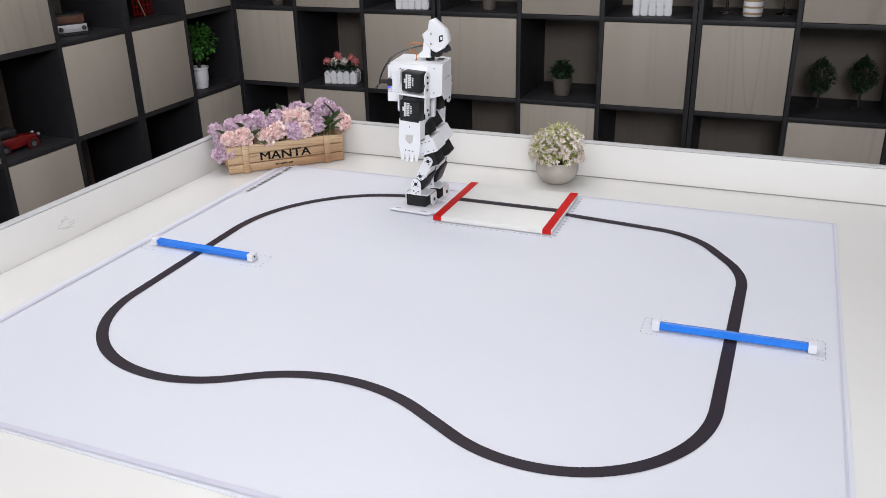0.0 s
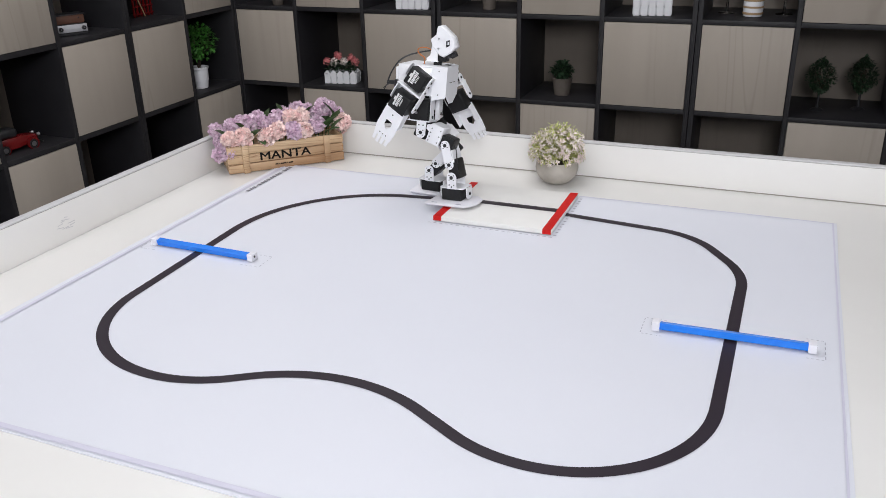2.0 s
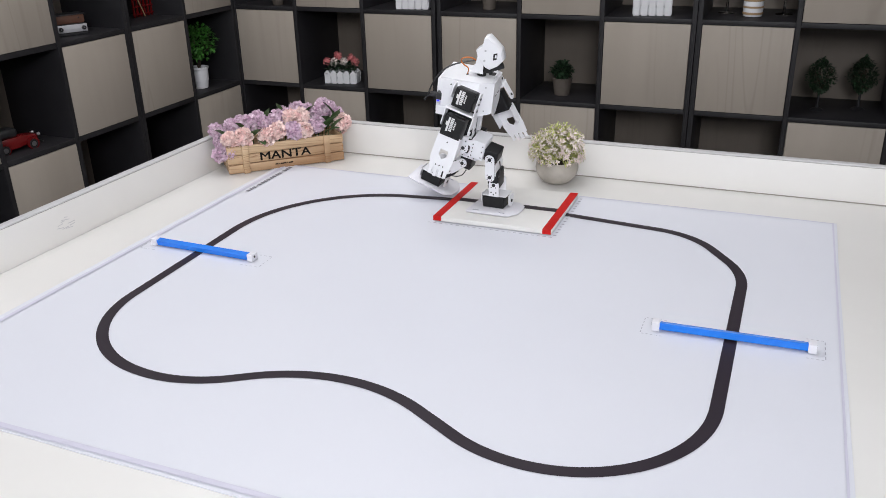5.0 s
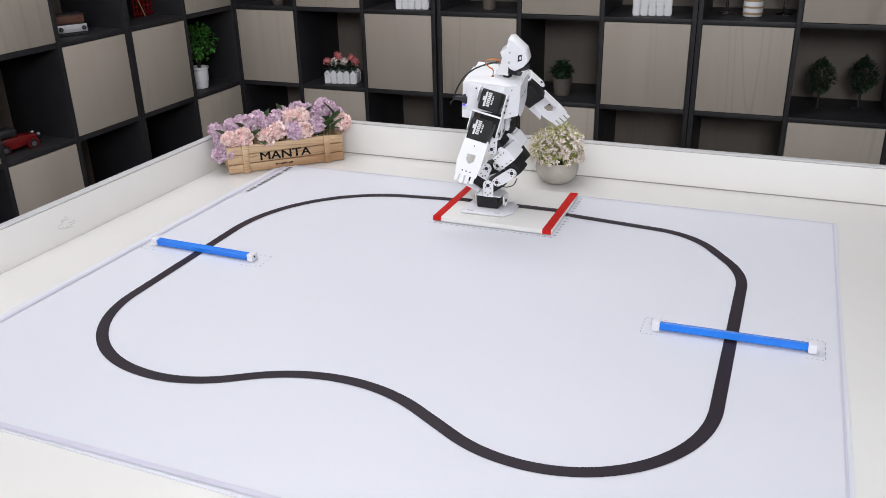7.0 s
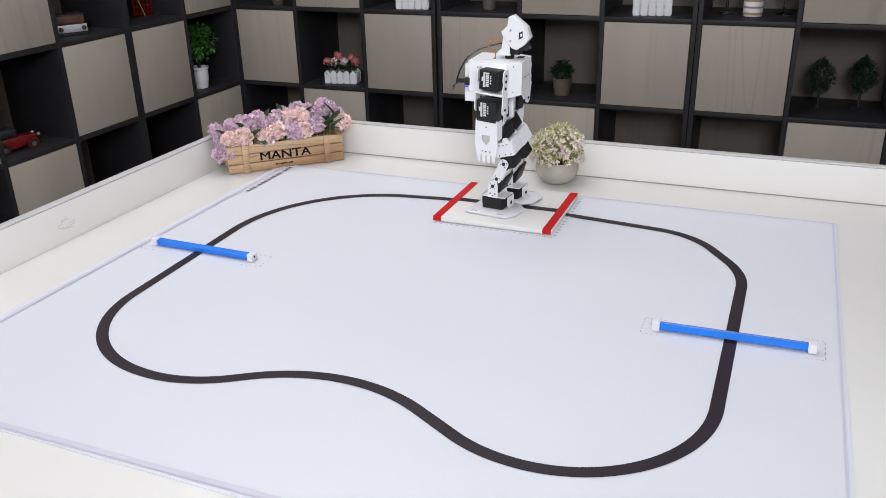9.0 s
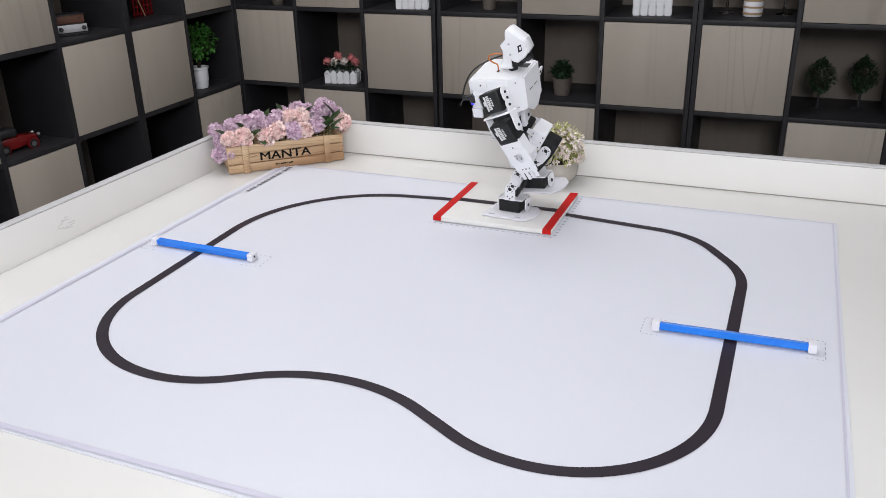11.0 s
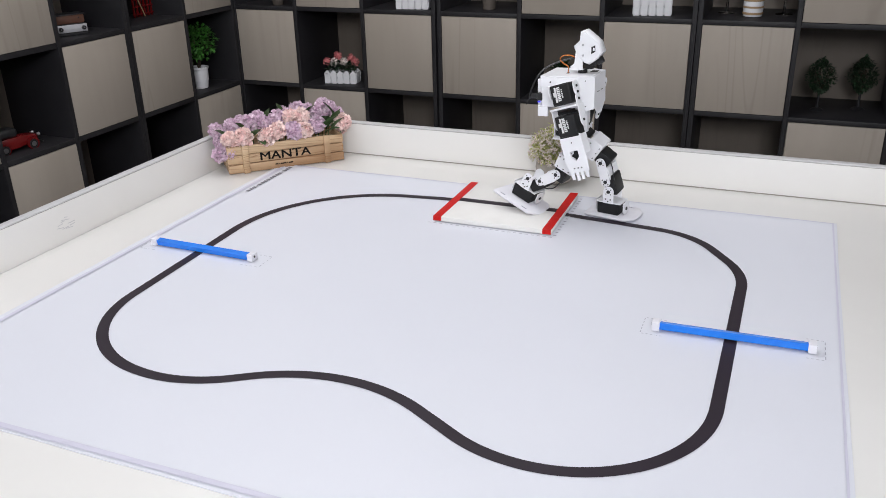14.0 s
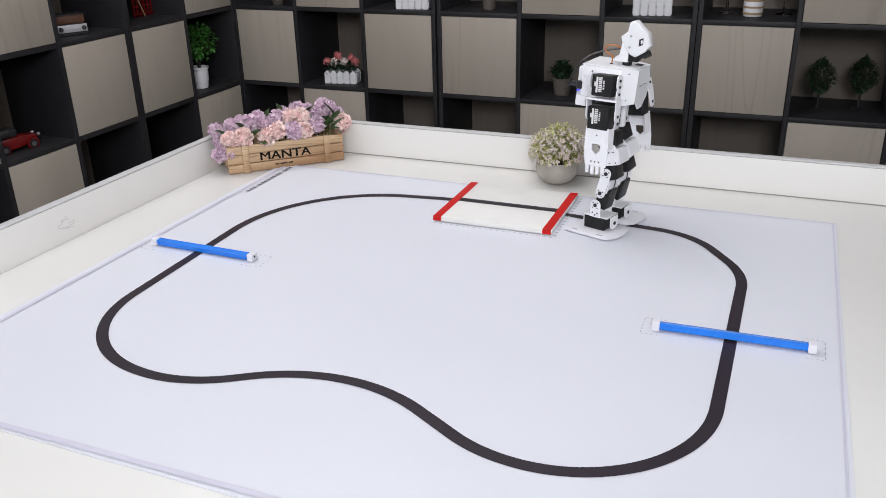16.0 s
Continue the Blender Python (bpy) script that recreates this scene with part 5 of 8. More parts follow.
# ---------------------------------------------------------------- what moves
def motions():
    walk(ROBOT, [
        (0, pose(-0.6522, 1.4978, 0.1562, 0.3, 2.2, 7.3)), (0.25, pose(-0.6556, 1.5135, 0.1548, -1.1, 2.7, 4.1)),
        (0.5, pose(-0.6613, 1.5333, 0.1526, -4.1, 3.2, 1.0)), (0.75, pose(-0.6668, 1.5387, 0.1520, -9.2, 1.8, 2.0)),
        (1, pose(-0.6701, 1.5417, 0.1516, -12.7, 0.2, 2.9)), (1.25, pose(-0.6717, 1.5451, 0.1503, -12.6, 0.1, 2.7)),
        (1.5, pose(-0.6732, 1.5467, 0.1483, -12.2, 0.4, 2.1)), (1.75, pose(-0.6700, 1.5467, 0.1428, -9.3, 1.8, 1.7)),
        (2, pose(-0.6645, 1.5466, 0.1355, -5.8, 3.0, 1.5)), (2.25, pose(-0.6621, 1.5447, 0.1268, -5.8, 2.0, 3.5)),
        (2.5, pose(-0.6589, 1.5438, 0.1184, -6.0, -0.3, 5.4)), (2.75, pose(-0.6493, 1.5502, 0.1117, -4.0, -4.6, 3.0)),
        (3, pose(-0.6360, 1.5549, 0.1083, -2.4, -7.6, 0.6)), (3.25, pose(-0.6172, 1.5461, 0.1183, -2.8, -5.7, 2.8)),
        (3.5, pose(-0.6024, 1.5310, 0.1309, -3.2, -1.7, 5.2)), (3.75, pose(-0.5991, 1.5186, 0.1360, -0.3, 4.2, 5.0)),
        (4, pose(-0.5958, 1.5111, 0.1384, 2.9, 8.3, 4.9)), (4.25, pose(-0.5901, 1.5094, 0.1387, 4.1, 8.4, 5.5)),
        (4.5, pose(-0.5823, 1.5082, 0.1387, 5.2, 8.5, 6.1)), (4.75, pose(-0.5728, 1.5074, 0.1384, 6.3, 8.4, 6.6)),
        (5, pose(-0.5623, 1.5070, 0.1381, 7.3, 8.4, 7.0)), (5.25, pose(-0.5513, 1.5070, 0.1375, 8.2, 8.3, 7.4)),
        (5.5, pose(-0.5405, 1.5070, 0.1371, 9.1, 8.2, 7.8)), (5.75, pose(-0.5303, 1.5072, 0.1368, 9.9, 8.1, 8.0)),
        (6, pose(-0.5215, 1.5075, 0.1367, 10.7, 7.9, 8.3)), (6.25, pose(-0.5145, 1.5078, 0.1369, 11.4, 7.8, 8.4)),
        (6.5, pose(-0.5098, 1.5079, 0.1374, 12.1, 7.5, 8.6)), (6.75, pose(-0.5062, 1.5077, 0.1391, 12.3, 7.0, 7.0)),
        (7, pose(-0.5024, 1.5081, 0.1431, 12.4, 5.9, 5.4)), (7.25, pose(-0.4937, 1.5041, 0.1508, 11.0, 2.5, 2.9)),
        (7.5, pose(-0.4861, 1.5009, 0.1577, 9.6, -0.8, 0.6)), (7.75, pose(-0.4951, 1.5081, 0.1601, 6.2, -1.1, 3.3)),
        (8, pose(-0.5038, 1.5155, 0.1620, 2.8, -1.0, 6.1)), (8.25, pose(-0.4999, 1.5170, 0.1650, 2.9, -3.0, 5.6)),
        (8.5, pose(-0.4958, 1.5164, 0.1677, 3.1, -4.7, 4.2)), (8.75, pose(-0.4932, 1.5073, 0.1681, 1.5, -2.1, 2.7)),
        (9, pose(-0.4879, 1.4954, 0.1677, -0.1, 0.6, 2.0)), (9.25, pose(-0.4813, 1.4902, 0.1676, 0.4, 0.6, 1.0)),
        (9.5, pose(-0.4757, 1.4851, 0.1673, 1.5, 0.4, 0.1)), (9.75, pose(-0.4708, 1.4800, 0.1671, 3.3, -0.0, -0.9)),
        (10, pose(-0.4661, 1.4753, 0.1668, 5.3, -0.6, -1.9)), (10.25, pose(-0.4615, 1.4708, 0.1665, 7.7, -1.2, -2.8)),
        (10.5, pose(-0.4565, 1.4669, 0.1662, 9.9, -2.0, -3.8)), (10.75, pose(-0.4509, 1.4636, 0.1659, 12.0, -2.8, -4.7)),
        (11, pose(-0.4446, 1.4610, 0.1658, 13.7, -3.8, -5.7)), (11.25, pose(-0.4373, 1.4592, 0.1657, 14.9, -4.6, -6.7)),
        (11.5, pose(-0.4288, 1.4583, 0.1658, 15.4, -5.6, -7.6)), (11.75, pose(-0.4160, 1.4621, 0.1576, 15.2, -7.2, -5.6)),
        (12, pose(-0.4072, 1.4682, 0.1433, 15.0, -9.5, -3.7)), (12.25, pose(-0.4028, 1.4743, 0.1290, 17.3, -15.0, -9.9)),
        (12.5, pose(-0.3989, 1.4788, 0.1208, 19.7, -19.3, -16.2)), (12.75, pose(-0.3933, 1.4859, 0.1213, 15.3, -15.8, -12.8)),
        (13, pose(-0.3822, 1.4935, 0.1219, 9.0, -10.7, -8.6)), (13.25, pose(-0.3744, 1.5031, 0.1188, 4.5, -7.6, -4.2)),
        (13.5, pose(-0.3663, 1.5126, 0.1157, 1.7, -5.0, -0.5)), (13.75, pose(-0.3597, 1.5233, 0.1262, 0.5, -3.7, -2.4)),
        (14, pose(-0.3503, 1.5295, 0.1411, -0.5, -2.4, -4.9)), (14.25, pose(-0.3157, 1.5292, 0.1507, -3.8, -0.1, -6.1)),
        (14.5, pose(-0.2897, 1.5291, 0.1557, -6.7, 2.0, -7.1)), (14.75, pose(-0.2887, 1.5296, 0.1558, -6.7, 2.0, -8.0)),
        (15, pose(-0.2877, 1.5301, 0.1561, -6.6, 1.3, -9.2)), (15.25, pose(-0.2876, 1.5286, 0.1608, -5.9, 2.7, -8.7)),
        (15.5, pose(-0.2871, 1.5244, 0.1657, -5.0, 4.1, -7.7)), (15.75, pose(-0.2843, 1.5143, 0.1655, -3.2, 3.9, -7.8)),
        (16, pose(-0.2820, 1.5070, 0.1651, -1.3, 3.8, -8.0)),
    ])
    walk(JOINTED["right"]["hip"], [
        (0, pose(-0.0016, -0.0255, 0.0083, 6.6, -0.0, 0.0)), (0.25, pose(-0.0016, -0.0255, 0.0083, -0.5, -0.0, 0.0)),
        (0.5, pose(-0.0016, -0.0255, 0.0083, -8.5, -0.0, 0.0)), (0.75, pose(-0.0016, -0.0255, 0.0083, -5.2, -0.0, 0.0)),
        (1, pose(-0.0016, -0.0255, 0.0083, -0.6, -0.0, 0.0)), (1.25, pose(-0.0016, -0.0255, 0.0083, 1.3, -0.0, 0.0)),
        (1.5, pose(-0.0016, -0.0255, 0.0083, 2.0, -0.0, 0.0)), (1.75, pose(-0.0016, -0.0255, 0.0083, -1.8, -0.0, 0.0)),
        (2, pose(-0.0016, -0.0255, 0.0083, -6.4, -0.0, 0.0)), (2.25, pose(-0.0016, -0.0255, 0.0083, -5.4, -0.0, 0.0)),
        (2.5, pose(-0.0016, -0.0255, 0.0083, -4.5, -0.0, 0.0)), (2.75, pose(-0.0016, -0.0255, 0.0083, -5.0, -0.0, 0.0)),
        (3, pose(-0.0016, -0.0255, 0.0083, -4.5, -0.0, 0.0)), (3.25, pose(-0.0016, -0.0255, 0.0083, -4.2, -0.0, 0.0)),
        (3.5, pose(-0.0016, -0.0255, 0.0083, -1.3, -0.0, 0.0)), (3.75, pose(-0.0016, -0.0255, 0.0083, 1.8, -0.0, 0.0)),
        (4, pose(-0.0016, -0.0255, 0.0083, 2.9, -0.0, 0.0)), (4.25, pose(-0.0016, -0.0255, 0.0083, 1.7, -0.0, 0.0)),
        (4.5, pose(-0.0016, -0.0255, 0.0083, 1.2, -0.0, 0.0)), (4.75, pose(-0.0016, -0.0255, 0.0083, 1.2, -0.0, 0.0)),
        (5, pose(-0.0016, -0.0255, 0.0083, 1.6, -0.0, 0.0)), (5.25, pose(-0.0016, -0.0255, 0.0083, 1.8, -0.0, 0.0)),
        (5.5, pose(-0.0016, -0.0255, 0.0083, 1.8, -0.0, 0.0)), (5.75, pose(-0.0016, -0.0255, 0.0083, 1.2, -0.0, 0.0)),
        (6, pose(-0.0016, -0.0255, 0.0083, 0.3, -0.0, 0.0)), (6.25, pose(-0.0016, -0.0255, 0.0083, -0.7, -0.0, 0.0)),
        (6.5, pose(-0.0016, -0.0255, 0.0083, -1.6, -0.0, 0.0)), (6.75, pose(-0.0016, -0.0255, 0.0083, -1.9, -0.0, 0.0)),
        (7, pose(-0.0016, -0.0255, 0.0083, -2.1, -0.0, 0.0)), (7.25, pose(-0.0016, -0.0255, 0.0083, 2.1, -0.0, 0.0)),
        (7.5, pose(-0.0016, -0.0255, 0.0083, 5.0, -0.0, 0.0)), (7.75, pose(-0.0016, -0.0255, 0.0083, 4.9, -0.0, 0.0)),
        (8, pose(-0.0016, -0.0255, 0.0083, 4.2, -0.0, 0.0)), (8.25, pose(-0.0016, -0.0255, 0.0083, 4.3, -0.0, 0.0)),
        (8.5, pose(-0.0016, -0.0255, 0.0083, 4.8, -0.0, 0.0)), (8.75, pose(-0.0016, -0.0255, 0.0083, 7.9, -0.0, 0.0)),
        (9, pose(-0.0016, -0.0255, 0.0083, 11.9, -0.0, 0.0)), (9.25, pose(-0.0016, -0.0255, 0.0083, 12.3, -0.0, 0.0)),
        (9.5, pose(-0.0016, -0.0255, 0.0083, 12.6, -0.0, 0.0)), (9.75, pose(-0.0016, -0.0255, 0.0083, 12.8, -0.0, 0.0)),
        (10, pose(-0.0016, -0.0255, 0.0083, 13.1, -0.0, 0.0)), (10.25, pose(-0.0016, -0.0255, 0.0083, 13.2, -0.0, 0.0)),
        (10.5, pose(-0.0016, -0.0255, 0.0083, 13.3, -0.0, 0.0)), (10.75, pose(-0.0016, -0.0255, 0.0083, 13.3, -0.0, 0.0)),
        (11, pose(-0.0016, -0.0255, 0.0083, 13.3, -0.0, 0.0)), (11.25, pose(-0.0016, -0.0255, 0.0083, 13.1, -0.0, 0.0)),
        (11.5, pose(-0.0016, -0.0255, 0.0083, 13.0, -0.0, 0.0)), (11.75, pose(-0.0016, -0.0255, 0.0083, 13.9, -0.0, 0.0)),
        (12, pose(-0.0016, -0.0255, 0.0083, 15.8, -0.0, 0.0)), (12.25, pose(-0.0016, -0.0255, 0.0083, 12.3, -0.0, 0.0)),
        (12.5, pose(-0.0016, -0.0255, 0.0083, 6.7, -0.0, 0.0)), (12.75, pose(-0.0016, -0.0255, 0.0083, 7.1, -0.0, 0.0)),
        (13, pose(-0.0016, -0.0255, 0.0083, 6.7, -0.0, 0.0)), (13.25, pose(-0.0016, -0.0255, 0.0083, 7.1, -0.0, 0.0)),
        (13.5, pose(-0.0016, -0.0255, 0.0083, 9.4, -0.0, 0.0)), (13.75, pose(-0.0016, -0.0255, 0.0083, 9.9, -0.0, 0.0)),
        (14, pose(-0.0016, -0.0255, 0.0083, 12.6, -0.0, 0.0)), (14.25, pose(-0.0016, -0.0255, 0.0083, 15.3, -0.0, 0.0)),
        (14.5, pose(-0.0016, -0.0255, 0.0083, 16.2, -0.0, 0.0)), (14.75, pose(-0.0016, -0.0255, 0.0083, 6.6, -0.0, 0.0)),
        (15, pose(-0.0016, -0.0255, 0.0083, -2.5, -0.0, 0.0)), (15.25, pose(-0.0016, -0.0255, 0.0083, -0.4, -0.0, 0.0)),
        (15.5, pose(-0.0016, -0.0255, 0.0083, 0.8, -0.0, 0.0)), (15.75, pose(-0.0016, -0.0255, 0.0083, -0.4, -0.0, 0.0)),
        (16, pose(-0.0016, -0.0255, 0.0083, -1.0, -0.0, 0.0)),
    ])
    walk(JOINTED["right"]["thigh"], [
        (0, pose(-0.0016, -0.0255, 0.0083, 6.0, -23.6, -10.6)), (0.25, pose(-0.0016, -0.0255, 0.0083, -2.0, -29.2, -3.7)),
        (0.5, pose(-0.0016, -0.0255, 0.0083, -11.6, -35.8, 5.9)), (0.75, pose(-0.0016, -0.0255, 0.0083, -9.6, -43.0, 5.9)),
        (1, pose(-0.0016, -0.0255, 0.0083, -6.4, -51.6, 4.6)), (1.25, pose(-0.0016, -0.0255, 0.0083, -8.1, -65.7, 7.0)),
        (1.5, pose(-0.0016, -0.0255, 0.0083, -12.6, -75.6, 11.4)), (1.75, pose(-0.0016, -0.0255, 0.0083, -15.7, -75.5, 13.1)),
        (2, pose(-0.0016, -0.0255, 0.0083, -15.1, -72.7, 11.1)), (2.25, pose(-0.0016, -0.0255, 0.0083, -3.4, -71.8, -0.5)),
        (2.5, pose(-0.0016, -0.0255, 0.0083, 6.4, -70.1, -10.4)), (2.75, pose(-0.0016, -0.0255, 0.0083, 1.7, -70.0, -5.4)),
        (3, pose(-0.0016, -0.0255, 0.0083, -1.5, -69.4, -1.4)), (3.25, pose(-0.0016, -0.0255, 0.0083, 4.1, -69.0, -8.8)),
        (3.5, pose(-0.0016, -0.0255, 0.0083, 12.9, -65.5, -18.4)), (3.75, pose(-0.0016, -0.0255, 0.0083, 20.1, -68.3, -23.9)),
        (4, pose(-0.0016, -0.0255, 0.0083, 24.0, -70.1, -26.8)), (4.25, pose(-0.0016, -0.0255, 0.0083, 24.4, -70.6, -28.2)),
        (4.5, pose(-0.0016, -0.0255, 0.0083, 28.5, -74.0, -33.6)), (4.75, pose(-0.0016, -0.0255, 0.0083, 34.9, -77.2, -41.3)),
        (5, pose(-0.0016, -0.0255, 0.0083, 39.9, -79.4, -47.7)), (5.25, pose(-0.0016, -0.0255, 0.0083, 37.3, -79.5, -46.0)),
        (5.5, pose(-0.0016, -0.0255, 0.0083, 28.6, -77.6, -37.9)), (5.75, pose(-0.0016, -0.0255, 0.0083, 19.4, -73.6, -29.1)),
        (6, pose(-0.0016, -0.0255, 0.0083, 12.9, -68.6, -23.1)), (6.25, pose(-0.0016, -0.0255, 0.0083, 8.6, -63.5, -19.8)),
        (6.5, pose(-0.0016, -0.0255, 0.0083, 5.6, -58.8, -17.8)), (6.75, pose(-0.0016, -0.0255, 0.0083, 3.8, -54.7, -14.9)),
        (7, pose(-0.0016, -0.0255, 0.0083, 1.9, -49.1, -11.8)), (7.25, pose(-0.0016, -0.0255, 0.0083, 2.4, -32.4, -6.6)),
        (7.5, pose(-0.0016, -0.0255, 0.0083, 4.2, -19.2, -2.6)), (7.75, pose(-0.0016, -0.0255, 0.0083, 3.7, -23.4, -4.4)),
        (8, pose(-0.0016, -0.0255, 0.0083, 3.2, -25.7, -6.1)), (8.25, pose(-0.0016, -0.0255, 0.0083, 3.0, -20.8, -5.7)),
        (8.5, pose(-0.0016, -0.0255, 0.0083, 3.4, -16.6, -5.8)), (8.75, pose(-0.0016, -0.0255, 0.0083, 6.6, -17.4, -8.4)),
        (9, pose(-0.0016, -0.0255, 0.0083, 10.7, -17.1, -10.9)), (9.25, pose(-0.0016, -0.0255, 0.0083, 10.9, -16.8, -10.3)),
        (9.5, pose(-0.0016, -0.0255, 0.0083, 11.2, -16.3, -9.6)), (9.75, pose(-0.0016, -0.0255, 0.0083, 11.3, -15.5, -9.0)),
        (10, pose(-0.0016, -0.0255, 0.0083, 11.5, -14.2, -8.4)), (10.25, pose(-0.0016, -0.0255, 0.0083, 11.5, -12.3, -7.7)),
        (10.5, pose(-0.0016, -0.0255, 0.0083, 11.6, -10.0, -6.8)), (10.75, pose(-0.0016, -0.0255, 0.0083, 11.7, -7.6, -5.9)),
        (11, pose(-0.0016, -0.0255, 0.0083, 11.7, -5.1, -4.8)), (11.25, pose(-0.0016, -0.0255, 0.0083, 11.7, -3.2, -3.9)),
        (11.5, pose(-0.0016, -0.0255, 0.0083, 11.7, -1.8, -2.8)), (11.75, pose(-0.0016, -0.0255, 0.0083, 10.9, -3.9, -5.0)),
        (12, pose(-0.0016, -0.0255, 0.0083, 9.4, -3.2, -6.6)), (12.25, pose(-0.0016, -0.0255, 0.0083, 6.0, 0.3, -2.4)),
        (12.5, pose(-0.0016, -0.0255, 0.0083, 4.0, 4.3, 1.4)), (12.75, pose(-0.0016, -0.0255, 0.0083, 3.4, 5.9, 1.2)),
        (13, pose(-0.0016, -0.0255, 0.0083, 2.6, 11.1, 0.8)), (13.25, pose(-0.0016, -0.0255, 0.0083, -0.1, 18.8, -2.2)),
        (13.5, pose(-0.0016, -0.0255, 0.0083, -1.6, 23.5, -5.5)), (13.75, pose(-0.0016, -0.0255, 0.0083, -1.2, 24.5, -7.5)),
        (14, pose(-0.0016, -0.0255, 0.0083, 1.1, 24.2, -9.1)), (14.25, pose(-0.0016, -0.0255, 0.0083, 6.1, 28.6, -5.8)),
        (14.5, pose(-0.0016, -0.0255, 0.0083, 12.1, 43.8, 0.5)), (14.75, pose(-0.0016, -0.0255, 0.0083, 1.1, 27.3, -6.4)),
        (15, pose(-0.0016, -0.0255, 0.0083, -6.4, 2.7, -4.6)), (15.25, pose(-0.0016, -0.0255, 0.0083, -3.8, -7.7, -5.6)),
        (15.5, pose(-0.0016, -0.0255, 0.0083, -1.0, -15.1, -7.5)), (15.75, pose(-0.0016, -0.0255, 0.0083, -0.9, -16.9, -6.5)),
        (16, pose(-0.0016, -0.0255, 0.0083, -0.9, -17.6, -5.6)),
    ])
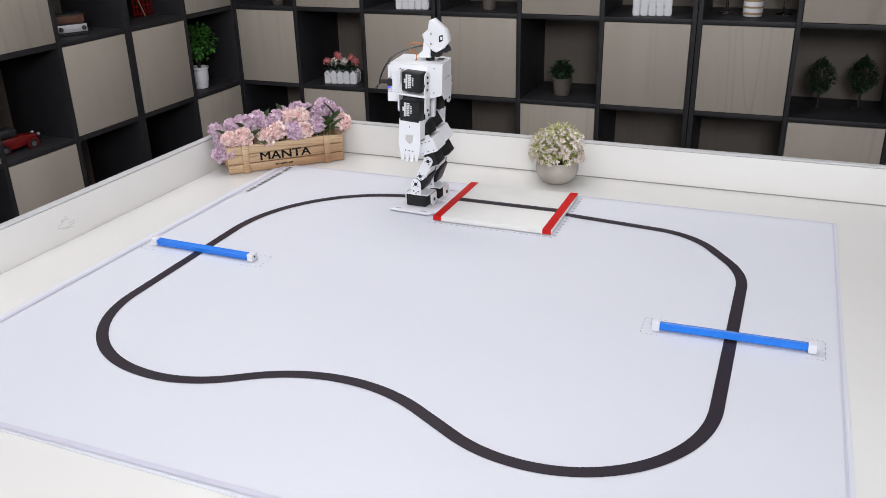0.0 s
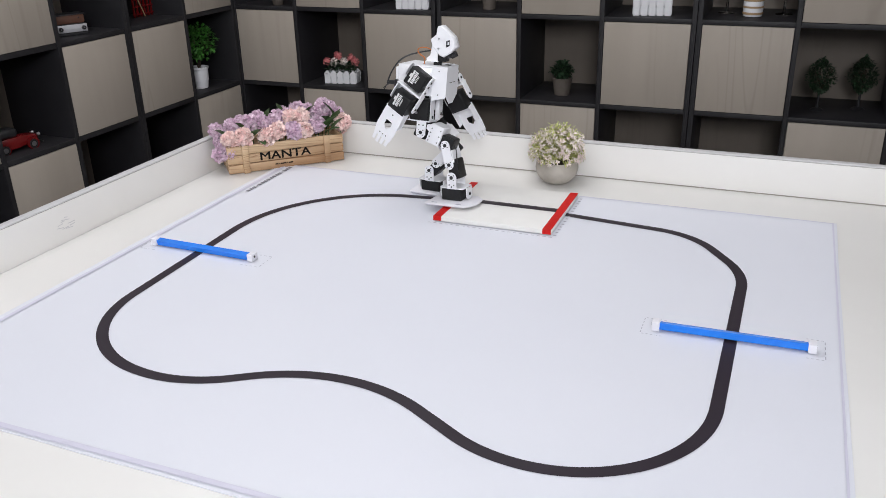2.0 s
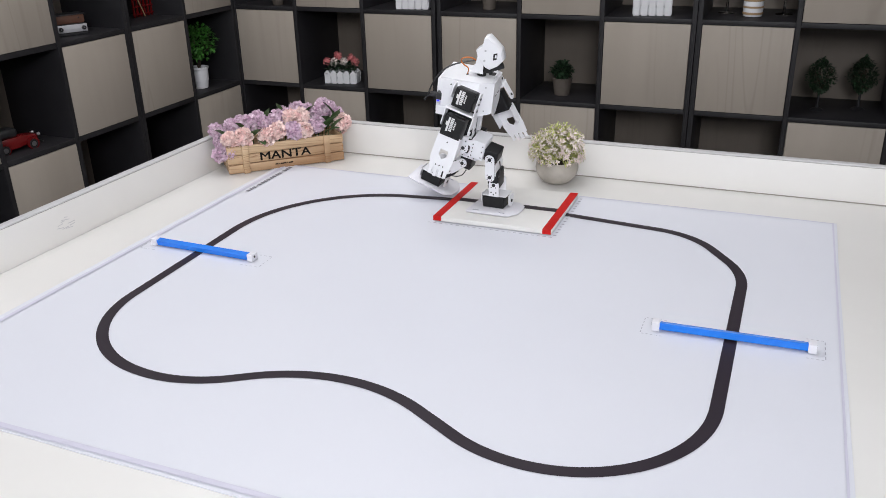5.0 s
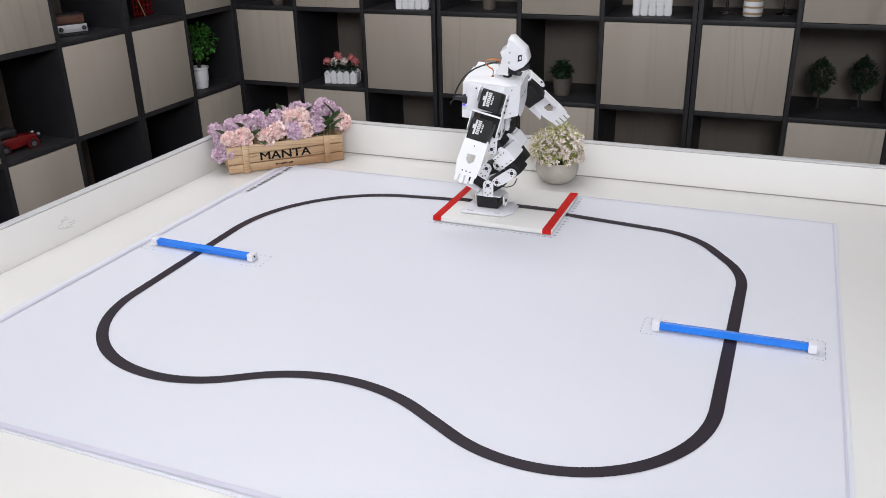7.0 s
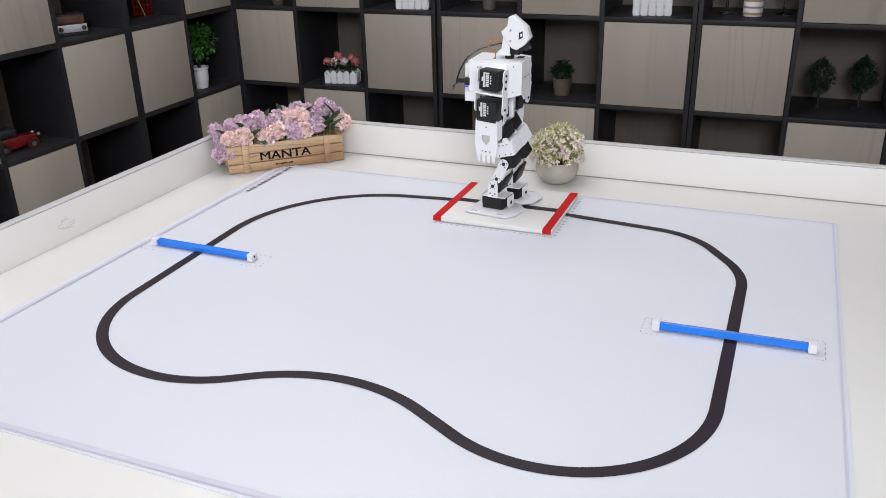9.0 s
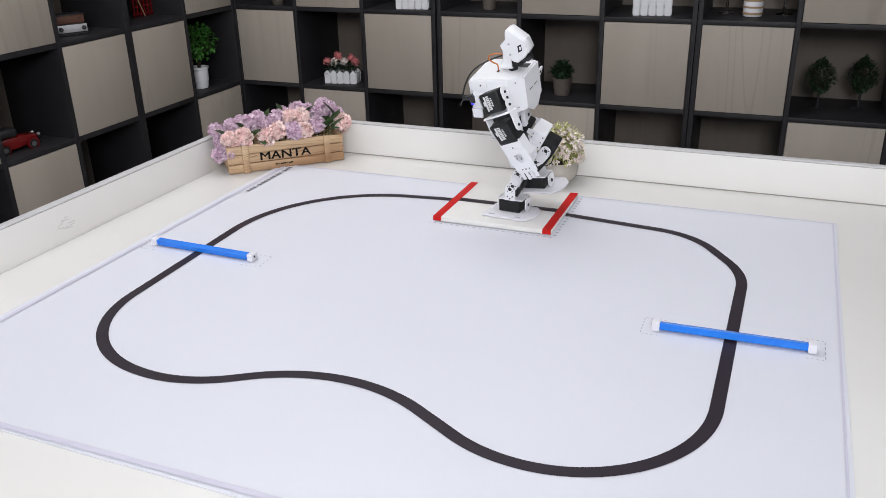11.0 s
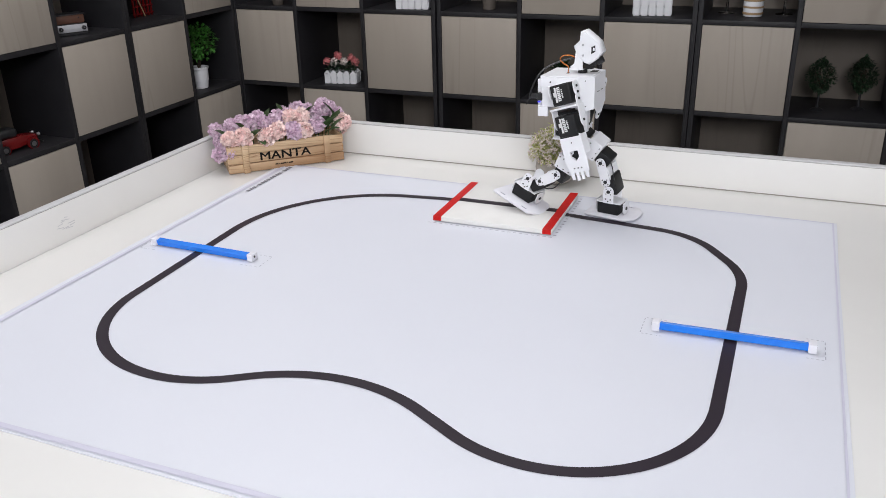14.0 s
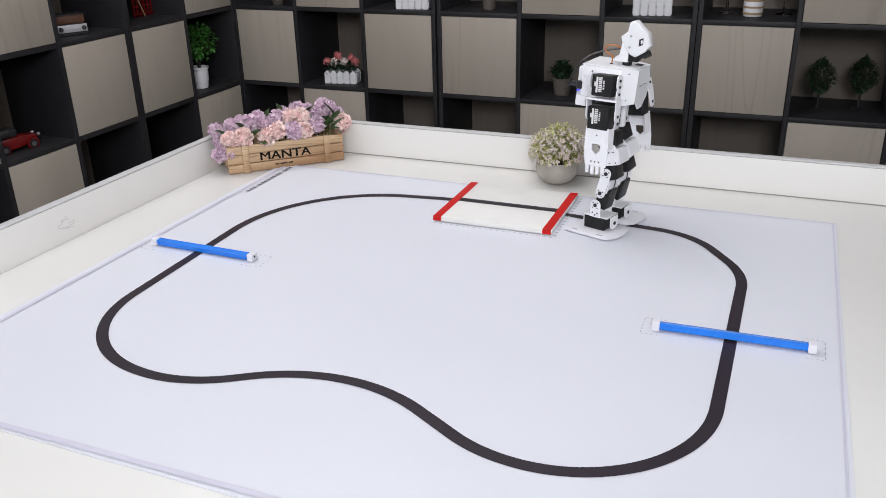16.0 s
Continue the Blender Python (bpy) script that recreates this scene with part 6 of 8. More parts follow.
    walk(JOINTED["right"]["shin"], [
        (0, pose(0.0230, -0.0238, -0.0464, 5.8, 28.3, -9.3)), (0.25, pose(0.0274, -0.0294, -0.0441, -2.2, 30.1, -9.8)),
        (0.5, pose(0.0338, -0.0340, -0.0394, -10.7, 29.0, -9.7)), (0.75, pose(0.0395, -0.0313, -0.0350, -8.2, 33.1, -10.0)),
        (1, pose(0.0455, -0.0285, -0.0287, -4.8, 39.9, -10.3)), (1.25, pose(0.0532, -0.0273, -0.0161, -2.2, 36.9, -8.9)),
        (1.5, pose(0.0566, -0.0272, -0.0063, -0.6, 32.3, -8.1)), (1.75, pose(0.0565, -0.0285, -0.0062, -0.8, 11.1, -7.2)),
        (2, pose(0.0556, -0.0301, -0.0090, -2.0, -18.5, -5.4)), (2.25, pose(0.0553, -0.0295, -0.0104, 2.1, -37.1, -7.1)),
        (2.5, pose(0.0547, -0.0291, -0.0120, 6.8, -46.7, -11.0)), (2.75, pose(0.0546, -0.0291, -0.0122, 3.6, -45.4, -7.8)),
        (3, pose(0.0545, -0.0285, -0.0128, 1.5, -43.7, -5.1)), (3.25, pose(0.0542, -0.0297, -0.0132, 4.3, -35.3, -9.0)),
        (3.5, pose(0.0531, -0.0295, -0.0159, 8.9, -29.7, -13.4)), (3.75, pose(0.0546, -0.0278, -0.0125, 11.6, -33.0, -13.6)),
        (4, pose(0.0554, -0.0269, -0.0104, 12.4, -36.6, -13.1)), (4.25, pose(0.0555, -0.0280, -0.0098, 11.4, -33.6, -12.6)),
        (4.5, pose(0.0564, -0.0296, -0.0063, 9.8, -25.1, -11.2)), (4.75, pose(0.0571, -0.0314, -0.0025, 8.6, -14.4, -9.8)),
        (5, pose(0.0573, -0.0331, -0.0003, 7.5, -4.1, -8.7)), (5.25, pose(0.0571, -0.0341, -0.0004, 6.4, 5.1, -8.0)),
        (5.5, pose(0.0566, -0.0345, -0.0030, 5.4, 13.7, -7.4)), (5.75, pose(0.0555, -0.0345, -0.0076, 4.7, 22.8, -6.7)),
        (6, pose(0.0537, -0.0347, -0.0131, 4.1, 31.7, -6.0)), (6.25, pose(0.0513, -0.0351, -0.0182, 3.7, 39.0, -5.5)),
        (6.5, pose(0.0488, -0.0355, -0.0226, 3.2, 43.3, -5.3)), (6.75, pose(0.0466, -0.0342, -0.0263, 2.7, 45.1, -3.6)),
        (7, pose(0.0431, -0.0328, -0.0310, 1.9, 46.0, -2.3)), (7.25, pose(0.0305, -0.0267, -0.0423, 3.6, 47.8, -0.6)),
        (7.5, pose(0.0181, -0.0220, -0.0482, 4.9, 46.8, 0.6)), (7.75, pose(0.0224, -0.0235, -0.0466, 3.8, 41.5, -2.4)),
        (8, pose(0.0245, -0.0249, -0.0457, 3.1, 36.3, -5.1)), (8.25, pose(0.0199, -0.0245, -0.0477, 2.7, 34.9, -6.0)),
        (8.5, pose(0.0157, -0.0237, -0.0491, 3.0, 34.3, -6.4)), (8.75, pose(0.0170, -0.0212, -0.0486, 6.5, 30.4, -7.5)),
        (9, pose(0.0175, -0.0179, -0.0481, 10.5, 27.4, -8.8)), (9.25, pose(0.0172, -0.0173, -0.0481, 10.8, 27.5, -7.6)),
        (9.5, pose(0.0166, -0.0169, -0.0482, 11.1, 27.6, -6.7)), (9.75, pose(0.0156, -0.0163, -0.0484, 11.3, 27.9, -5.8)),
        (10, pose(0.0143, -0.0159, -0.0487, 11.4, 28.2, -4.9)), (10.25, pose(0.0124, -0.0153, -0.0491, 11.6, 28.6, -4.2)),
        (10.5, pose(0.0100, -0.0148, -0.0496, 11.7, 28.9, -3.3)), (10.75, pose(0.0073, -0.0142, -0.0499, 11.9, 29.5, -2.4)),
        (11, pose(0.0046, -0.0138, -0.0502, 12.1, 30.2, -1.4)), (11.25, pose(0.0024, -0.0136, -0.0504, 12.3, 31.3, -0.2)),
        (11.5, pose(0.0007, -0.0134, -0.0504, 12.5, 32.9, 1.0)), (11.75, pose(0.0033, -0.0147, -0.0505, 13.1, 47.6, 1.4)),
        (12, pose(0.0028, -0.0161, -0.0508, 17.3, 68.8, 5.5)), (12.25, pose(-0.0017, -0.0192, -0.0514, 137.4, 86.0, 132.2)),
        (12.5, pose(-0.0062, -0.0214, -0.0514, 176.6, 71.8, 176.1)), (12.75, pose(-0.0079, -0.0221, -0.0513, -179.2, 76.3, 179.3)),
        (13, pose(-0.0132, -0.0229, -0.0505, -168.7, 82.0, -171.4)), (13.25, pose(-0.0211, -0.0248, -0.0484, -147.5, 82.9, -152.1)),
        (13.5, pose(-0.0257, -0.0250, -0.0467, -115.8, 84.5, -122.7)), (13.75, pose(-0.0266, -0.0234, -0.0462, -14.8, 78.0, -23.1)),
        (14, pose(-0.0258, -0.0206, -0.0464, -0.2, 63.9, -10.7)), (14.25, pose(-0.0294, -0.0163, -0.0441, 8.4, 52.5, -2.2)),
        (14.5, pose(-0.0423, -0.0133, -0.0340, 10.4, 35.8, -1.2)), (14.75, pose(-0.0288, -0.0213, -0.0450, 1.2, 48.8, -6.4)),
        (15, pose(-0.0050, -0.0320, -0.0512, -18.3, 63.9, -23.0)), (15.25, pose(0.0059, -0.0302, -0.0510, -7.8, 49.5, -15.0)),
        (15.5, pose(0.0138, -0.0285, -0.0496, -1.7, 29.1, -12.0)), (15.75, pose(0.0156, -0.0284, -0.0491, -1.0, 16.6, -10.1)),
        (16, pose(0.0163, -0.0283, -0.0489, -0.8, 10.0, -8.7)),
    ])
    walk(JOINTED["right"]["foot"], [
        (0, pose(-0.0054, -0.0127, -0.1018, 0.1, -2.3, -10.1)), (0.25, pose(-0.0058, -0.0264, -0.0979, 4.8, -2.4, -6.5)),
        (0.5, pose(0.0020, -0.0408, -0.0937, 11.3, -2.9, -2.5)), (0.75, pose(0.0042, -0.0342, -0.0875, 14.5, -5.4, -4.6)),
        (1, pose(0.0047, -0.0264, -0.0771, 17.2, -6.0, -7.0)), (1.25, pose(0.0152, -0.0239, -0.0667, 13.7, -9.5, -7.5)),
        (1.5, pose(0.0231, -0.0231, -0.0598, 8.2, -13.2, -7.6)), (1.75, pose(0.0443, -0.0279, -0.0683, 5.5, -10.0, -6.6)),
        (2, pose(0.0754, -0.0341, -0.0690, 3.2, -4.3, -6.0)), (2.25, pose(0.0934, -0.0320, -0.0609, 3.5, -1.1, -9.2)),
        (2.5, pose(0.1011, -0.0305, -0.0551, 4.2, 2.5, -11.9)), (2.75, pose(0.0998, -0.0312, -0.0566, 2.5, 5.6, -9.1)),
        (3, pose(0.0984, -0.0308, -0.0584, 1.5, 7.9, -6.4)), (3.25, pose(0.0913, -0.0309, -0.0645, 1.8, 6.0, -9.1)),
        (3.5, pose(0.0852, -0.0272, -0.0705, 2.8, 2.3, -12.0)), (3.75, pose(0.0898, -0.0232, -0.0649, 0.9, -4.1, -9.4)),
        (4, pose(0.0947, -0.0221, -0.0598, -1.9, -8.5, -6.7)), (4.25, pose(0.0944, -0.0235, -0.0596, -3.0, -8.9, -7.1)),
        (4.5, pose(0.0900, -0.0240, -0.0597, -4.0, -9.1, -7.5)), (4.75, pose(0.0818, -0.0240, -0.0604, -5.0, -9.2, -7.7)),
        (5, pose(0.0706, -0.0235, -0.0614, -6.0, -9.3, -8.0)), (5.25, pose(0.0578, -0.0232, -0.0628, -6.9, -9.5, -8.0)),
        (5.5, pose(0.0444, -0.0233, -0.0641, -7.8, -9.5, -8.0)), (5.75, pose(0.0320, -0.0239, -0.0655, -8.6, -9.4, -7.8)),
        (6, pose(0.0212, -0.0251, -0.0666, -9.5, -9.3, -7.6)), (6.25, pose(0.0126, -0.0265, -0.0676, -10.3, -9.2, -7.2)),
        (6.5, pose(0.0061, -0.0277, -0.0687, -11.0, -9.1, -6.9)), (6.75, pose(0.0020, -0.0281, -0.0708, -11.5, -8.3, -5.1)),
        (7, pose(-0.0021, -0.0286, -0.0751, -11.9, -6.9, -3.8)), (7.25, pose(-0.0164, -0.0221, -0.0846, -10.9, -2.9, -1.8)),
        (7.5, pose(-0.0279, -0.0167, -0.0914, -9.6, 0.9, -0.1)), (7.75, pose(-0.0191, -0.0167, -0.0940, -6.2, 0.9, -2.4)),
        (8, pose(-0.0125, -0.0179, -0.0966, -2.9, 0.8, -4.5)), (8.25, pose(-0.0165, -0.0175, -0.0990, -3.2, 2.8, -4.8)),
        (8.5, pose(-0.0194, -0.0162, -0.1012, -3.4, 4.4, -5.3)), (8.75, pose(-0.0134, -0.0100, -0.1030, -1.7, 1.8, -7.3)),
        (9, pose(-0.0093, -0.0020, -0.1032, 0.2, -0.5, -9.4)), (9.25, pose(-0.0097, -0.0013, -0.1031, -0.2, -0.6, -8.5)),
        (9.5, pose(-0.0108, -0.0007, -0.1030, -1.5, -0.6, -7.4)), (9.75, pose(-0.0125, -0.0002, -0.1028, -3.3, -0.3, -6.3)),
        (10, pose(-0.0148, 0.0002, -0.1027, -5.4, 0.0, -5.0)), (10.25, pose(-0.0173, 0.0006, -0.1027, -7.7, 0.7, -3.8)),
        (10.5, pose(-0.0205, 0.0008, -0.1028, -9.9, 1.6, -2.4)), (10.75, pose(-0.0238, 0.0009, -0.1030, -12.1, 2.6, -1.1)),
        (11, pose(-0.0271, 0.0008, -0.1030, -13.7, 3.8, 0.1)), (11.25, pose(-0.0302, 0.0004, -0.1028, -14.8, 5.1, 1.2)),
        (11.5, pose(-0.0329, 0.0000, -0.1023, -15.0, 6.3, 2.0)), (11.75, pose(-0.0427, -0.0007, -0.0917, -15.2, 7.3, -0.9)),
        (12, pose(-0.0550, -0.0026, -0.0727, -15.4, 8.9, -3.4)), (12.25, pose(-0.0647, -0.0132, -0.0479, -16.2, 16.2, 1.9)),
        (12.5, pose(-0.0664, -0.0208, -0.0316, -16.2, 22.2, 6.5)), (12.75, pose(-0.0692, -0.0200, -0.0357, -13.4, 17.4, 4.7)),
        (13, pose(-0.0758, -0.0196, -0.0416, -8.3, 11.2, 2.5)), (13.25, pose(-0.0838, -0.0192, -0.0423, -4.6, 7.5, -0.7)),
        (13.5, pose(-0.0884, -0.0170, -0.0432, -2.0, 4.9, -4.2)), (13.75, pose(-0.0887, -0.0147, -0.0541, -2.2, 9.2, -8.7)),
        (14, pose(-0.0859, -0.0096, -0.0629, -3.5, 22.5, -12.5)), (14.25, pose(-0.0869, -0.0047, -0.0679, -4.1, 39.1, -3.7)),
        (14.5, pose(-0.0865, -0.0005, -0.0776, 3.3, 49.5, 12.6)), (14.75, pose(-0.0780, -0.0147, -0.0843, -9.0, 28.1, 6.2)),
        (15, pose(-0.0624, -0.0293, -0.0776, -17.4, 2.9, 9.4)), (15.25, pose(-0.0423, -0.0262, -0.0918, -9.6, 0.3, 3.1)),
        (15.5, pose(-0.0168, -0.0240, -0.1049, -2.5, 1.0, -5.7)), (15.75, pose(-0.0024, -0.0264, -0.1098, 0.3, -1.4, -9.6)),
        (16, pose(0.0049, -0.0277, -0.1112, 2.0, -3.4, -11.3)),
    ])
    walk(JOINTED["right"]["upper_arm"], [
        (0, pose(0.0055, -0.0630, 0.1213, 0.2, 1.1, -10.2)), (0.25, pose(0.0055, -0.0630, 0.1213, -0.8, 0.7, -7.5)),
        (0.5, pose(0.0055, -0.0630, 0.1213, -1.9, 0.4, -4.5)), (0.75, pose(0.0055, -0.0630, 0.1213, -0.5, 2.2, -5.0)),
        (1, pose(0.0055, -0.0630, 0.1213, 0.6, 5.5, -5.4)), (1.25, pose(0.0055, -0.0630, 0.1213, -1.0, 7.6, -5.5)),
        (1.5, pose(0.0055, -0.0630, 0.1213, -3.0, 10.7, -5.5)), (1.75, pose(0.0055, -0.0630, 0.1213, -3.9, 20.1, -5.7)),
        (2, pose(0.0055, -0.0630, 0.1213, -4.6, 29.7, -6.0)), (2.25, pose(0.0055, -0.0630, 0.1213, -10.0, 35.0, -6.3)),
        (2.5, pose(0.0055, -0.0630, 0.1213, -16.3, 37.5, -6.9)), (2.75, pose(0.0055, -0.0630, 0.1213, -19.4, 36.2, -6.1)),
        (3, pose(0.0055, -0.0630, 0.1213, -20.9, 33.9, -4.9)), (3.25, pose(0.0055, -0.0630, 0.1213, -17.2, 27.0, -7.3)),
        (3.5, pose(0.0055, -0.0630, 0.1213, -10.6, 19.9, -9.6)), (3.75, pose(0.0055, -0.0630, 0.1213, -4.6, 17.5, -8.0)),
        (4, pose(0.0055, -0.0630, 0.1213, -1.7, 15.9, -6.5)), (4.25, pose(0.0055, -0.0630, 0.1213, -3.0, 14.3, -6.9)),
        (4.5, pose(0.0055, -0.0630, 0.1213, -5.6, 12.5, -7.3)), (4.75, pose(0.0055, -0.0630, 0.1213, -9.2, 10.8, -7.6)),
        (5, pose(0.0055, -0.0630, 0.1213, -13.2, 9.1, -7.9)), (5.25, pose(0.0055, -0.0630, 0.1213, -17.7, 7.4, -8.2)),
        (5.5, pose(0.0055, -0.0630, 0.1213, -22.1, 6.0, -8.4)), (5.75, pose(0.0055, -0.0630, 0.1213, -26.3, 4.8, -8.6)),
        (6, pose(0.0055, -0.0630, 0.1213, -29.7, 3.9, -8.8)), (6.25, pose(0.0055, -0.0630, 0.1213, -32.3, 3.2, -9.0)),
        (6.5, pose(0.0055, -0.0630, 0.1213, -33.7, 3.1, -9.1)), (6.75, pose(0.0055, -0.0630, 0.1213, -32.2, 4.2, -7.6)),
        (7, pose(0.0055, -0.0630, 0.1213, -30.6, 5.4, -6.1)), (7.25, pose(0.0055, -0.0630, 0.1213, -37.7, 2.2, -3.9)),
        (7.5, pose(0.0055, -0.0630, 0.1213, -44.6, -1.4, -2.0)), (7.75, pose(0.0055, -0.0630, 0.1213, -26.5, -2.8, -4.0)),
        (8, pose(0.0055, -0.0630, 0.1213, -8.4, -3.8, -6.0)), (8.25, pose(0.0055, -0.0630, 0.1213, -8.2, -3.5, -6.6)),
        (8.5, pose(0.0055, -0.0630, 0.1213, -8.1, -2.9, -7.2)), (8.75, pose(0.0055, -0.0630, 0.1213, -4.4, -0.2, -9.0)),
        (9, pose(0.0055, -0.0630, 0.1213, -0.5, 2.6, -10.6)), (9.25, pose(0.0055, -0.0630, 0.1213, -0.7, 1.7, -9.8)),
        (9.5, pose(0.0055, -0.0630, 0.1213, -1.3, -0.4, -9.2)), (9.75, pose(0.0055, -0.0630, 0.1213, -1.9, -3.4, -8.8)),
        (10, pose(0.0055, -0.0630, 0.1213, -2.8, -6.9, -8.4)), (10.25, pose(0.0055, -0.0630, 0.1213, -3.7, -10.8, -8.2)),
        (10.5, pose(0.0055, -0.0630, 0.1213, -4.6, -14.5, -7.9)), (10.75, pose(0.0055, -0.0630, 0.1213, -5.2, -17.9, -7.5)),
        (11, pose(0.0055, -0.0630, 0.1213, -5.9, -20.6, -7.1)), (11.25, pose(0.0055, -0.0630, 0.1213, -6.2, -22.3, -6.4)),
        (11.5, pose(0.0055, -0.0630, 0.1213, -6.3, -22.9, -5.6)), (11.75, pose(0.0055, -0.0630, 0.1213, -5.1, -21.1, -7.2)),
        (12, pose(0.0055, -0.0630, 0.1213, -3.0, -19.3, -8.8)), (12.25, pose(0.0055, -0.0630, 0.1213, -1.7, -19.0, -4.4)),
        (12.5, pose(0.0055, -0.0630, 0.1213, -0.8, -18.9, -0.6)), (12.75, pose(0.0055, -0.0630, 0.1213, -2.1, -21.3, -1.1)),
        (13, pose(0.0055, -0.0630, 0.1213, -4.0, -23.1, -1.5)), (13.25, pose(0.0055, -0.0630, 0.1213, -6.3, -21.3, -3.4)),
        (13.5, pose(0.0055, -0.0630, 0.1213, -7.5, -18.7, -5.7)), (13.75, pose(0.0055, -0.0630, 0.1213, -6.3, -17.9, -8.2)),
        (14, pose(0.0055, -0.0630, 0.1213, -4.9, -16.9, -10.8)), (14.25, pose(0.0055, -0.0630, 0.1213, -5.0, -11.9, -9.5)),
        (14.5, pose(0.0055, -0.0630, 0.1213, -5.3, -7.6, -8.4)), (14.75, pose(0.0055, -0.0630, 0.1213, -2.5, -6.7, -7.6)),
        (15, pose(0.0055, -0.0630, 0.1213, 0.1, -5.9, -6.9)), (15.25, pose(0.0055, -0.0630, 0.1213, -0.5, -4.0, -8.4)),
        (15.5, pose(0.0055, -0.0630, 0.1213, -1.2, -2.1, -9.9)), (15.75, pose(0.0055, -0.0630, 0.1213, -2.6, -3.1, -9.3)),
        (16, pose(0.0055, -0.0630, 0.1213, -3.9, -4.0, -8.8)),
    ])
    walk(JOINTED["right"]["forearm"], [
        (0, pose(-0.0002, -0.0734, 0.0634, -0.0, 1.1, -10.2)), (0.25, pose(0.0005, -0.0747, 0.0635, -0.3, 0.7, -7.5)),
        (0.5, pose(0.0013, -0.0761, 0.0638, -0.2, 0.4, -4.5)), (0.75, pose(-0.0004, -0.0745, 0.0636, 1.7, 2.2, -5.0)),
        (1, pose(-0.0036, -0.0729, 0.0637, 3.2, 5.5, -5.4)), (1.25, pose(-0.0058, -0.0744, 0.0644, 1.7, 7.6, -5.5)),
        (1.5, pose(-0.0091, -0.0761, 0.0655, -0.3, 10.7, -5.5)), (1.75, pose(-0.0180, -0.0760, 0.0686, 2.0, 20.1, -5.7)),
        (2, pose(-0.0264, -0.0758, 0.0732, 4.3, 29.7, -6.0)), (2.25, pose(-0.0304, -0.0805, 0.0777, -3.8, 35.0, -6.3)),
        (2.5, pose(-0.0314, -0.0860, 0.0813, -12.9, 37.5, -6.9)), (2.75, pose(-0.0297, -0.0894, 0.0818, -12.6, 36.2, -6.1)),
        (3, pose(-0.0272, -0.0917, 0.0813, -10.8, 33.9, -4.9)), (3.25, pose(-0.0237, -0.0876, 0.0762, -14.0, 27.0, -7.3)),
        (3.5, pose(-0.0190, -0.0810, 0.0706, -14.2, 19.9, -9.6)), (3.75, pose(-0.0161, -0.0761, 0.0679, -6.9, 17.5, -8.0)),
        (4, pose(-0.0142, -0.0739, 0.0666, -2.6, 15.9, -6.5)), (4.25, pose(-0.0128, -0.0754, 0.0664, -3.9, 14.3, -6.9)),
        (4.5, pose(-0.0114, -0.0780, 0.0667, -6.6, 12.5, -7.3)), (4.75, pose(-0.0100, -0.0815, 0.0673, -10.2, 10.8, -7.6)),
        (5, pose(-0.0088, -0.0856, 0.0686, -14.3, 9.1, -7.9)), (5.25, pose(-0.0078, -0.0899, 0.0704, -18.8, 7.4, -8.2)),
        (5.5, pose(-0.0069, -0.0939, 0.0725, -23.3, 6.0, -8.4)), (5.75, pose(-0.0063, -0.0974, 0.0747, -27.6, 4.8, -8.6)),
        (6, pose(-0.0060, -0.1003, 0.0769, -31.2, 3.9, -8.8)), (6.25, pose(-0.0058, -0.1024, 0.0787, -34.0, 3.2, -9.0)),
        (6.5, pose(-0.0059, -0.1033, 0.0797, -35.5, 3.1, -9.1)), (6.75, pose(-0.0056, -0.1024, 0.0787, -36.6, 4.2, -7.6)),
        (7, pose(-0.0054, -0.1015, 0.0777, -37.4, 5.4, -6.1)), (7.25, pose(-0.0016, -0.1071, 0.0826, -36.7, 2.2, -3.9)),
        (7.5, pose(0.0020, -0.1117, 0.0880, -35.8, -1.4, -2.0)), (7.75, pose(0.0026, -0.0989, 0.0744, -20.4, -2.8, -4.0)),
        (8, pose(0.0045, -0.0827, 0.0655, -6.0, -3.8, -6.0)), (8.25, pose(0.0040, -0.0825, 0.0656, -7.4, -3.5, -6.6)),
        (8.5, pose(0.0032, -0.0824, 0.0655, -8.1, -2.9, -7.2)), (8.75, pose(0.0006, -0.0782, 0.0644, -2.4, -0.2, -9.0)),
        (9, pose(-0.0018, -0.0738, 0.0636, 4.3, 2.6, -10.6)), (9.25, pose(-0.0009, -0.0742, 0.0636, 5.5, 1.7, -9.8)),
        (9.5, pose(0.0013, -0.0752, 0.0636, 6.4, -0.4, -9.2)), (9.75, pose(0.0042, -0.0764, 0.0637, 7.2, -3.4, -8.8)),
        (10, pose(0.0076, -0.0777, 0.0641, 7.6, -6.9, -8.4)), (10.25, pose(0.0114, -0.0791, 0.0647, 7.7, -10.8, -8.2)),
        (10.5, pose(0.0148, -0.0804, 0.0656, 7.9, -14.5, -7.9)), (10.75, pose(0.0180, -0.0815, 0.0666, 8.0, -17.9, -7.5)),
        (11, pose(0.0207, -0.0823, 0.0675, 8.0, -20.6, -7.1)), (11.25, pose(0.0224, -0.0827, 0.0682, 8.1, -22.3, -6.4)),
        (11.5, pose(0.0231, -0.0825, 0.0684, 8.0, -22.9, -5.6)), (11.75, pose(0.0212, -0.0817, 0.0675, 7.1, -21.1, -7.2)),
        (12, pose(0.0196, -0.0797, 0.0664, 5.7, -19.3, -8.8)), (12.25, pose(0.0208, -0.0774, 0.0660, 3.8, -19.0, -4.4)),
        (12.5, pose(0.0216, -0.0755, 0.0658, 2.9, -18.9, -0.6)), (12.75, pose(0.0236, -0.0769, 0.0668, 3.4, -21.3, -1.1)),
        (13, pose(0.0250, -0.0790, 0.0679, 4.1, -23.1, -1.5)), (13.25, pose(0.0224, -0.0817, 0.0679, 3.7, -21.3, -3.4)),
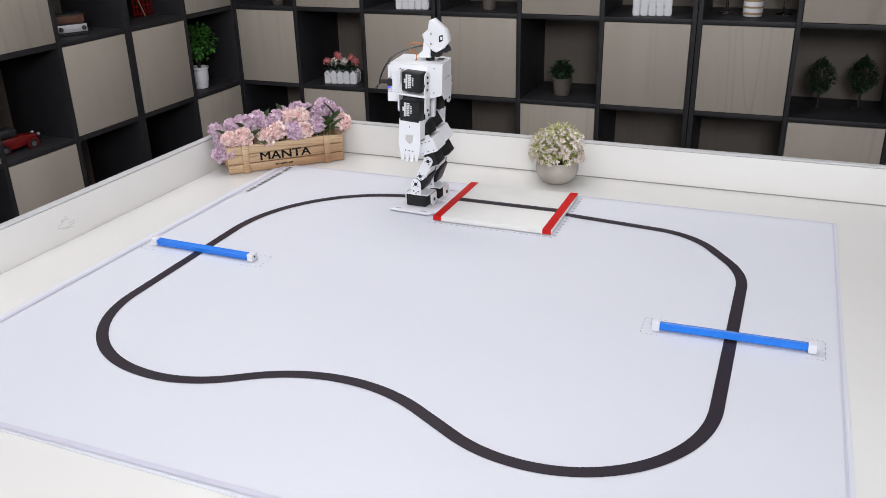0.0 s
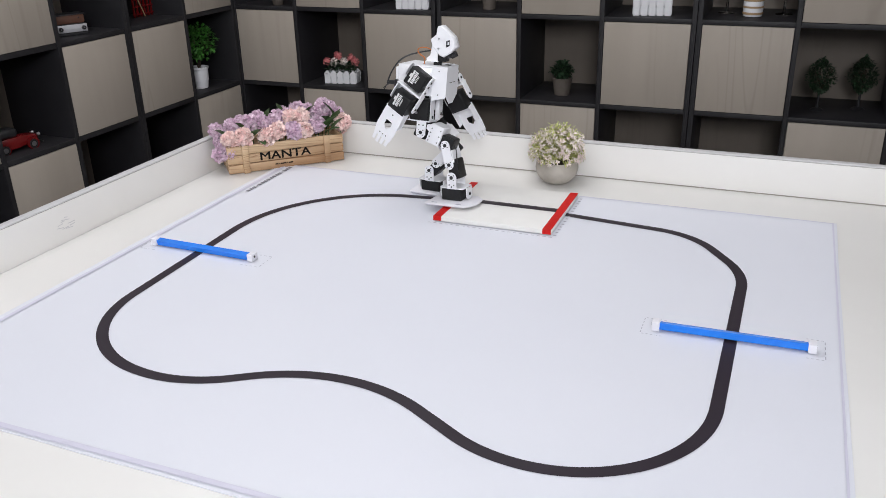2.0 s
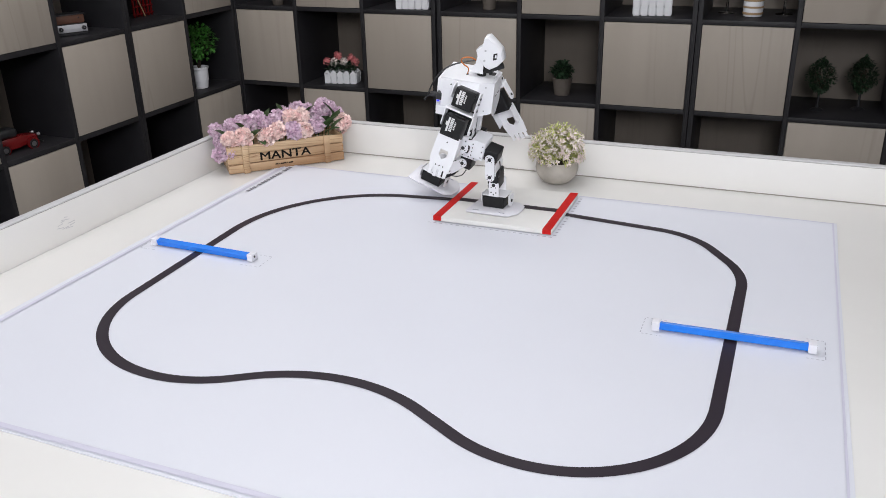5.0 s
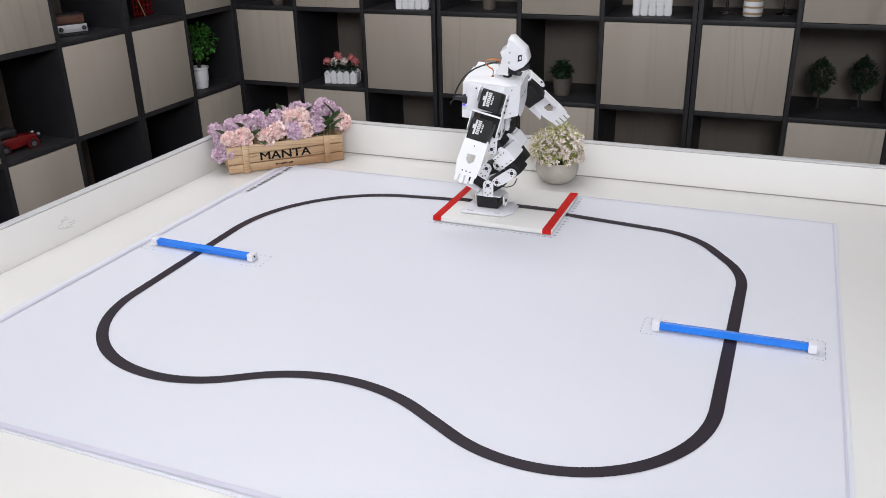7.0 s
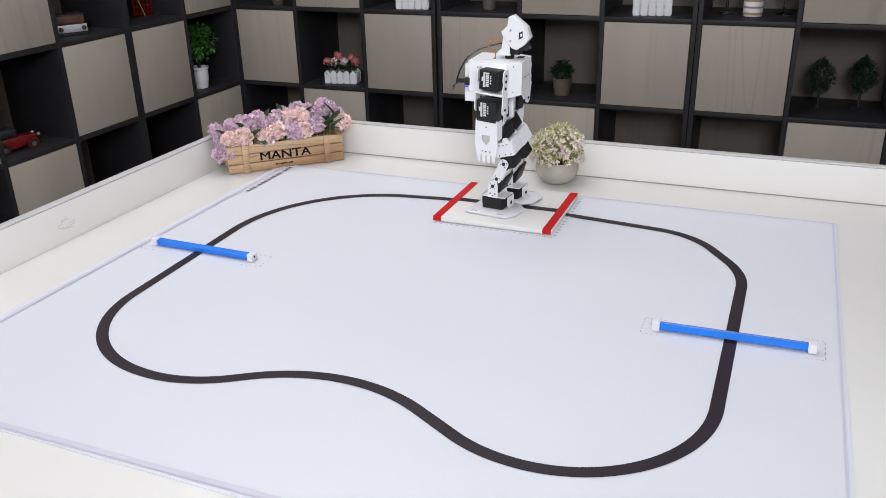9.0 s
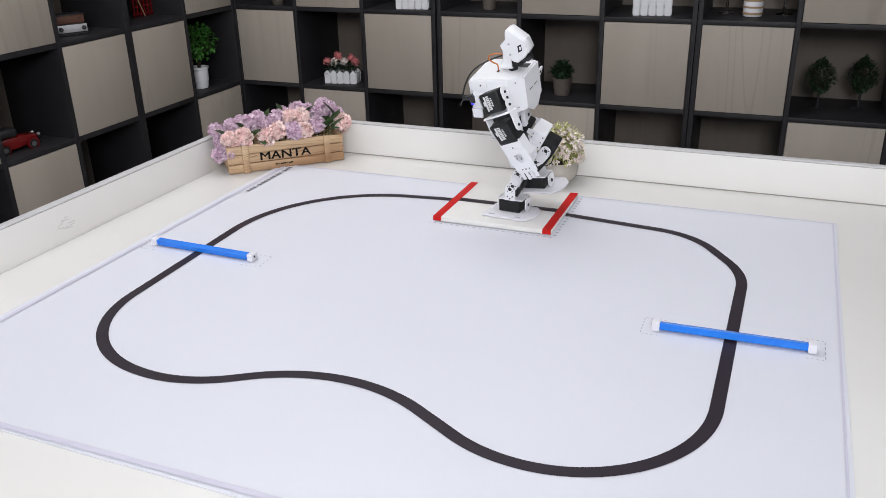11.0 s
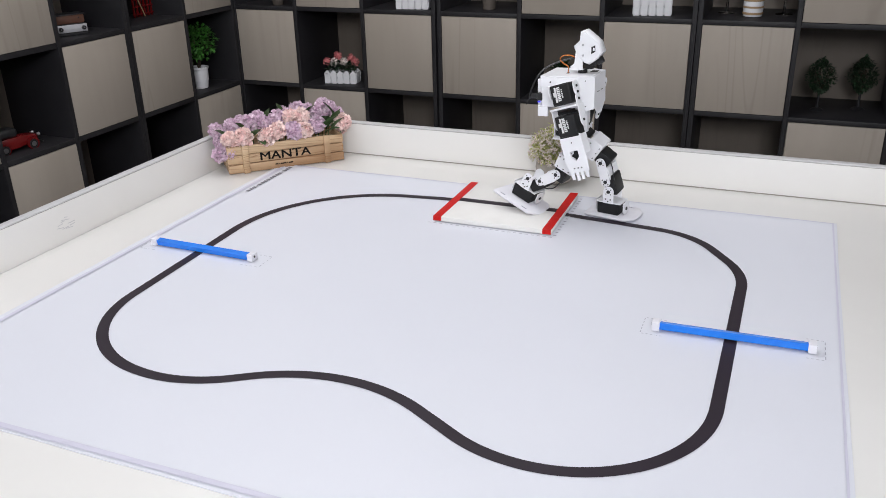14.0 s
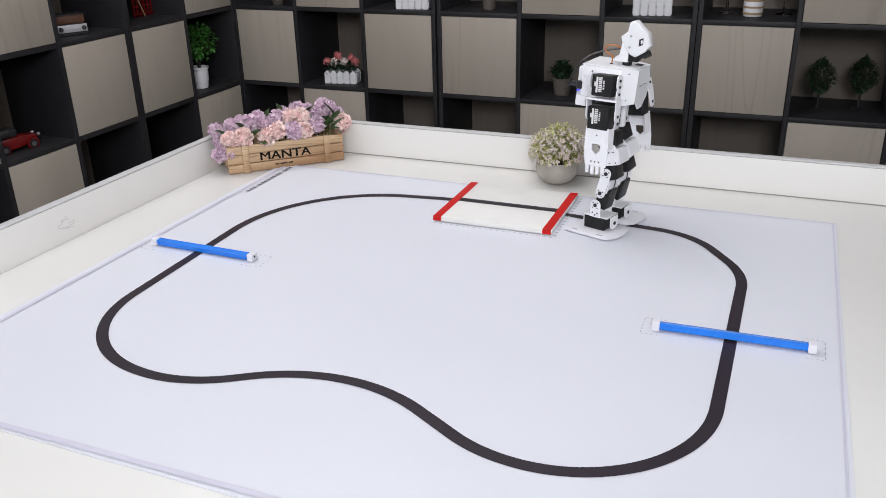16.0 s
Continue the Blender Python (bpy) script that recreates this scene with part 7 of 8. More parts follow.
        (13.5, pose(0.0189, -0.0833, 0.0675, 3.6, -18.7, -5.7)), (13.75, pose(0.0176, -0.0826, 0.0668, 2.2, -17.9, -8.2)),
        (14, pose(0.0163, -0.0816, 0.0663, 0.8, -16.9, -10.8)), (14.25, pose(0.0117, -0.0808, 0.0653, 3.3, -11.9, -9.5)),
        (14.5, pose(0.0079, -0.0802, 0.0648, 5.7, -7.6, -8.4)), (14.75, pose(0.0077, -0.0774, 0.0640, 7.6, -6.7, -7.6)),
        (15, pose(0.0075, -0.0746, 0.0634, 8.4, -5.9, -6.9)), (15.25, pose(0.0051, -0.0750, 0.0634, 5.2, -4.0, -8.4)),
        (15.5, pose(0.0028, -0.0754, 0.0636, 2.3, -2.1, -9.9)), (15.75, pose(0.0036, -0.0769, 0.0639, -0.2, -3.1, -9.3)),
        (16, pose(0.0045, -0.0784, 0.0643, -2.0, -4.0, -8.8)),
    ])
    walk(JOINTED["left"]["hip"], [
        (0, pose(-0.0016, 0.0255, 0.0083, 6.1, -0.0, 0.0)), (0.25, pose(-0.0016, 0.0255, 0.0083, 5.9, -0.0, 0.0)),
        (0.5, pose(-0.0016, 0.0255, 0.0083, 6.3, -0.0, 0.0)), (0.75, pose(-0.0016, 0.0255, 0.0083, 10.3, -0.0, 0.0)),
        (1, pose(-0.0016, 0.0255, 0.0083, 13.3, -0.0, 0.0)), (1.25, pose(-0.0016, 0.0255, 0.0083, 13.0, -0.0, 0.0)),
        (1.5, pose(-0.0016, 0.0255, 0.0083, 12.8, -0.0, 0.0)), (1.75, pose(-0.0016, 0.0255, 0.0083, 10.2, -0.0, 0.0)),
        (2, pose(-0.0016, 0.0255, 0.0083, 7.4, -0.0, 0.0)), (2.25, pose(-0.0016, 0.0255, 0.0083, 10.9, -0.0, 0.0)),
        (2.5, pose(-0.0016, 0.0255, 0.0083, 14.2, -0.0, 0.0)), (2.75, pose(-0.0016, 0.0255, 0.0083, 10.8, -0.0, 0.0)),
        (3, pose(-0.0016, 0.0255, 0.0083, 9.8, -0.0, 0.0)), (3.25, pose(-0.0016, 0.0255, 0.0083, 16.0, -0.0, 0.0)),
        (3.5, pose(-0.0016, 0.0255, 0.0083, 18.9, -0.0, 0.0)), (3.75, pose(-0.0016, 0.0255, 0.0083, 14.1, -0.0, 0.0)),
        (4, pose(-0.0016, 0.0255, 0.0083, 10.2, -0.0, 0.0)), (4.25, pose(-0.0016, 0.0255, 0.0083, 9.2, -0.0, 0.0)),
        (4.5, pose(-0.0016, 0.0255, 0.0083, 8.4, -0.0, 0.0)), (4.75, pose(-0.0016, 0.0255, 0.0083, 7.7, -0.0, 0.0)),
        (5, pose(-0.0016, 0.0255, 0.0083, 8.3, -0.0, 0.0)), (5.25, pose(-0.0016, 0.0255, 0.0083, 8.0, -0.0, 0.0)),
        (5.5, pose(-0.0016, 0.0255, 0.0083, 7.1, -0.0, 0.0)), (5.75, pose(-0.0016, 0.0255, 0.0083, 5.9, -0.0, 0.0)),
        (6, pose(-0.0016, 0.0255, 0.0083, 4.3, -0.0, 0.0)), (6.25, pose(-0.0016, 0.0255, 0.0083, 2.2, -0.0, 0.0)),
        (6.5, pose(-0.0016, 0.0255, 0.0083, -0.1, -0.0, 0.0)), (6.75, pose(-0.0016, 0.0255, 0.0083, -5.0, -0.0, 0.0)),
        (7, pose(-0.0016, 0.0255, 0.0083, -9.9, -0.0, 0.0)), (7.25, pose(-0.0016, 0.0255, 0.0083, -3.9, -0.0, 0.0)),
        (7.5, pose(-0.0016, 0.0255, 0.0083, 1.8, -0.0, 0.0)), (7.75, pose(-0.0016, 0.0255, 0.0083, 4.7, -0.0, 0.0)),
        (8, pose(-0.0016, 0.0255, 0.0083, 7.3, -0.0, 0.0)), (8.25, pose(-0.0016, 0.0255, 0.0083, 7.9, -0.0, 0.0)),
        (8.5, pose(-0.0016, 0.0255, 0.0083, 8.3, -0.0, 0.0)), (8.75, pose(-0.0016, 0.0255, 0.0083, 11.9, -0.0, 0.0)),
        (9, pose(-0.0016, 0.0255, 0.0083, 16.0, -0.0, 0.0)), (9.25, pose(-0.0016, 0.0255, 0.0083, 15.8, -0.0, 0.0)),
        (9.5, pose(-0.0016, 0.0255, 0.0083, 15.0, -0.0, 0.0)), (9.75, pose(-0.0016, 0.0255, 0.0083, 13.8, -0.0, 0.0)),
        (10, pose(-0.0016, 0.0255, 0.0083, 12.6, -0.0, 0.0)), (10.25, pose(-0.0016, 0.0255, 0.0083, 11.5, -0.0, 0.0)),
        (10.5, pose(-0.0016, 0.0255, 0.0083, 10.5, -0.0, 0.0)), (10.75, pose(-0.0016, 0.0255, 0.0083, 9.8, -0.0, 0.0)),
        (11, pose(-0.0016, 0.0255, 0.0083, 9.3, -0.0, 0.0)), (11.25, pose(-0.0016, 0.0255, 0.0083, 9.3, -0.0, 0.0)),
        (11.5, pose(-0.0016, 0.0255, 0.0083, 9.4, -0.0, 0.0)), (11.75, pose(-0.0016, 0.0255, 0.0083, 8.7, -0.0, 0.0)),
        (12, pose(-0.0016, 0.0255, 0.0083, 8.3, -0.0, 0.0)), (12.25, pose(-0.0016, 0.0255, 0.0083, 10.5, -0.0, 0.0)),
        (12.5, pose(-0.0016, 0.0255, 0.0083, 12.0, -0.0, 0.0)), (12.75, pose(-0.0016, 0.0255, 0.0083, 13.0, -0.0, 0.0)),
        (13, pose(-0.0016, 0.0255, 0.0083, 13.8, -0.0, 0.0)), (13.25, pose(-0.0016, 0.0255, 0.0083, 11.9, -0.0, 0.0)),
        (13.5, pose(-0.0016, 0.0255, 0.0083, 8.5, -0.0, 0.0)), (13.75, pose(-0.0016, 0.0255, 0.0083, 5.5, -0.0, 0.0)),
        (14, pose(-0.0016, 0.0255, 0.0083, 4.8, -0.0, 0.0)), (14.25, pose(-0.0016, 0.0255, 0.0083, 5.2, -0.0, 0.0)),
        (14.5, pose(-0.0016, 0.0255, 0.0083, 5.3, -0.0, 0.0)), (14.75, pose(-0.0016, 0.0255, 0.0083, 6.2, -0.0, 0.0)),
        (15, pose(-0.0016, 0.0255, 0.0083, 7.6, -0.0, 0.0)), (15.25, pose(-0.0016, 0.0255, 0.0083, 8.6, -0.0, 0.0)),
        (15.5, pose(-0.0016, 0.0255, 0.0083, 8.6, -0.0, 0.0)), (15.75, pose(-0.0016, 0.0255, 0.0083, 7.1, -0.0, 0.0)),
        (16, pose(-0.0016, 0.0255, 0.0083, 6.1, -0.0, 0.0)),
    ])
    walk(JOINTED["left"]["thigh"], [
        (0, pose(-0.0016, 0.0255, 0.0083, 6.6, -30.4, -11.4)), (0.25, pose(-0.0016, 0.0255, 0.0083, 6.0, -30.9, -8.9)),
        (0.5, pose(-0.0016, 0.0255, 0.0083, 6.3, -31.0, -6.6)), (0.75, pose(-0.0016, 0.0255, 0.0083, 10.7, -32.9, -9.4)),
        (1, pose(-0.0016, 0.0255, 0.0083, 14.0, -34.5, -11.9)), (1.25, pose(-0.0016, 0.0255, 0.0083, 14.1, -36.9, -12.5)),
        (1.5, pose(-0.0016, 0.0255, 0.0083, 14.2, -39.7, -13.3)), (1.75, pose(-0.0016, 0.0255, 0.0083, 11.6, -43.6, -13.0)),
        (2, pose(-0.0016, 0.0255, 0.0083, 8.3, -47.7, -12.1)), (2.25, pose(-0.0016, 0.0255, 0.0083, 10.1, -48.0, -14.1)),
        (2.5, pose(-0.0016, 0.0255, 0.0083, 11.1, -49.4, -16.3)), (2.75, pose(-0.0016, 0.0255, 0.0083, 4.8, -43.6, -10.7)),
        (3, pose(-0.0016, 0.0255, 0.0083, 2.0, -20.6, -6.8)), (3.25, pose(-0.0016, 0.0255, 0.0083, 4.5, 1.4, -8.9)),
        (3.5, pose(-0.0016, 0.0255, 0.0083, 7.8, 7.9, -10.9)), (3.75, pose(-0.0016, 0.0255, 0.0083, 7.3, 6.1, -9.3)),
        (4, pose(-0.0016, 0.0255, 0.0083, 5.6, 11.5, -7.2)), (4.25, pose(-0.0016, 0.0255, 0.0083, 4.1, 9.6, -7.5)),
        (4.5, pose(-0.0016, 0.0255, 0.0083, 2.6, 8.1, -7.7)), (4.75, pose(-0.0016, 0.0255, 0.0083, 1.3, 7.3, -8.0)),
        (5, pose(-0.0016, 0.0255, 0.0083, -0.2, 5.2, -8.1)), (5.25, pose(-0.0016, 0.0255, 0.0083, -1.5, 5.7, -8.3)),
        (5.5, pose(-0.0016, 0.0255, 0.0083, -2.5, 6.5, -8.5)), (5.75, pose(-0.0016, 0.0255, 0.0083, -3.7, 6.9, -8.8)),
        (6, pose(-0.0016, 0.0255, 0.0083, -4.9, 6.8, -9.0)), (6.25, pose(-0.0016, 0.0255, 0.0083, -6.1, 5.5, -9.0)),
        (6.5, pose(-0.0016, 0.0255, 0.0083, -7.3, 3.3, -9.0)), (6.75, pose(-0.0016, 0.0255, 0.0083, -8.6, -22.7, -4.5)),
        (7, pose(-0.0016, 0.0255, 0.0083, -11.6, -44.5, 0.8)), (7.25, pose(-0.0016, 0.0255, 0.0083, -5.5, -34.5, -0.7)),
        (7.5, pose(-0.0016, 0.0255, 0.0083, 0.7, -23.9, -0.7)), (7.75, pose(-0.0016, 0.0255, 0.0083, 3.7, -24.7, -4.3)),
        (8, pose(-0.0016, 0.0255, 0.0083, 6.9, -26.2, -8.1)), (8.25, pose(-0.0016, 0.0255, 0.0083, 8.0, -27.1, -8.8)),
        (8.5, pose(-0.0016, 0.0255, 0.0083, 8.9, -25.5, -9.3)), (8.75, pose(-0.0016, 0.0255, 0.0083, 12.5, -24.5, -12.1)),
        (9, pose(-0.0016, 0.0255, 0.0083, 16.5, -23.4, -15.0)), (9.25, pose(-0.0016, 0.0255, 0.0083, 16.2, -26.3, -14.5)),
        (9.5, pose(-0.0016, 0.0255, 0.0083, 15.5, -28.4, -13.6)), (9.75, pose(-0.0016, 0.0255, 0.0083, 14.4, -32.1, -12.6)),
        (10, pose(-0.0016, 0.0255, 0.0083, 13.1, -37.3, -11.5)), (10.25, pose(-0.0016, 0.0255, 0.0083, 11.7, -43.0, -10.3)),
        (10.5, pose(-0.0016, 0.0255, 0.0083, 10.0, -48.4, -8.6)), (10.75, pose(-0.0016, 0.0255, 0.0083, 8.2, -53.3, -6.6)),
        (11, pose(-0.0016, 0.0255, 0.0083, 6.5, -57.1, -4.4)), (11.25, pose(-0.0016, 0.0255, 0.0083, 5.2, -59.3, -2.2)),
        (11.5, pose(-0.0016, 0.0255, 0.0083, 4.8, -59.4, -0.9)), (11.75, pose(-0.0016, 0.0255, 0.0083, 10.0, -55.4, -8.8)),
        (12, pose(-0.0016, 0.0255, 0.0083, 15.2, -51.6, -17.0)), (12.25, pose(-0.0016, 0.0255, 0.0083, 14.6, -54.2, -15.1)),
        (12.5, pose(-0.0016, 0.0255, 0.0083, 13.5, -50.4, -10.9)), (12.75, pose(-0.0016, 0.0255, 0.0083, 18.6, -55.7, -14.8)),
        (13, pose(-0.0016, 0.0255, 0.0083, 24.4, -61.5, -19.7)), (13.25, pose(-0.0016, 0.0255, 0.0083, 28.1, -67.9, -26.0)),
        (13.5, pose(-0.0016, 0.0255, 0.0083, 25.6, -69.2, -25.5)), (13.75, pose(-0.0016, 0.0255, 0.0083, 16.7, -62.4, -17.9)),
        (14, pose(-0.0016, 0.0255, 0.0083, 11.4, -52.8, -13.9)), (14.25, pose(-0.0016, 0.0255, 0.0083, 7.5, -47.4, -10.1)),
        (14.5, pose(-0.0016, 0.0255, 0.0083, 5.3, -36.8, -7.4)), (14.75, pose(-0.0016, 0.0255, 0.0083, 6.5, -35.2, -7.8)),
        (15, pose(-0.0016, 0.0255, 0.0083, 8.3, -34.1, -8.7)), (15.25, pose(-0.0016, 0.0255, 0.0083, 9.3, -28.6, -10.7)),
        (15.5, pose(-0.0016, 0.0255, 0.0083, 9.6, -22.9, -12.0)), (15.75, pose(-0.0016, 0.0255, 0.0083, 8.2, -22.2, -10.6)),
        (16, pose(-0.0016, 0.0255, 0.0083, 6.7, -20.2, -9.3)),
    ])
    walk(JOINTED["left"]["shin"], [
        (0, pose(0.0294, 0.0263, -0.0431, 6.4, 21.4, -9.5)), (0.25, pose(0.0296, 0.0270, -0.0429, 5.9, 26.2, -6.3)),
        (0.5, pose(0.0297, 0.0286, -0.0428, 6.4, 32.2, -2.6)), (0.75, pose(0.0317, 0.0313, -0.0412, 10.7, 35.1, -1.1)),
        (1, pose(0.0337, 0.0329, -0.0396, 14.2, 37.0, -0.2)), (1.25, pose(0.0356, 0.0322, -0.0382, 14.0, 36.8, -0.5)),
        (1.5, pose(0.0379, 0.0313, -0.0365, 13.8, 36.8, -0.8)), (1.75, pose(0.0406, 0.0281, -0.0342, 11.1, 38.9, -2.6)),
        (2, pose(0.0432, 0.0247, -0.0316, 7.9, 42.7, -4.5)), (2.25, pose(0.0435, 0.0250, -0.0313, 11.1, 53.0, -3.8)),
        (2.5, pose(0.0445, 0.0242, -0.0300, 14.4, 60.9, -3.1)), (2.75, pose(0.0398, 0.0228, -0.0350, 8.5, 70.3, -5.1)),
        (3, pose(0.0196, 0.0250, -0.0478, -146.0, 89.8, -155.2)), (3.25, pose(-0.0023, 0.0304, -0.0515, 31.5, 86.9, 19.5)),
        (3.5, pose(-0.0082, 0.0351, -0.0505, 14.3, 69.4, -2.1)), (3.75, pose(-0.0066, 0.0341, -0.0509, 9.8, 55.4, -5.1)),
        (4, pose(-0.0127, 0.0327, -0.0502, 6.1, 44.1, -5.9)), (4.25, pose(-0.0109, 0.0310, -0.0507, 4.3, 45.8, -6.9)),
        (4.5, pose(-0.0096, 0.0294, -0.0510, 2.6, 47.7, -8.1)), (4.75, pose(-0.0090, 0.0279, -0.0512, 0.7, 49.5, -9.2)),
        (5, pose(-0.0070, 0.0260, -0.0514, -1.5, 51.8, -11.0)), (5.25, pose(-0.0076, 0.0249, -0.0514, -3.6, 54.0, -12.3)),
        (5.5, pose(-0.0088, 0.0239, -0.0512, -5.7, 56.8, -13.5)), (5.75, pose(-0.0093, 0.0227, -0.0511, -8.0, 60.6, -15.4)),
        (6, pose(-0.0094, 0.0215, -0.0511, -11.0, 64.9, -17.9)), (6.25, pose(-0.0083, 0.0201, -0.0511, -15.6, 69.7, -22.2)),
        (6.5, pose(-0.0062, 0.0185, -0.0511, -23.3, 74.7, -29.6)), (6.75, pose(0.0204, 0.0148, -0.0464, -18.2, 68.7, -21.9)),
        (7, pose(0.0397, 0.0140, -0.0336, -16.3, 62.0, -17.6)), (7.25, pose(0.0321, 0.0195, -0.0410, -8.4, 58.9, -10.3)),
        (7.5, pose(0.0226, 0.0260, -0.0466, -0.2, 51.0, -3.1)), (7.75, pose(0.0237, 0.0275, -0.0461, 3.9, 42.1, -2.5)),
        (8, pose(0.0254, 0.0290, -0.0451, 7.2, 33.3, -3.4)), (8.25, pose(0.0263, 0.0296, -0.0446, 7.8, 25.3, -4.5)),
        (8.5, pose(0.0250, 0.0306, -0.0452, 8.6, 19.3, -5.3)), (8.75, pose(0.0248, 0.0331, -0.0450, 12.0, 20.1, -6.7)),
        (9, pose(0.0248, 0.0360, -0.0445, 16.2, 22.1, -7.7)), (9.25, pose(0.0272, 0.0354, -0.0434, 16.1, 24.0, -6.6)),
        (9.5, pose(0.0288, 0.0346, -0.0426, 15.1, 25.0, -5.7)), (9.75, pose(0.0317, 0.0334, -0.0410, 13.9, 26.8, -5.1)),
        (10, pose(0.0358, 0.0318, -0.0382, 12.5, 29.6, -4.5)), (10.25, pose(0.0400, 0.0304, -0.0347, 10.9, 32.7, -4.3)),
        (10.5, pose(0.0436, 0.0292, -0.0309, 9.4, 36.0, -4.1)), (10.75, pose(0.0466, 0.0286, -0.0272, 7.8, 39.1, -4.0)),
        (11, pose(0.0488, 0.0285, -0.0241, 6.4, 42.1, -4.0)), (11.25, pose(0.0499, 0.0289, -0.0223, 5.5, 44.4, -3.7)),
        (11.5, pose(0.0499, 0.0298, -0.0221, 5.2, 46.1, -3.0)), (11.75, pose(0.0481, 0.0282, -0.0252, 8.0, 32.1, -2.7)),
        (12, pose(0.0464, 0.0272, -0.0277, 10.3, 10.2, -5.6)), (12.25, pose(0.0477, 0.0278, -0.0258, 10.6, 3.4, -1.6)),
        (12.5, pose(0.0452, 0.0308, -0.0289, 11.4, 1.7, 2.1)), (12.75, pose(0.0487, 0.0320, -0.0238, 11.8, -5.9, -0.4)),
        (13, pose(0.0519, 0.0327, -0.0178, 13.0, -14.0, -2.8)), (13.25, pose(0.0548, 0.0296, -0.0117, 12.5, -16.1, -5.1)),
        (13.5, pose(0.0552, 0.0272, -0.0110, 11.8, -20.4, -7.8)), (13.75, pose(0.0521, 0.0263, -0.0184, 10.6, -18.8, -9.1)),
        (14, pose(0.0466, 0.0258, -0.0273, 9.4, -11.3, -10.5)), (14.25, pose(0.0428, 0.0255, -0.0320, 7.0, 10.8, -8.1)),
        (14.5, pose(0.0346, 0.0264, -0.0395, 5.3, 23.7, -7.3)), (14.75, pose(0.0334, 0.0276, -0.0404, 6.2, 24.8, -6.2)),
        (15, pose(0.0325, 0.0290, -0.0409, 7.7, 25.7, -4.6)), (15.25, pose(0.0279, 0.0297, -0.0437, 8.7, 20.1, -6.8)),
        (15.5, pose(0.0230, 0.0306, -0.0462, 9.4, 12.6, -9.4)), (15.75, pose(0.0220, 0.0297, -0.0467, 8.1, 11.4, -8.7)),
        (16, pose(0.0198, 0.0291, -0.0476, 6.6, 11.2, -8.2)),
    ])
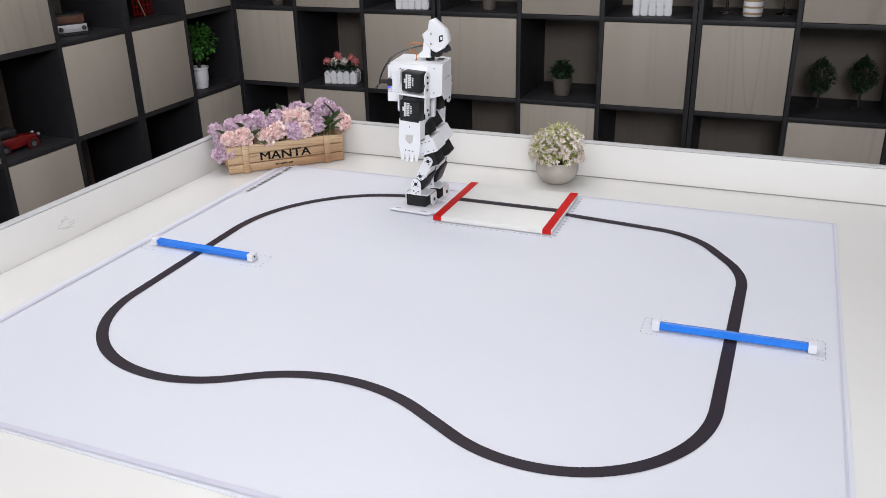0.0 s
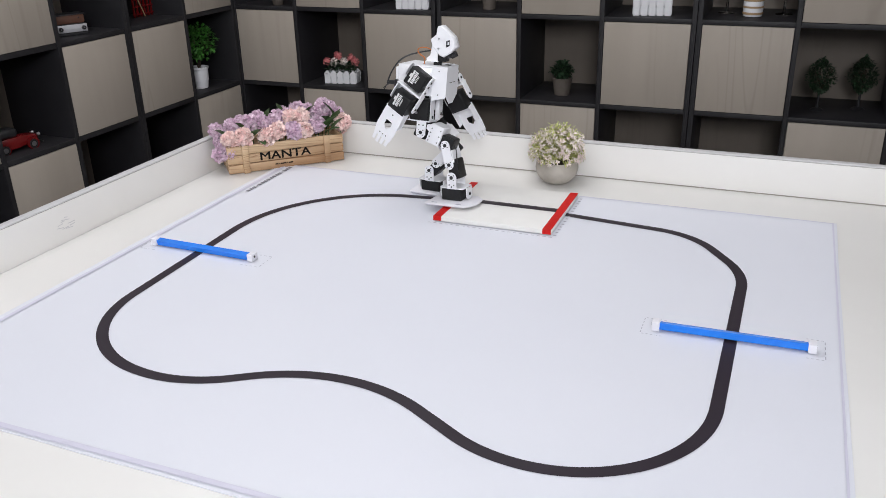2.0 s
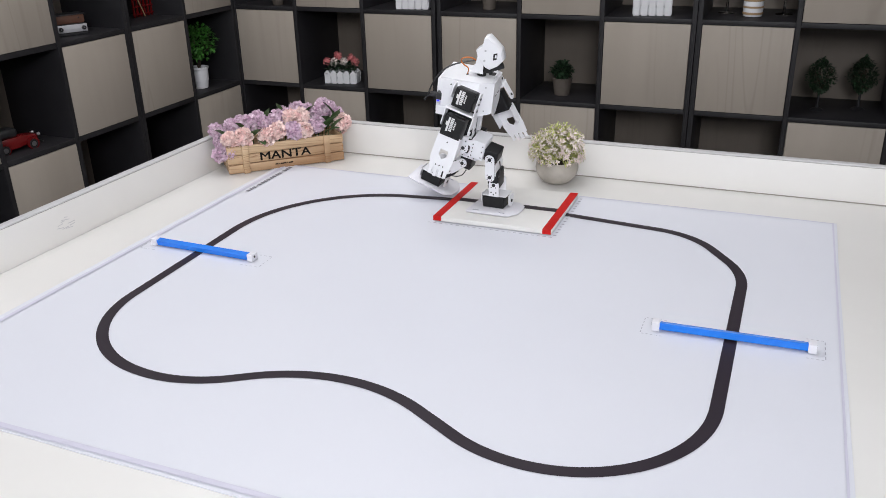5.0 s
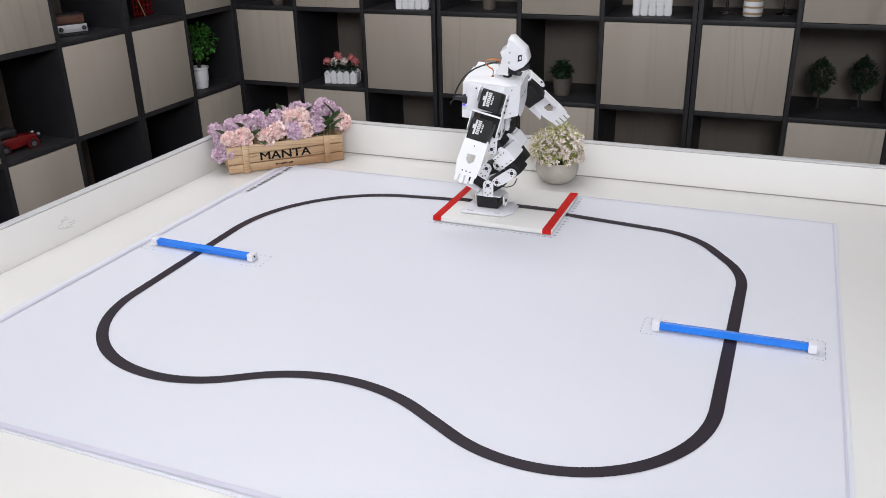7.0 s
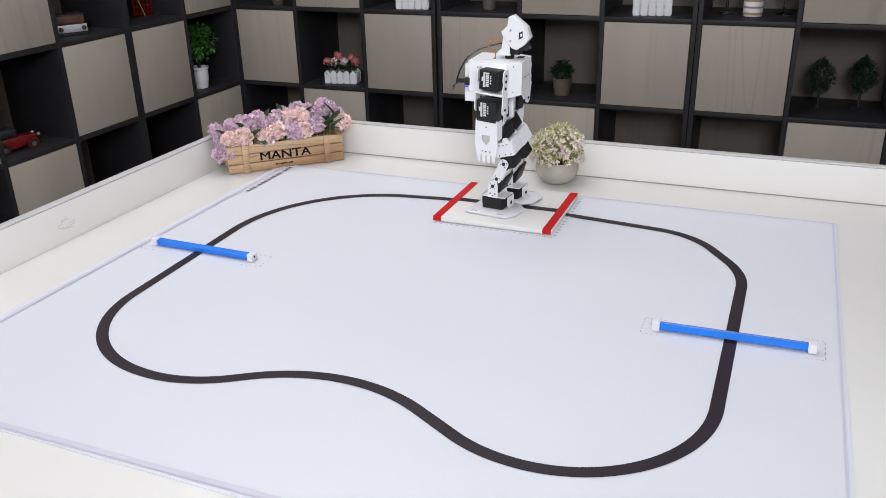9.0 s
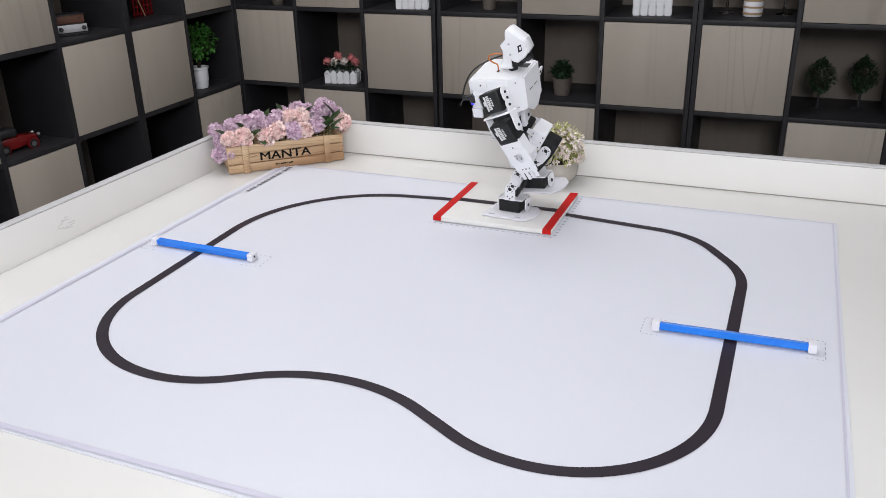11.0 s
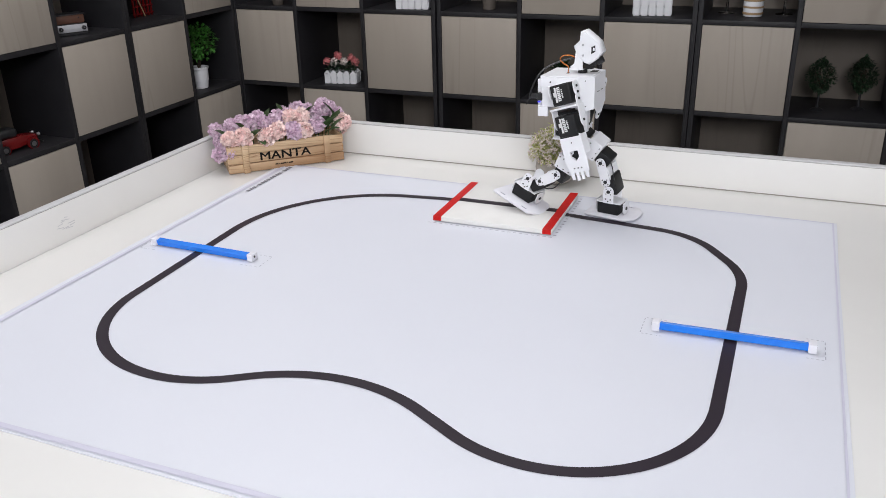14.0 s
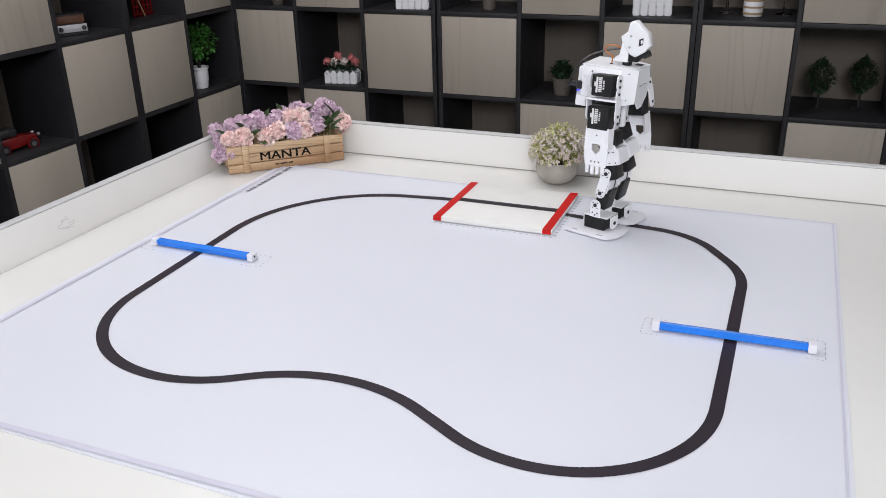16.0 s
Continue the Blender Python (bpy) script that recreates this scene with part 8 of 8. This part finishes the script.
    walk(JOINTED["left"]["foot"], [
        (0, pose(0.0078, 0.0372, -0.1016, 0.1, -2.3, -10.2)), (0.25, pose(0.0029, 0.0366, -0.0995, 1.4, -2.6, -7.6)),
        (0.5, pose(-0.0037, 0.0371, -0.0959, 4.3, -2.9, -4.8)), (0.75, pose(-0.0043, 0.0438, -0.0918, 9.3, -1.0, -5.5)),
        (1, pose(-0.0034, 0.0485, -0.0886, 12.7, 1.2, -6.1)), (1.25, pose(-0.0011, 0.0477, -0.0874, 12.5, 1.3, -6.2)),
        (1.5, pose(0.0012, 0.0468, -0.0856, 12.2, 1.0, -6.5)), (1.75, pose(0.0021, 0.0418, -0.0825, 9.4, -0.6, -7.3)),
        (2, pose(0.0014, 0.0367, -0.0776, 6.1, -2.2, -7.9)), (2.25, pose(-0.0052, 0.0404, -0.0687, 6.0, -1.0, -9.3)),
        (2.5, pose(-0.0082, 0.0427, -0.0596, 5.8, 1.3, -10.3)), (2.75, pose(-0.0190, 0.0373, -0.0533, 3.3, 5.1, -8.2)),
        (3, pose(-0.0429, 0.0351, -0.0471, 1.4, 7.9, -6.7)), (3.25, pose(-0.0640, 0.0439, -0.0556, 1.9, 6.1, -8.8)),
        (3.5, pose(-0.0651, 0.0529, -0.0716, 2.9, 2.3, -11.0)), (3.75, pose(-0.0573, 0.0491, -0.0857, 0.9, -4.1, -9.5)),
        (4, pose(-0.0558, 0.0441, -0.0952, -1.7, -8.6, -7.5)), (4.25, pose(-0.0573, 0.0418, -0.0924, -2.5, -4.6, -7.6)),
        (4.5, pose(-0.0593, 0.0398, -0.0888, -3.1, 0.0, -7.7)), (4.75, pose(-0.0616, 0.0380, -0.0849, -3.7, 5.2, -8.1)),
        (5, pose(-0.0653, 0.0374, -0.0735, -4.4, 10.9, -8.6)), (5.25, pose(-0.0677, 0.0361, -0.0677, -5.0, 16.9, -9.3)),
        (5.5, pose(-0.0697, 0.0346, -0.0649, -5.8, 23.3, -10.4)), (5.75, pose(-0.0707, 0.0328, -0.0628, -6.8, 29.7, -11.5)),
        (6, pose(-0.0711, 0.0307, -0.0618, -8.1, 36.1, -13.1)), (6.25, pose(-0.0702, 0.0282, -0.0617, -9.7, 42.5, -14.9)),
        (6.5, pose(-0.0681, 0.0254, -0.0626, -11.8, 48.6, -17.2)), (6.75, pose(-0.0416, 0.0197, -0.0578, -10.3, 36.2, -12.9)),
        (7, pose(-0.0169, 0.0132, -0.0621, -9.6, 19.7, -8.5)), (7.25, pose(-0.0223, 0.0200, -0.0734, -7.3, 9.9, -4.5)),
        (7.5, pose(-0.0265, 0.0284, -0.0864, -5.4, -2.7, -1.3)), (7.75, pose(-0.0185, 0.0337, -0.0928, -4.2, -3.4, -2.5)),
        (8, pose(-0.0083, 0.0391, -0.0977, -2.9, 0.9, -3.7)), (8.25, pose(-0.0005, 0.0406, -0.1009, -3.2, 2.8, -4.7)),
        (8.5, pose(0.0055, 0.0420, -0.1043, -3.5, 4.4, -5.9)), (8.75, pose(0.0050, 0.0490, -0.1030, -1.8, 1.8, -7.4)),
        (9, pose(0.0048, 0.0569, -0.1008, 0.2, -0.5, -9.1)), (9.25, pose(0.0041, 0.0558, -0.0986, -0.0, -3.7, -8.3)),
        (9.5, pose(0.0046, 0.0539, -0.0978, -0.9, -5.6, -7.3)), (9.75, pose(0.0055, 0.0511, -0.0959, -2.0, -6.5, -6.2)),
        (10, pose(0.0064, 0.0479, -0.0919, -3.4, -6.6, -5.1)), (10.25, pose(0.0073, 0.0448, -0.0870, -4.9, -6.0, -3.9)),
        (10.5, pose(0.0078, 0.0421, -0.0815, -6.2, -5.2, -2.6)), (10.75, pose(0.0077, 0.0400, -0.0758, -7.5, -4.0, -1.6)),
        (11, pose(0.0073, 0.0385, -0.0708, -8.6, -2.8, -0.6)), (11.25, pose(0.0062, 0.0378, -0.0672, -9.2, -1.9, 0.4)),
        (11.5, pose(0.0048, 0.0378, -0.0659, -9.5, -1.5, 1.3)), (11.75, pose(0.0152, 0.0387, -0.0783, -5.1, 9.3, -2.0)),
        (12, pose(0.0365, 0.0397, -0.0890, -14.5, 24.4, -6.7)), (12.25, pose(0.0481, 0.0432, -0.0872, -19.1, 38.6, -4.2)),
        (12.5, pose(0.0470, 0.0464, -0.0902, -24.2, 47.0, -2.3)), (12.75, pose(0.0580, 0.0469, -0.0846, -10.9, 38.7, 2.9)),
        (13, pose(0.0684, 0.0466, -0.0773, 4.6, 25.1, 5.3)), (13.25, pose(0.0742, 0.0421, -0.0706, 0.7, 15.2, -1.7)),
        (13.5, pose(0.0783, 0.0371, -0.0691, -2.3, 4.7, -8.0)), (13.75, pose(0.0756, 0.0337, -0.0767, -1.1, 3.6, -7.8)),
        (14, pose(0.0609, 0.0337, -0.0885, 0.3, 2.5, -7.1)), (14.25, pose(0.0326, 0.0349, -0.0938, 3.7, 0.5, -6.4)),
        (14.5, pose(0.0102, 0.0353, -0.0972, 6.8, -1.3, -6.0)), (14.75, pose(0.0073, 0.0370, -0.0973, 6.9, -1.2, -6.7)),
        (15, pose(0.0059, 0.0397, -0.0973, 6.8, -0.5, -7.2)), (15.25, pose(0.0070, 0.0422, -0.1021, 6.2, -1.9, -7.9)),
        (15.5, pose(0.0113, 0.0430, -0.1072, 5.6, -3.3, -8.6)), (15.75, pose(0.0117, 0.0401, -0.1083, 3.7, -3.4, -8.6)),
        (16, pose(0.0087, 0.0380, -0.1093, 1.8, -3.5, -8.6)),
    ])
    walk(JOINTED["left"]["upper_arm"], [
        (0, pose(0.0055, 0.0570, 0.1123, -4.8, 0.7, -10.3)), (0.25, pose(0.0055, 0.0570, 0.1123, 0.5, -5.1, -7.8)),
        (0.5, pose(0.0055, 0.0570, 0.1123, 8.0, -11.5, -5.1)), (0.75, pose(0.0055, 0.0570, 0.1123, 13.1, -12.0, -5.8)),
        (1, pose(0.0055, 0.0570, 0.1123, 16.0, -12.4, -6.7)), (1.25, pose(0.0055, 0.0570, 0.1123, 6.4, -21.2, -7.6)),
        (1.5, pose(0.0055, 0.0570, 0.1123, -2.9, -29.5, -8.5)), (1.75, pose(0.0055, 0.0570, 0.1123, 6.0, -27.6, -8.8)),
        (2, pose(0.0055, 0.0570, 0.1123, 17.4, -26.0, -9.1)), (2.25, pose(0.0055, 0.0570, 0.1123, 22.4, -29.9, -11.3)),
        (2.5, pose(0.0055, 0.0570, 0.1123, 25.8, -33.7, -13.5)), (2.75, pose(0.0055, 0.0570, 0.1123, 25.8, -31.8, -10.9)),
        (3, pose(0.0055, 0.0570, 0.1123, 25.5, -29.4, -8.5)), (3.25, pose(0.0055, 0.0570, 0.1123, 20.1, -28.3, -10.9)),
        (3.5, pose(0.0055, 0.0570, 0.1123, 14.6, -27.3, -13.6)), (3.75, pose(0.0055, 0.0570, 0.1123, 13.3, -26.9, -11.6)),
        (4, pose(0.0055, 0.0570, 0.1123, 11.9, -26.7, -9.3)), (4.25, pose(0.0055, 0.0570, 0.1123, 11.7, -27.1, -9.2)),
        (4.5, pose(0.0055, 0.0570, 0.1123, 12.3, -28.0, -9.1)), (4.75, pose(0.0055, 0.0570, 0.1123, 13.5, -29.6, -8.9)),
        (5, pose(0.0055, 0.0570, 0.1123, 15.0, -31.5, -8.8)), (5.25, pose(0.0055, 0.0570, 0.1123, 16.7, -33.8, -8.5)),
        (5.5, pose(0.0055, 0.0570, 0.1123, 18.3, -36.0, -8.3)), (5.75, pose(0.0055, 0.0570, 0.1123, 19.8, -38.2, -7.9)),
        (6, pose(0.0055, 0.0570, 0.1123, 20.8, -40.2, -7.4)), (6.25, pose(0.0055, 0.0570, 0.1123, 21.1, -41.9, -6.9)),
        (6.5, pose(0.0055, 0.0570, 0.1123, 20.6, -43.1, -6.3)), (6.75, pose(0.0055, 0.0570, 0.1123, 19.5, -44.1, -4.1)),
        (7, pose(0.0055, 0.0570, 0.1123, 17.9, -44.5, -1.9)), (7.25, pose(0.0055, 0.0570, 0.1123, 17.5, -41.3, -3.0)),
        (7.5, pose(0.0055, 0.0570, 0.1123, 15.5, -35.6, -3.6)), (7.75, pose(0.0055, 0.0570, 0.1123, 12.3, -28.8, -5.1)),
        (8, pose(0.0055, 0.0570, 0.1123, 8.7, -19.6, -6.7)), (8.25, pose(0.0055, 0.0570, 0.1123, 0.8, -5.6, -6.7)),
        (8.5, pose(0.0055, 0.0570, 0.1123, -4.8, 3.7, -6.7)), (8.75, pose(0.0055, 0.0570, 0.1123, -3.6, 3.6, -8.6)),
        (9, pose(0.0055, 0.0570, 0.1123, -2.1, 3.6, -10.5)), (9.25, pose(0.0055, 0.0570, 0.1123, -2.2, 3.4, -9.6)),
        (9.5, pose(0.0055, 0.0570, 0.1123, -2.7, 6.2, -8.8)), (9.75, pose(0.0055, 0.0570, 0.1123, -3.2, 9.0, -8.1)),
        (10, pose(0.0055, 0.0570, 0.1123, -3.7, 11.9, -7.5)), (10.25, pose(0.0055, 0.0570, 0.1123, -4.1, 14.7, -6.9)),
        (10.5, pose(0.0055, 0.0570, 0.1123, -4.4, 17.7, -6.3)), (10.75, pose(0.0055, 0.0570, 0.1123, -4.6, 20.7, -5.6)),
        (11, pose(0.0055, 0.0570, 0.1123, -4.6, 23.9, -4.9)), (11.25, pose(0.0055, 0.0570, 0.1123, -4.3, 24.0, -4.0)),
        (11.5, pose(0.0055, 0.0570, 0.1123, -3.9, 24.1, -3.0)), (11.75, pose(0.0055, 0.0570, 0.1123, -4.9, 24.0, -5.1)),
        (12, pose(0.0055, 0.0570, 0.1123, -6.0, 23.8, -7.2)), (12.25, pose(0.0055, 0.0570, 0.1123, -5.8, 24.6, -3.0)),
        (12.5, pose(0.0055, 0.0570, 0.1123, -4.9, 25.5, 1.0)), (12.75, pose(0.0055, 0.0570, 0.1123, -5.1, 24.7, 0.6)),
        (13, pose(0.0055, 0.0570, 0.1123, -5.0, 23.9, 0.3)), (13.25, pose(0.0055, 0.0570, 0.1123, -6.0, 18.2, -2.0)),
        (13.5, pose(0.0055, 0.0570, 0.1123, -6.4, 12.7, -4.6)), (13.75, pose(0.0055, 0.0570, 0.1123, -6.5, 12.4, -7.1)),
        (14, pose(0.0055, 0.0570, 0.1123, -6.4, 12.2, -9.6)), (14.25, pose(0.0055, 0.0570, 0.1123, -6.3, 12.3, -8.7)),
        (14.5, pose(0.0055, 0.0570, 0.1123, -6.2, 12.3, -7.8)), (14.75, pose(0.0055, 0.0570, 0.1123, -6.2, 13.2, -7.1)),
        (15, pose(0.0055, 0.0570, 0.1123, -6.2, 14.1, -6.4)), (15.25, pose(0.0055, 0.0570, 0.1123, -7.0, 11.9, -8.2)),
        (15.5, pose(0.0055, 0.0570, 0.1123, -6.9, 5.0, -9.8)), (15.75, pose(0.0055, 0.0570, 0.1123, 3.7, -4.2, -9.4)),
        (16, pose(0.0055, 0.0570, 0.1123, 13.4, -8.3, -9.0)),
    ])
    walk(JOINTED["left"]["forearm"], [
        (0, pose(0.0033, 0.0640, 0.0537, -4.8, 0.7, -10.3)), (0.25, pose(0.0097, 0.0685, 0.0545, -2.9, -5.1, -7.8)),
        (0.5, pose(0.0158, 0.0756, 0.0571, 1.2, -11.5, -5.1)), (0.75, pose(0.0165, 0.0803, 0.0591, 6.9, -12.0, -5.8)),
        (1, pose(0.0173, 0.0827, 0.0604, 10.3, -12.4, -6.7)), (1.25, pose(0.0255, 0.0724, 0.0589, -5.9, -21.2, -7.6)),
        (1.5, pose(0.0328, 0.0615, 0.0601, -21.9, -29.5, -8.5)), (1.75, pose(0.0318, 0.0706, 0.0611, -1.7, -27.6, -8.8)),
        (2, pose(0.0301, 0.0816, 0.0645, 21.0, -26.0, -9.1)), (2.25, pose(0.0337, 0.0847, 0.0684, 25.9, -29.9, -11.3)),
        (2.5, pose(0.0371, 0.0858, 0.0715, 28.9, -33.7, -13.5)), (2.75, pose(0.0344, 0.0875, 0.0708, 28.2, -31.8, -10.9)),
        (3, pose(0.0314, 0.0888, 0.0698, 26.9, -29.4, -8.5)), (3.25, pose(0.0325, 0.0831, 0.0666, 19.4, -28.3, -10.9)),
        (3.5, pose(0.0328, 0.0769, 0.0638, 12.3, -27.3, -13.6)), (3.75, pose(0.0320, 0.0765, 0.0631, 11.7, -26.9, -11.6)),
        (4, pose(0.0310, 0.0763, 0.0626, 11.1, -26.7, -9.3)), (4.25, pose(0.0312, 0.0761, 0.0626, 10.7, -27.1, -9.2)),
        (4.5, pose(0.0321, 0.0766, 0.0633, 10.8, -28.0, -9.1)), (4.75, pose(0.0332, 0.0775, 0.0644, 11.1, -29.6, -8.9)),
        (5, pose(0.0347, 0.0789, 0.0657, 11.7, -31.5, -8.8)), (5.25, pose(0.0361, 0.0803, 0.0674, 12.3, -33.8, -8.5)),
        (5.5, pose(0.0374, 0.0818, 0.0692, 12.8, -36.0, -8.3)), (5.75, pose(0.0386, 0.0831, 0.0709, 13.3, -38.2, -7.9)),
        (6, pose(0.0396, 0.0840, 0.0723, 13.5, -40.2, -7.4)), (6.25, pose(0.0404, 0.0845, 0.0734, 13.3, -41.9, -6.9)),
        (6.5, pose(0.0411, 0.0843, 0.0738, 12.5, -43.1, -6.3)), (6.75, pose(0.0410, 0.0847, 0.0739, 12.9, -44.1, -4.1)),
        (7, pose(0.0407, 0.0846, 0.0736, 13.0, -44.5, -1.9)), (7.25, pose(0.0391, 0.0837, 0.0717, 13.0, -41.3, -3.0)),
        (7.5, pose(0.0356, 0.0817, 0.0678, 11.4, -35.6, -3.6)), (7.75, pose(0.0313, 0.0782, 0.0635, 10.9, -28.8, -5.1)),
        (8, pose(0.0238, 0.0751, 0.0591, 9.8, -19.6, -6.7)), (8.25, pose(0.0099, 0.0688, 0.0545, 1.3, -5.6, -6.7)),
        (8.5, pose(-0.0001, 0.0642, 0.0539, -4.8, 3.7, -6.7)), (8.75, pose(0.0005, 0.0656, 0.0541, -3.6, 3.6, -8.6)),
        (9, pose(0.0010, 0.0672, 0.0543, -2.1, 3.6, -10.5)), (9.25, pose(0.0010, 0.0671, 0.0542, -2.2, 3.4, -9.6)),
        (9.5, pose(-0.0021, 0.0669, 0.0545, -2.7, 6.2, -8.8)), (9.75, pose(-0.0050, 0.0667, 0.0550, -3.2, 9.0, -8.1)),
        (10, pose(-0.0080, 0.0665, 0.0556, -3.7, 11.9, -7.5)), (10.25, pose(-0.0110, 0.0663, 0.0563, -4.1, 14.7, -6.9)),
        (10.5, pose(-0.0140, 0.0662, 0.0573, -4.4, 17.7, -6.3)), (10.75, pose(-0.0170, 0.0660, 0.0584, -4.6, 20.7, -5.6)),
        (11, pose(-0.0200, 0.0659, 0.0597, -4.6, 23.9, -4.9)), (11.25, pose(-0.0202, 0.0658, 0.0598, -4.3, 24.0, -4.0)),
        (11.5, pose(-0.0204, 0.0658, 0.0599, -3.9, 24.1, -3.0)), (11.75, pose(-0.0201, 0.0657, 0.0598, -4.9, 24.0, -5.1)),
        (12, pose(-0.0198, 0.0655, 0.0596, -6.0, 23.8, -7.2)), (12.25, pose(-0.0210, 0.0639, 0.0600, -5.8, 24.6, -3.0)),
        (12.5, pose(-0.0223, 0.0629, 0.0605, -4.9, 25.5, 1.0)), (12.75, pose(-0.0215, 0.0630, 0.0601, -5.1, 24.7, 0.6)),
        (13, pose(-0.0208, 0.0631, 0.0597, -5.0, 23.9, 0.3)), (13.25, pose(-0.0151, 0.0630, 0.0573, -6.0, 18.2, -2.0)),
        (13.5, pose(-0.0095, 0.0631, 0.0555, -6.4, 12.7, -4.6)), (13.75, pose(-0.0090, 0.0636, 0.0554, -6.5, 12.4, -7.1)),
        (14, pose(-0.0085, 0.0642, 0.0553, -6.4, 12.2, -9.6)), (14.25, pose(-0.0087, 0.0642, 0.0554, -6.3, 12.3, -8.7)),
        (14.5, pose(-0.0088, 0.0641, 0.0554, -6.2, 12.3, -7.8)), (14.75, pose(-0.0097, 0.0641, 0.0556, -6.2, 13.2, -7.1)),
        (15, pose(-0.0107, 0.0639, 0.0559, -6.2, 14.1, -6.4)), (15.25, pose(-0.0085, 0.0633, 0.0552, -7.0, 11.9, -8.2)),
        (15.5, pose(-0.0015, 0.0626, 0.0539, -6.9, 5.0, -9.8)), (15.75, pose(0.0094, 0.0718, 0.0551, 0.2, -4.2, -9.4)),
        (16, pose(0.0145, 0.0804, 0.0588, 6.5, -8.3, -9.0)),
    ])


motions()
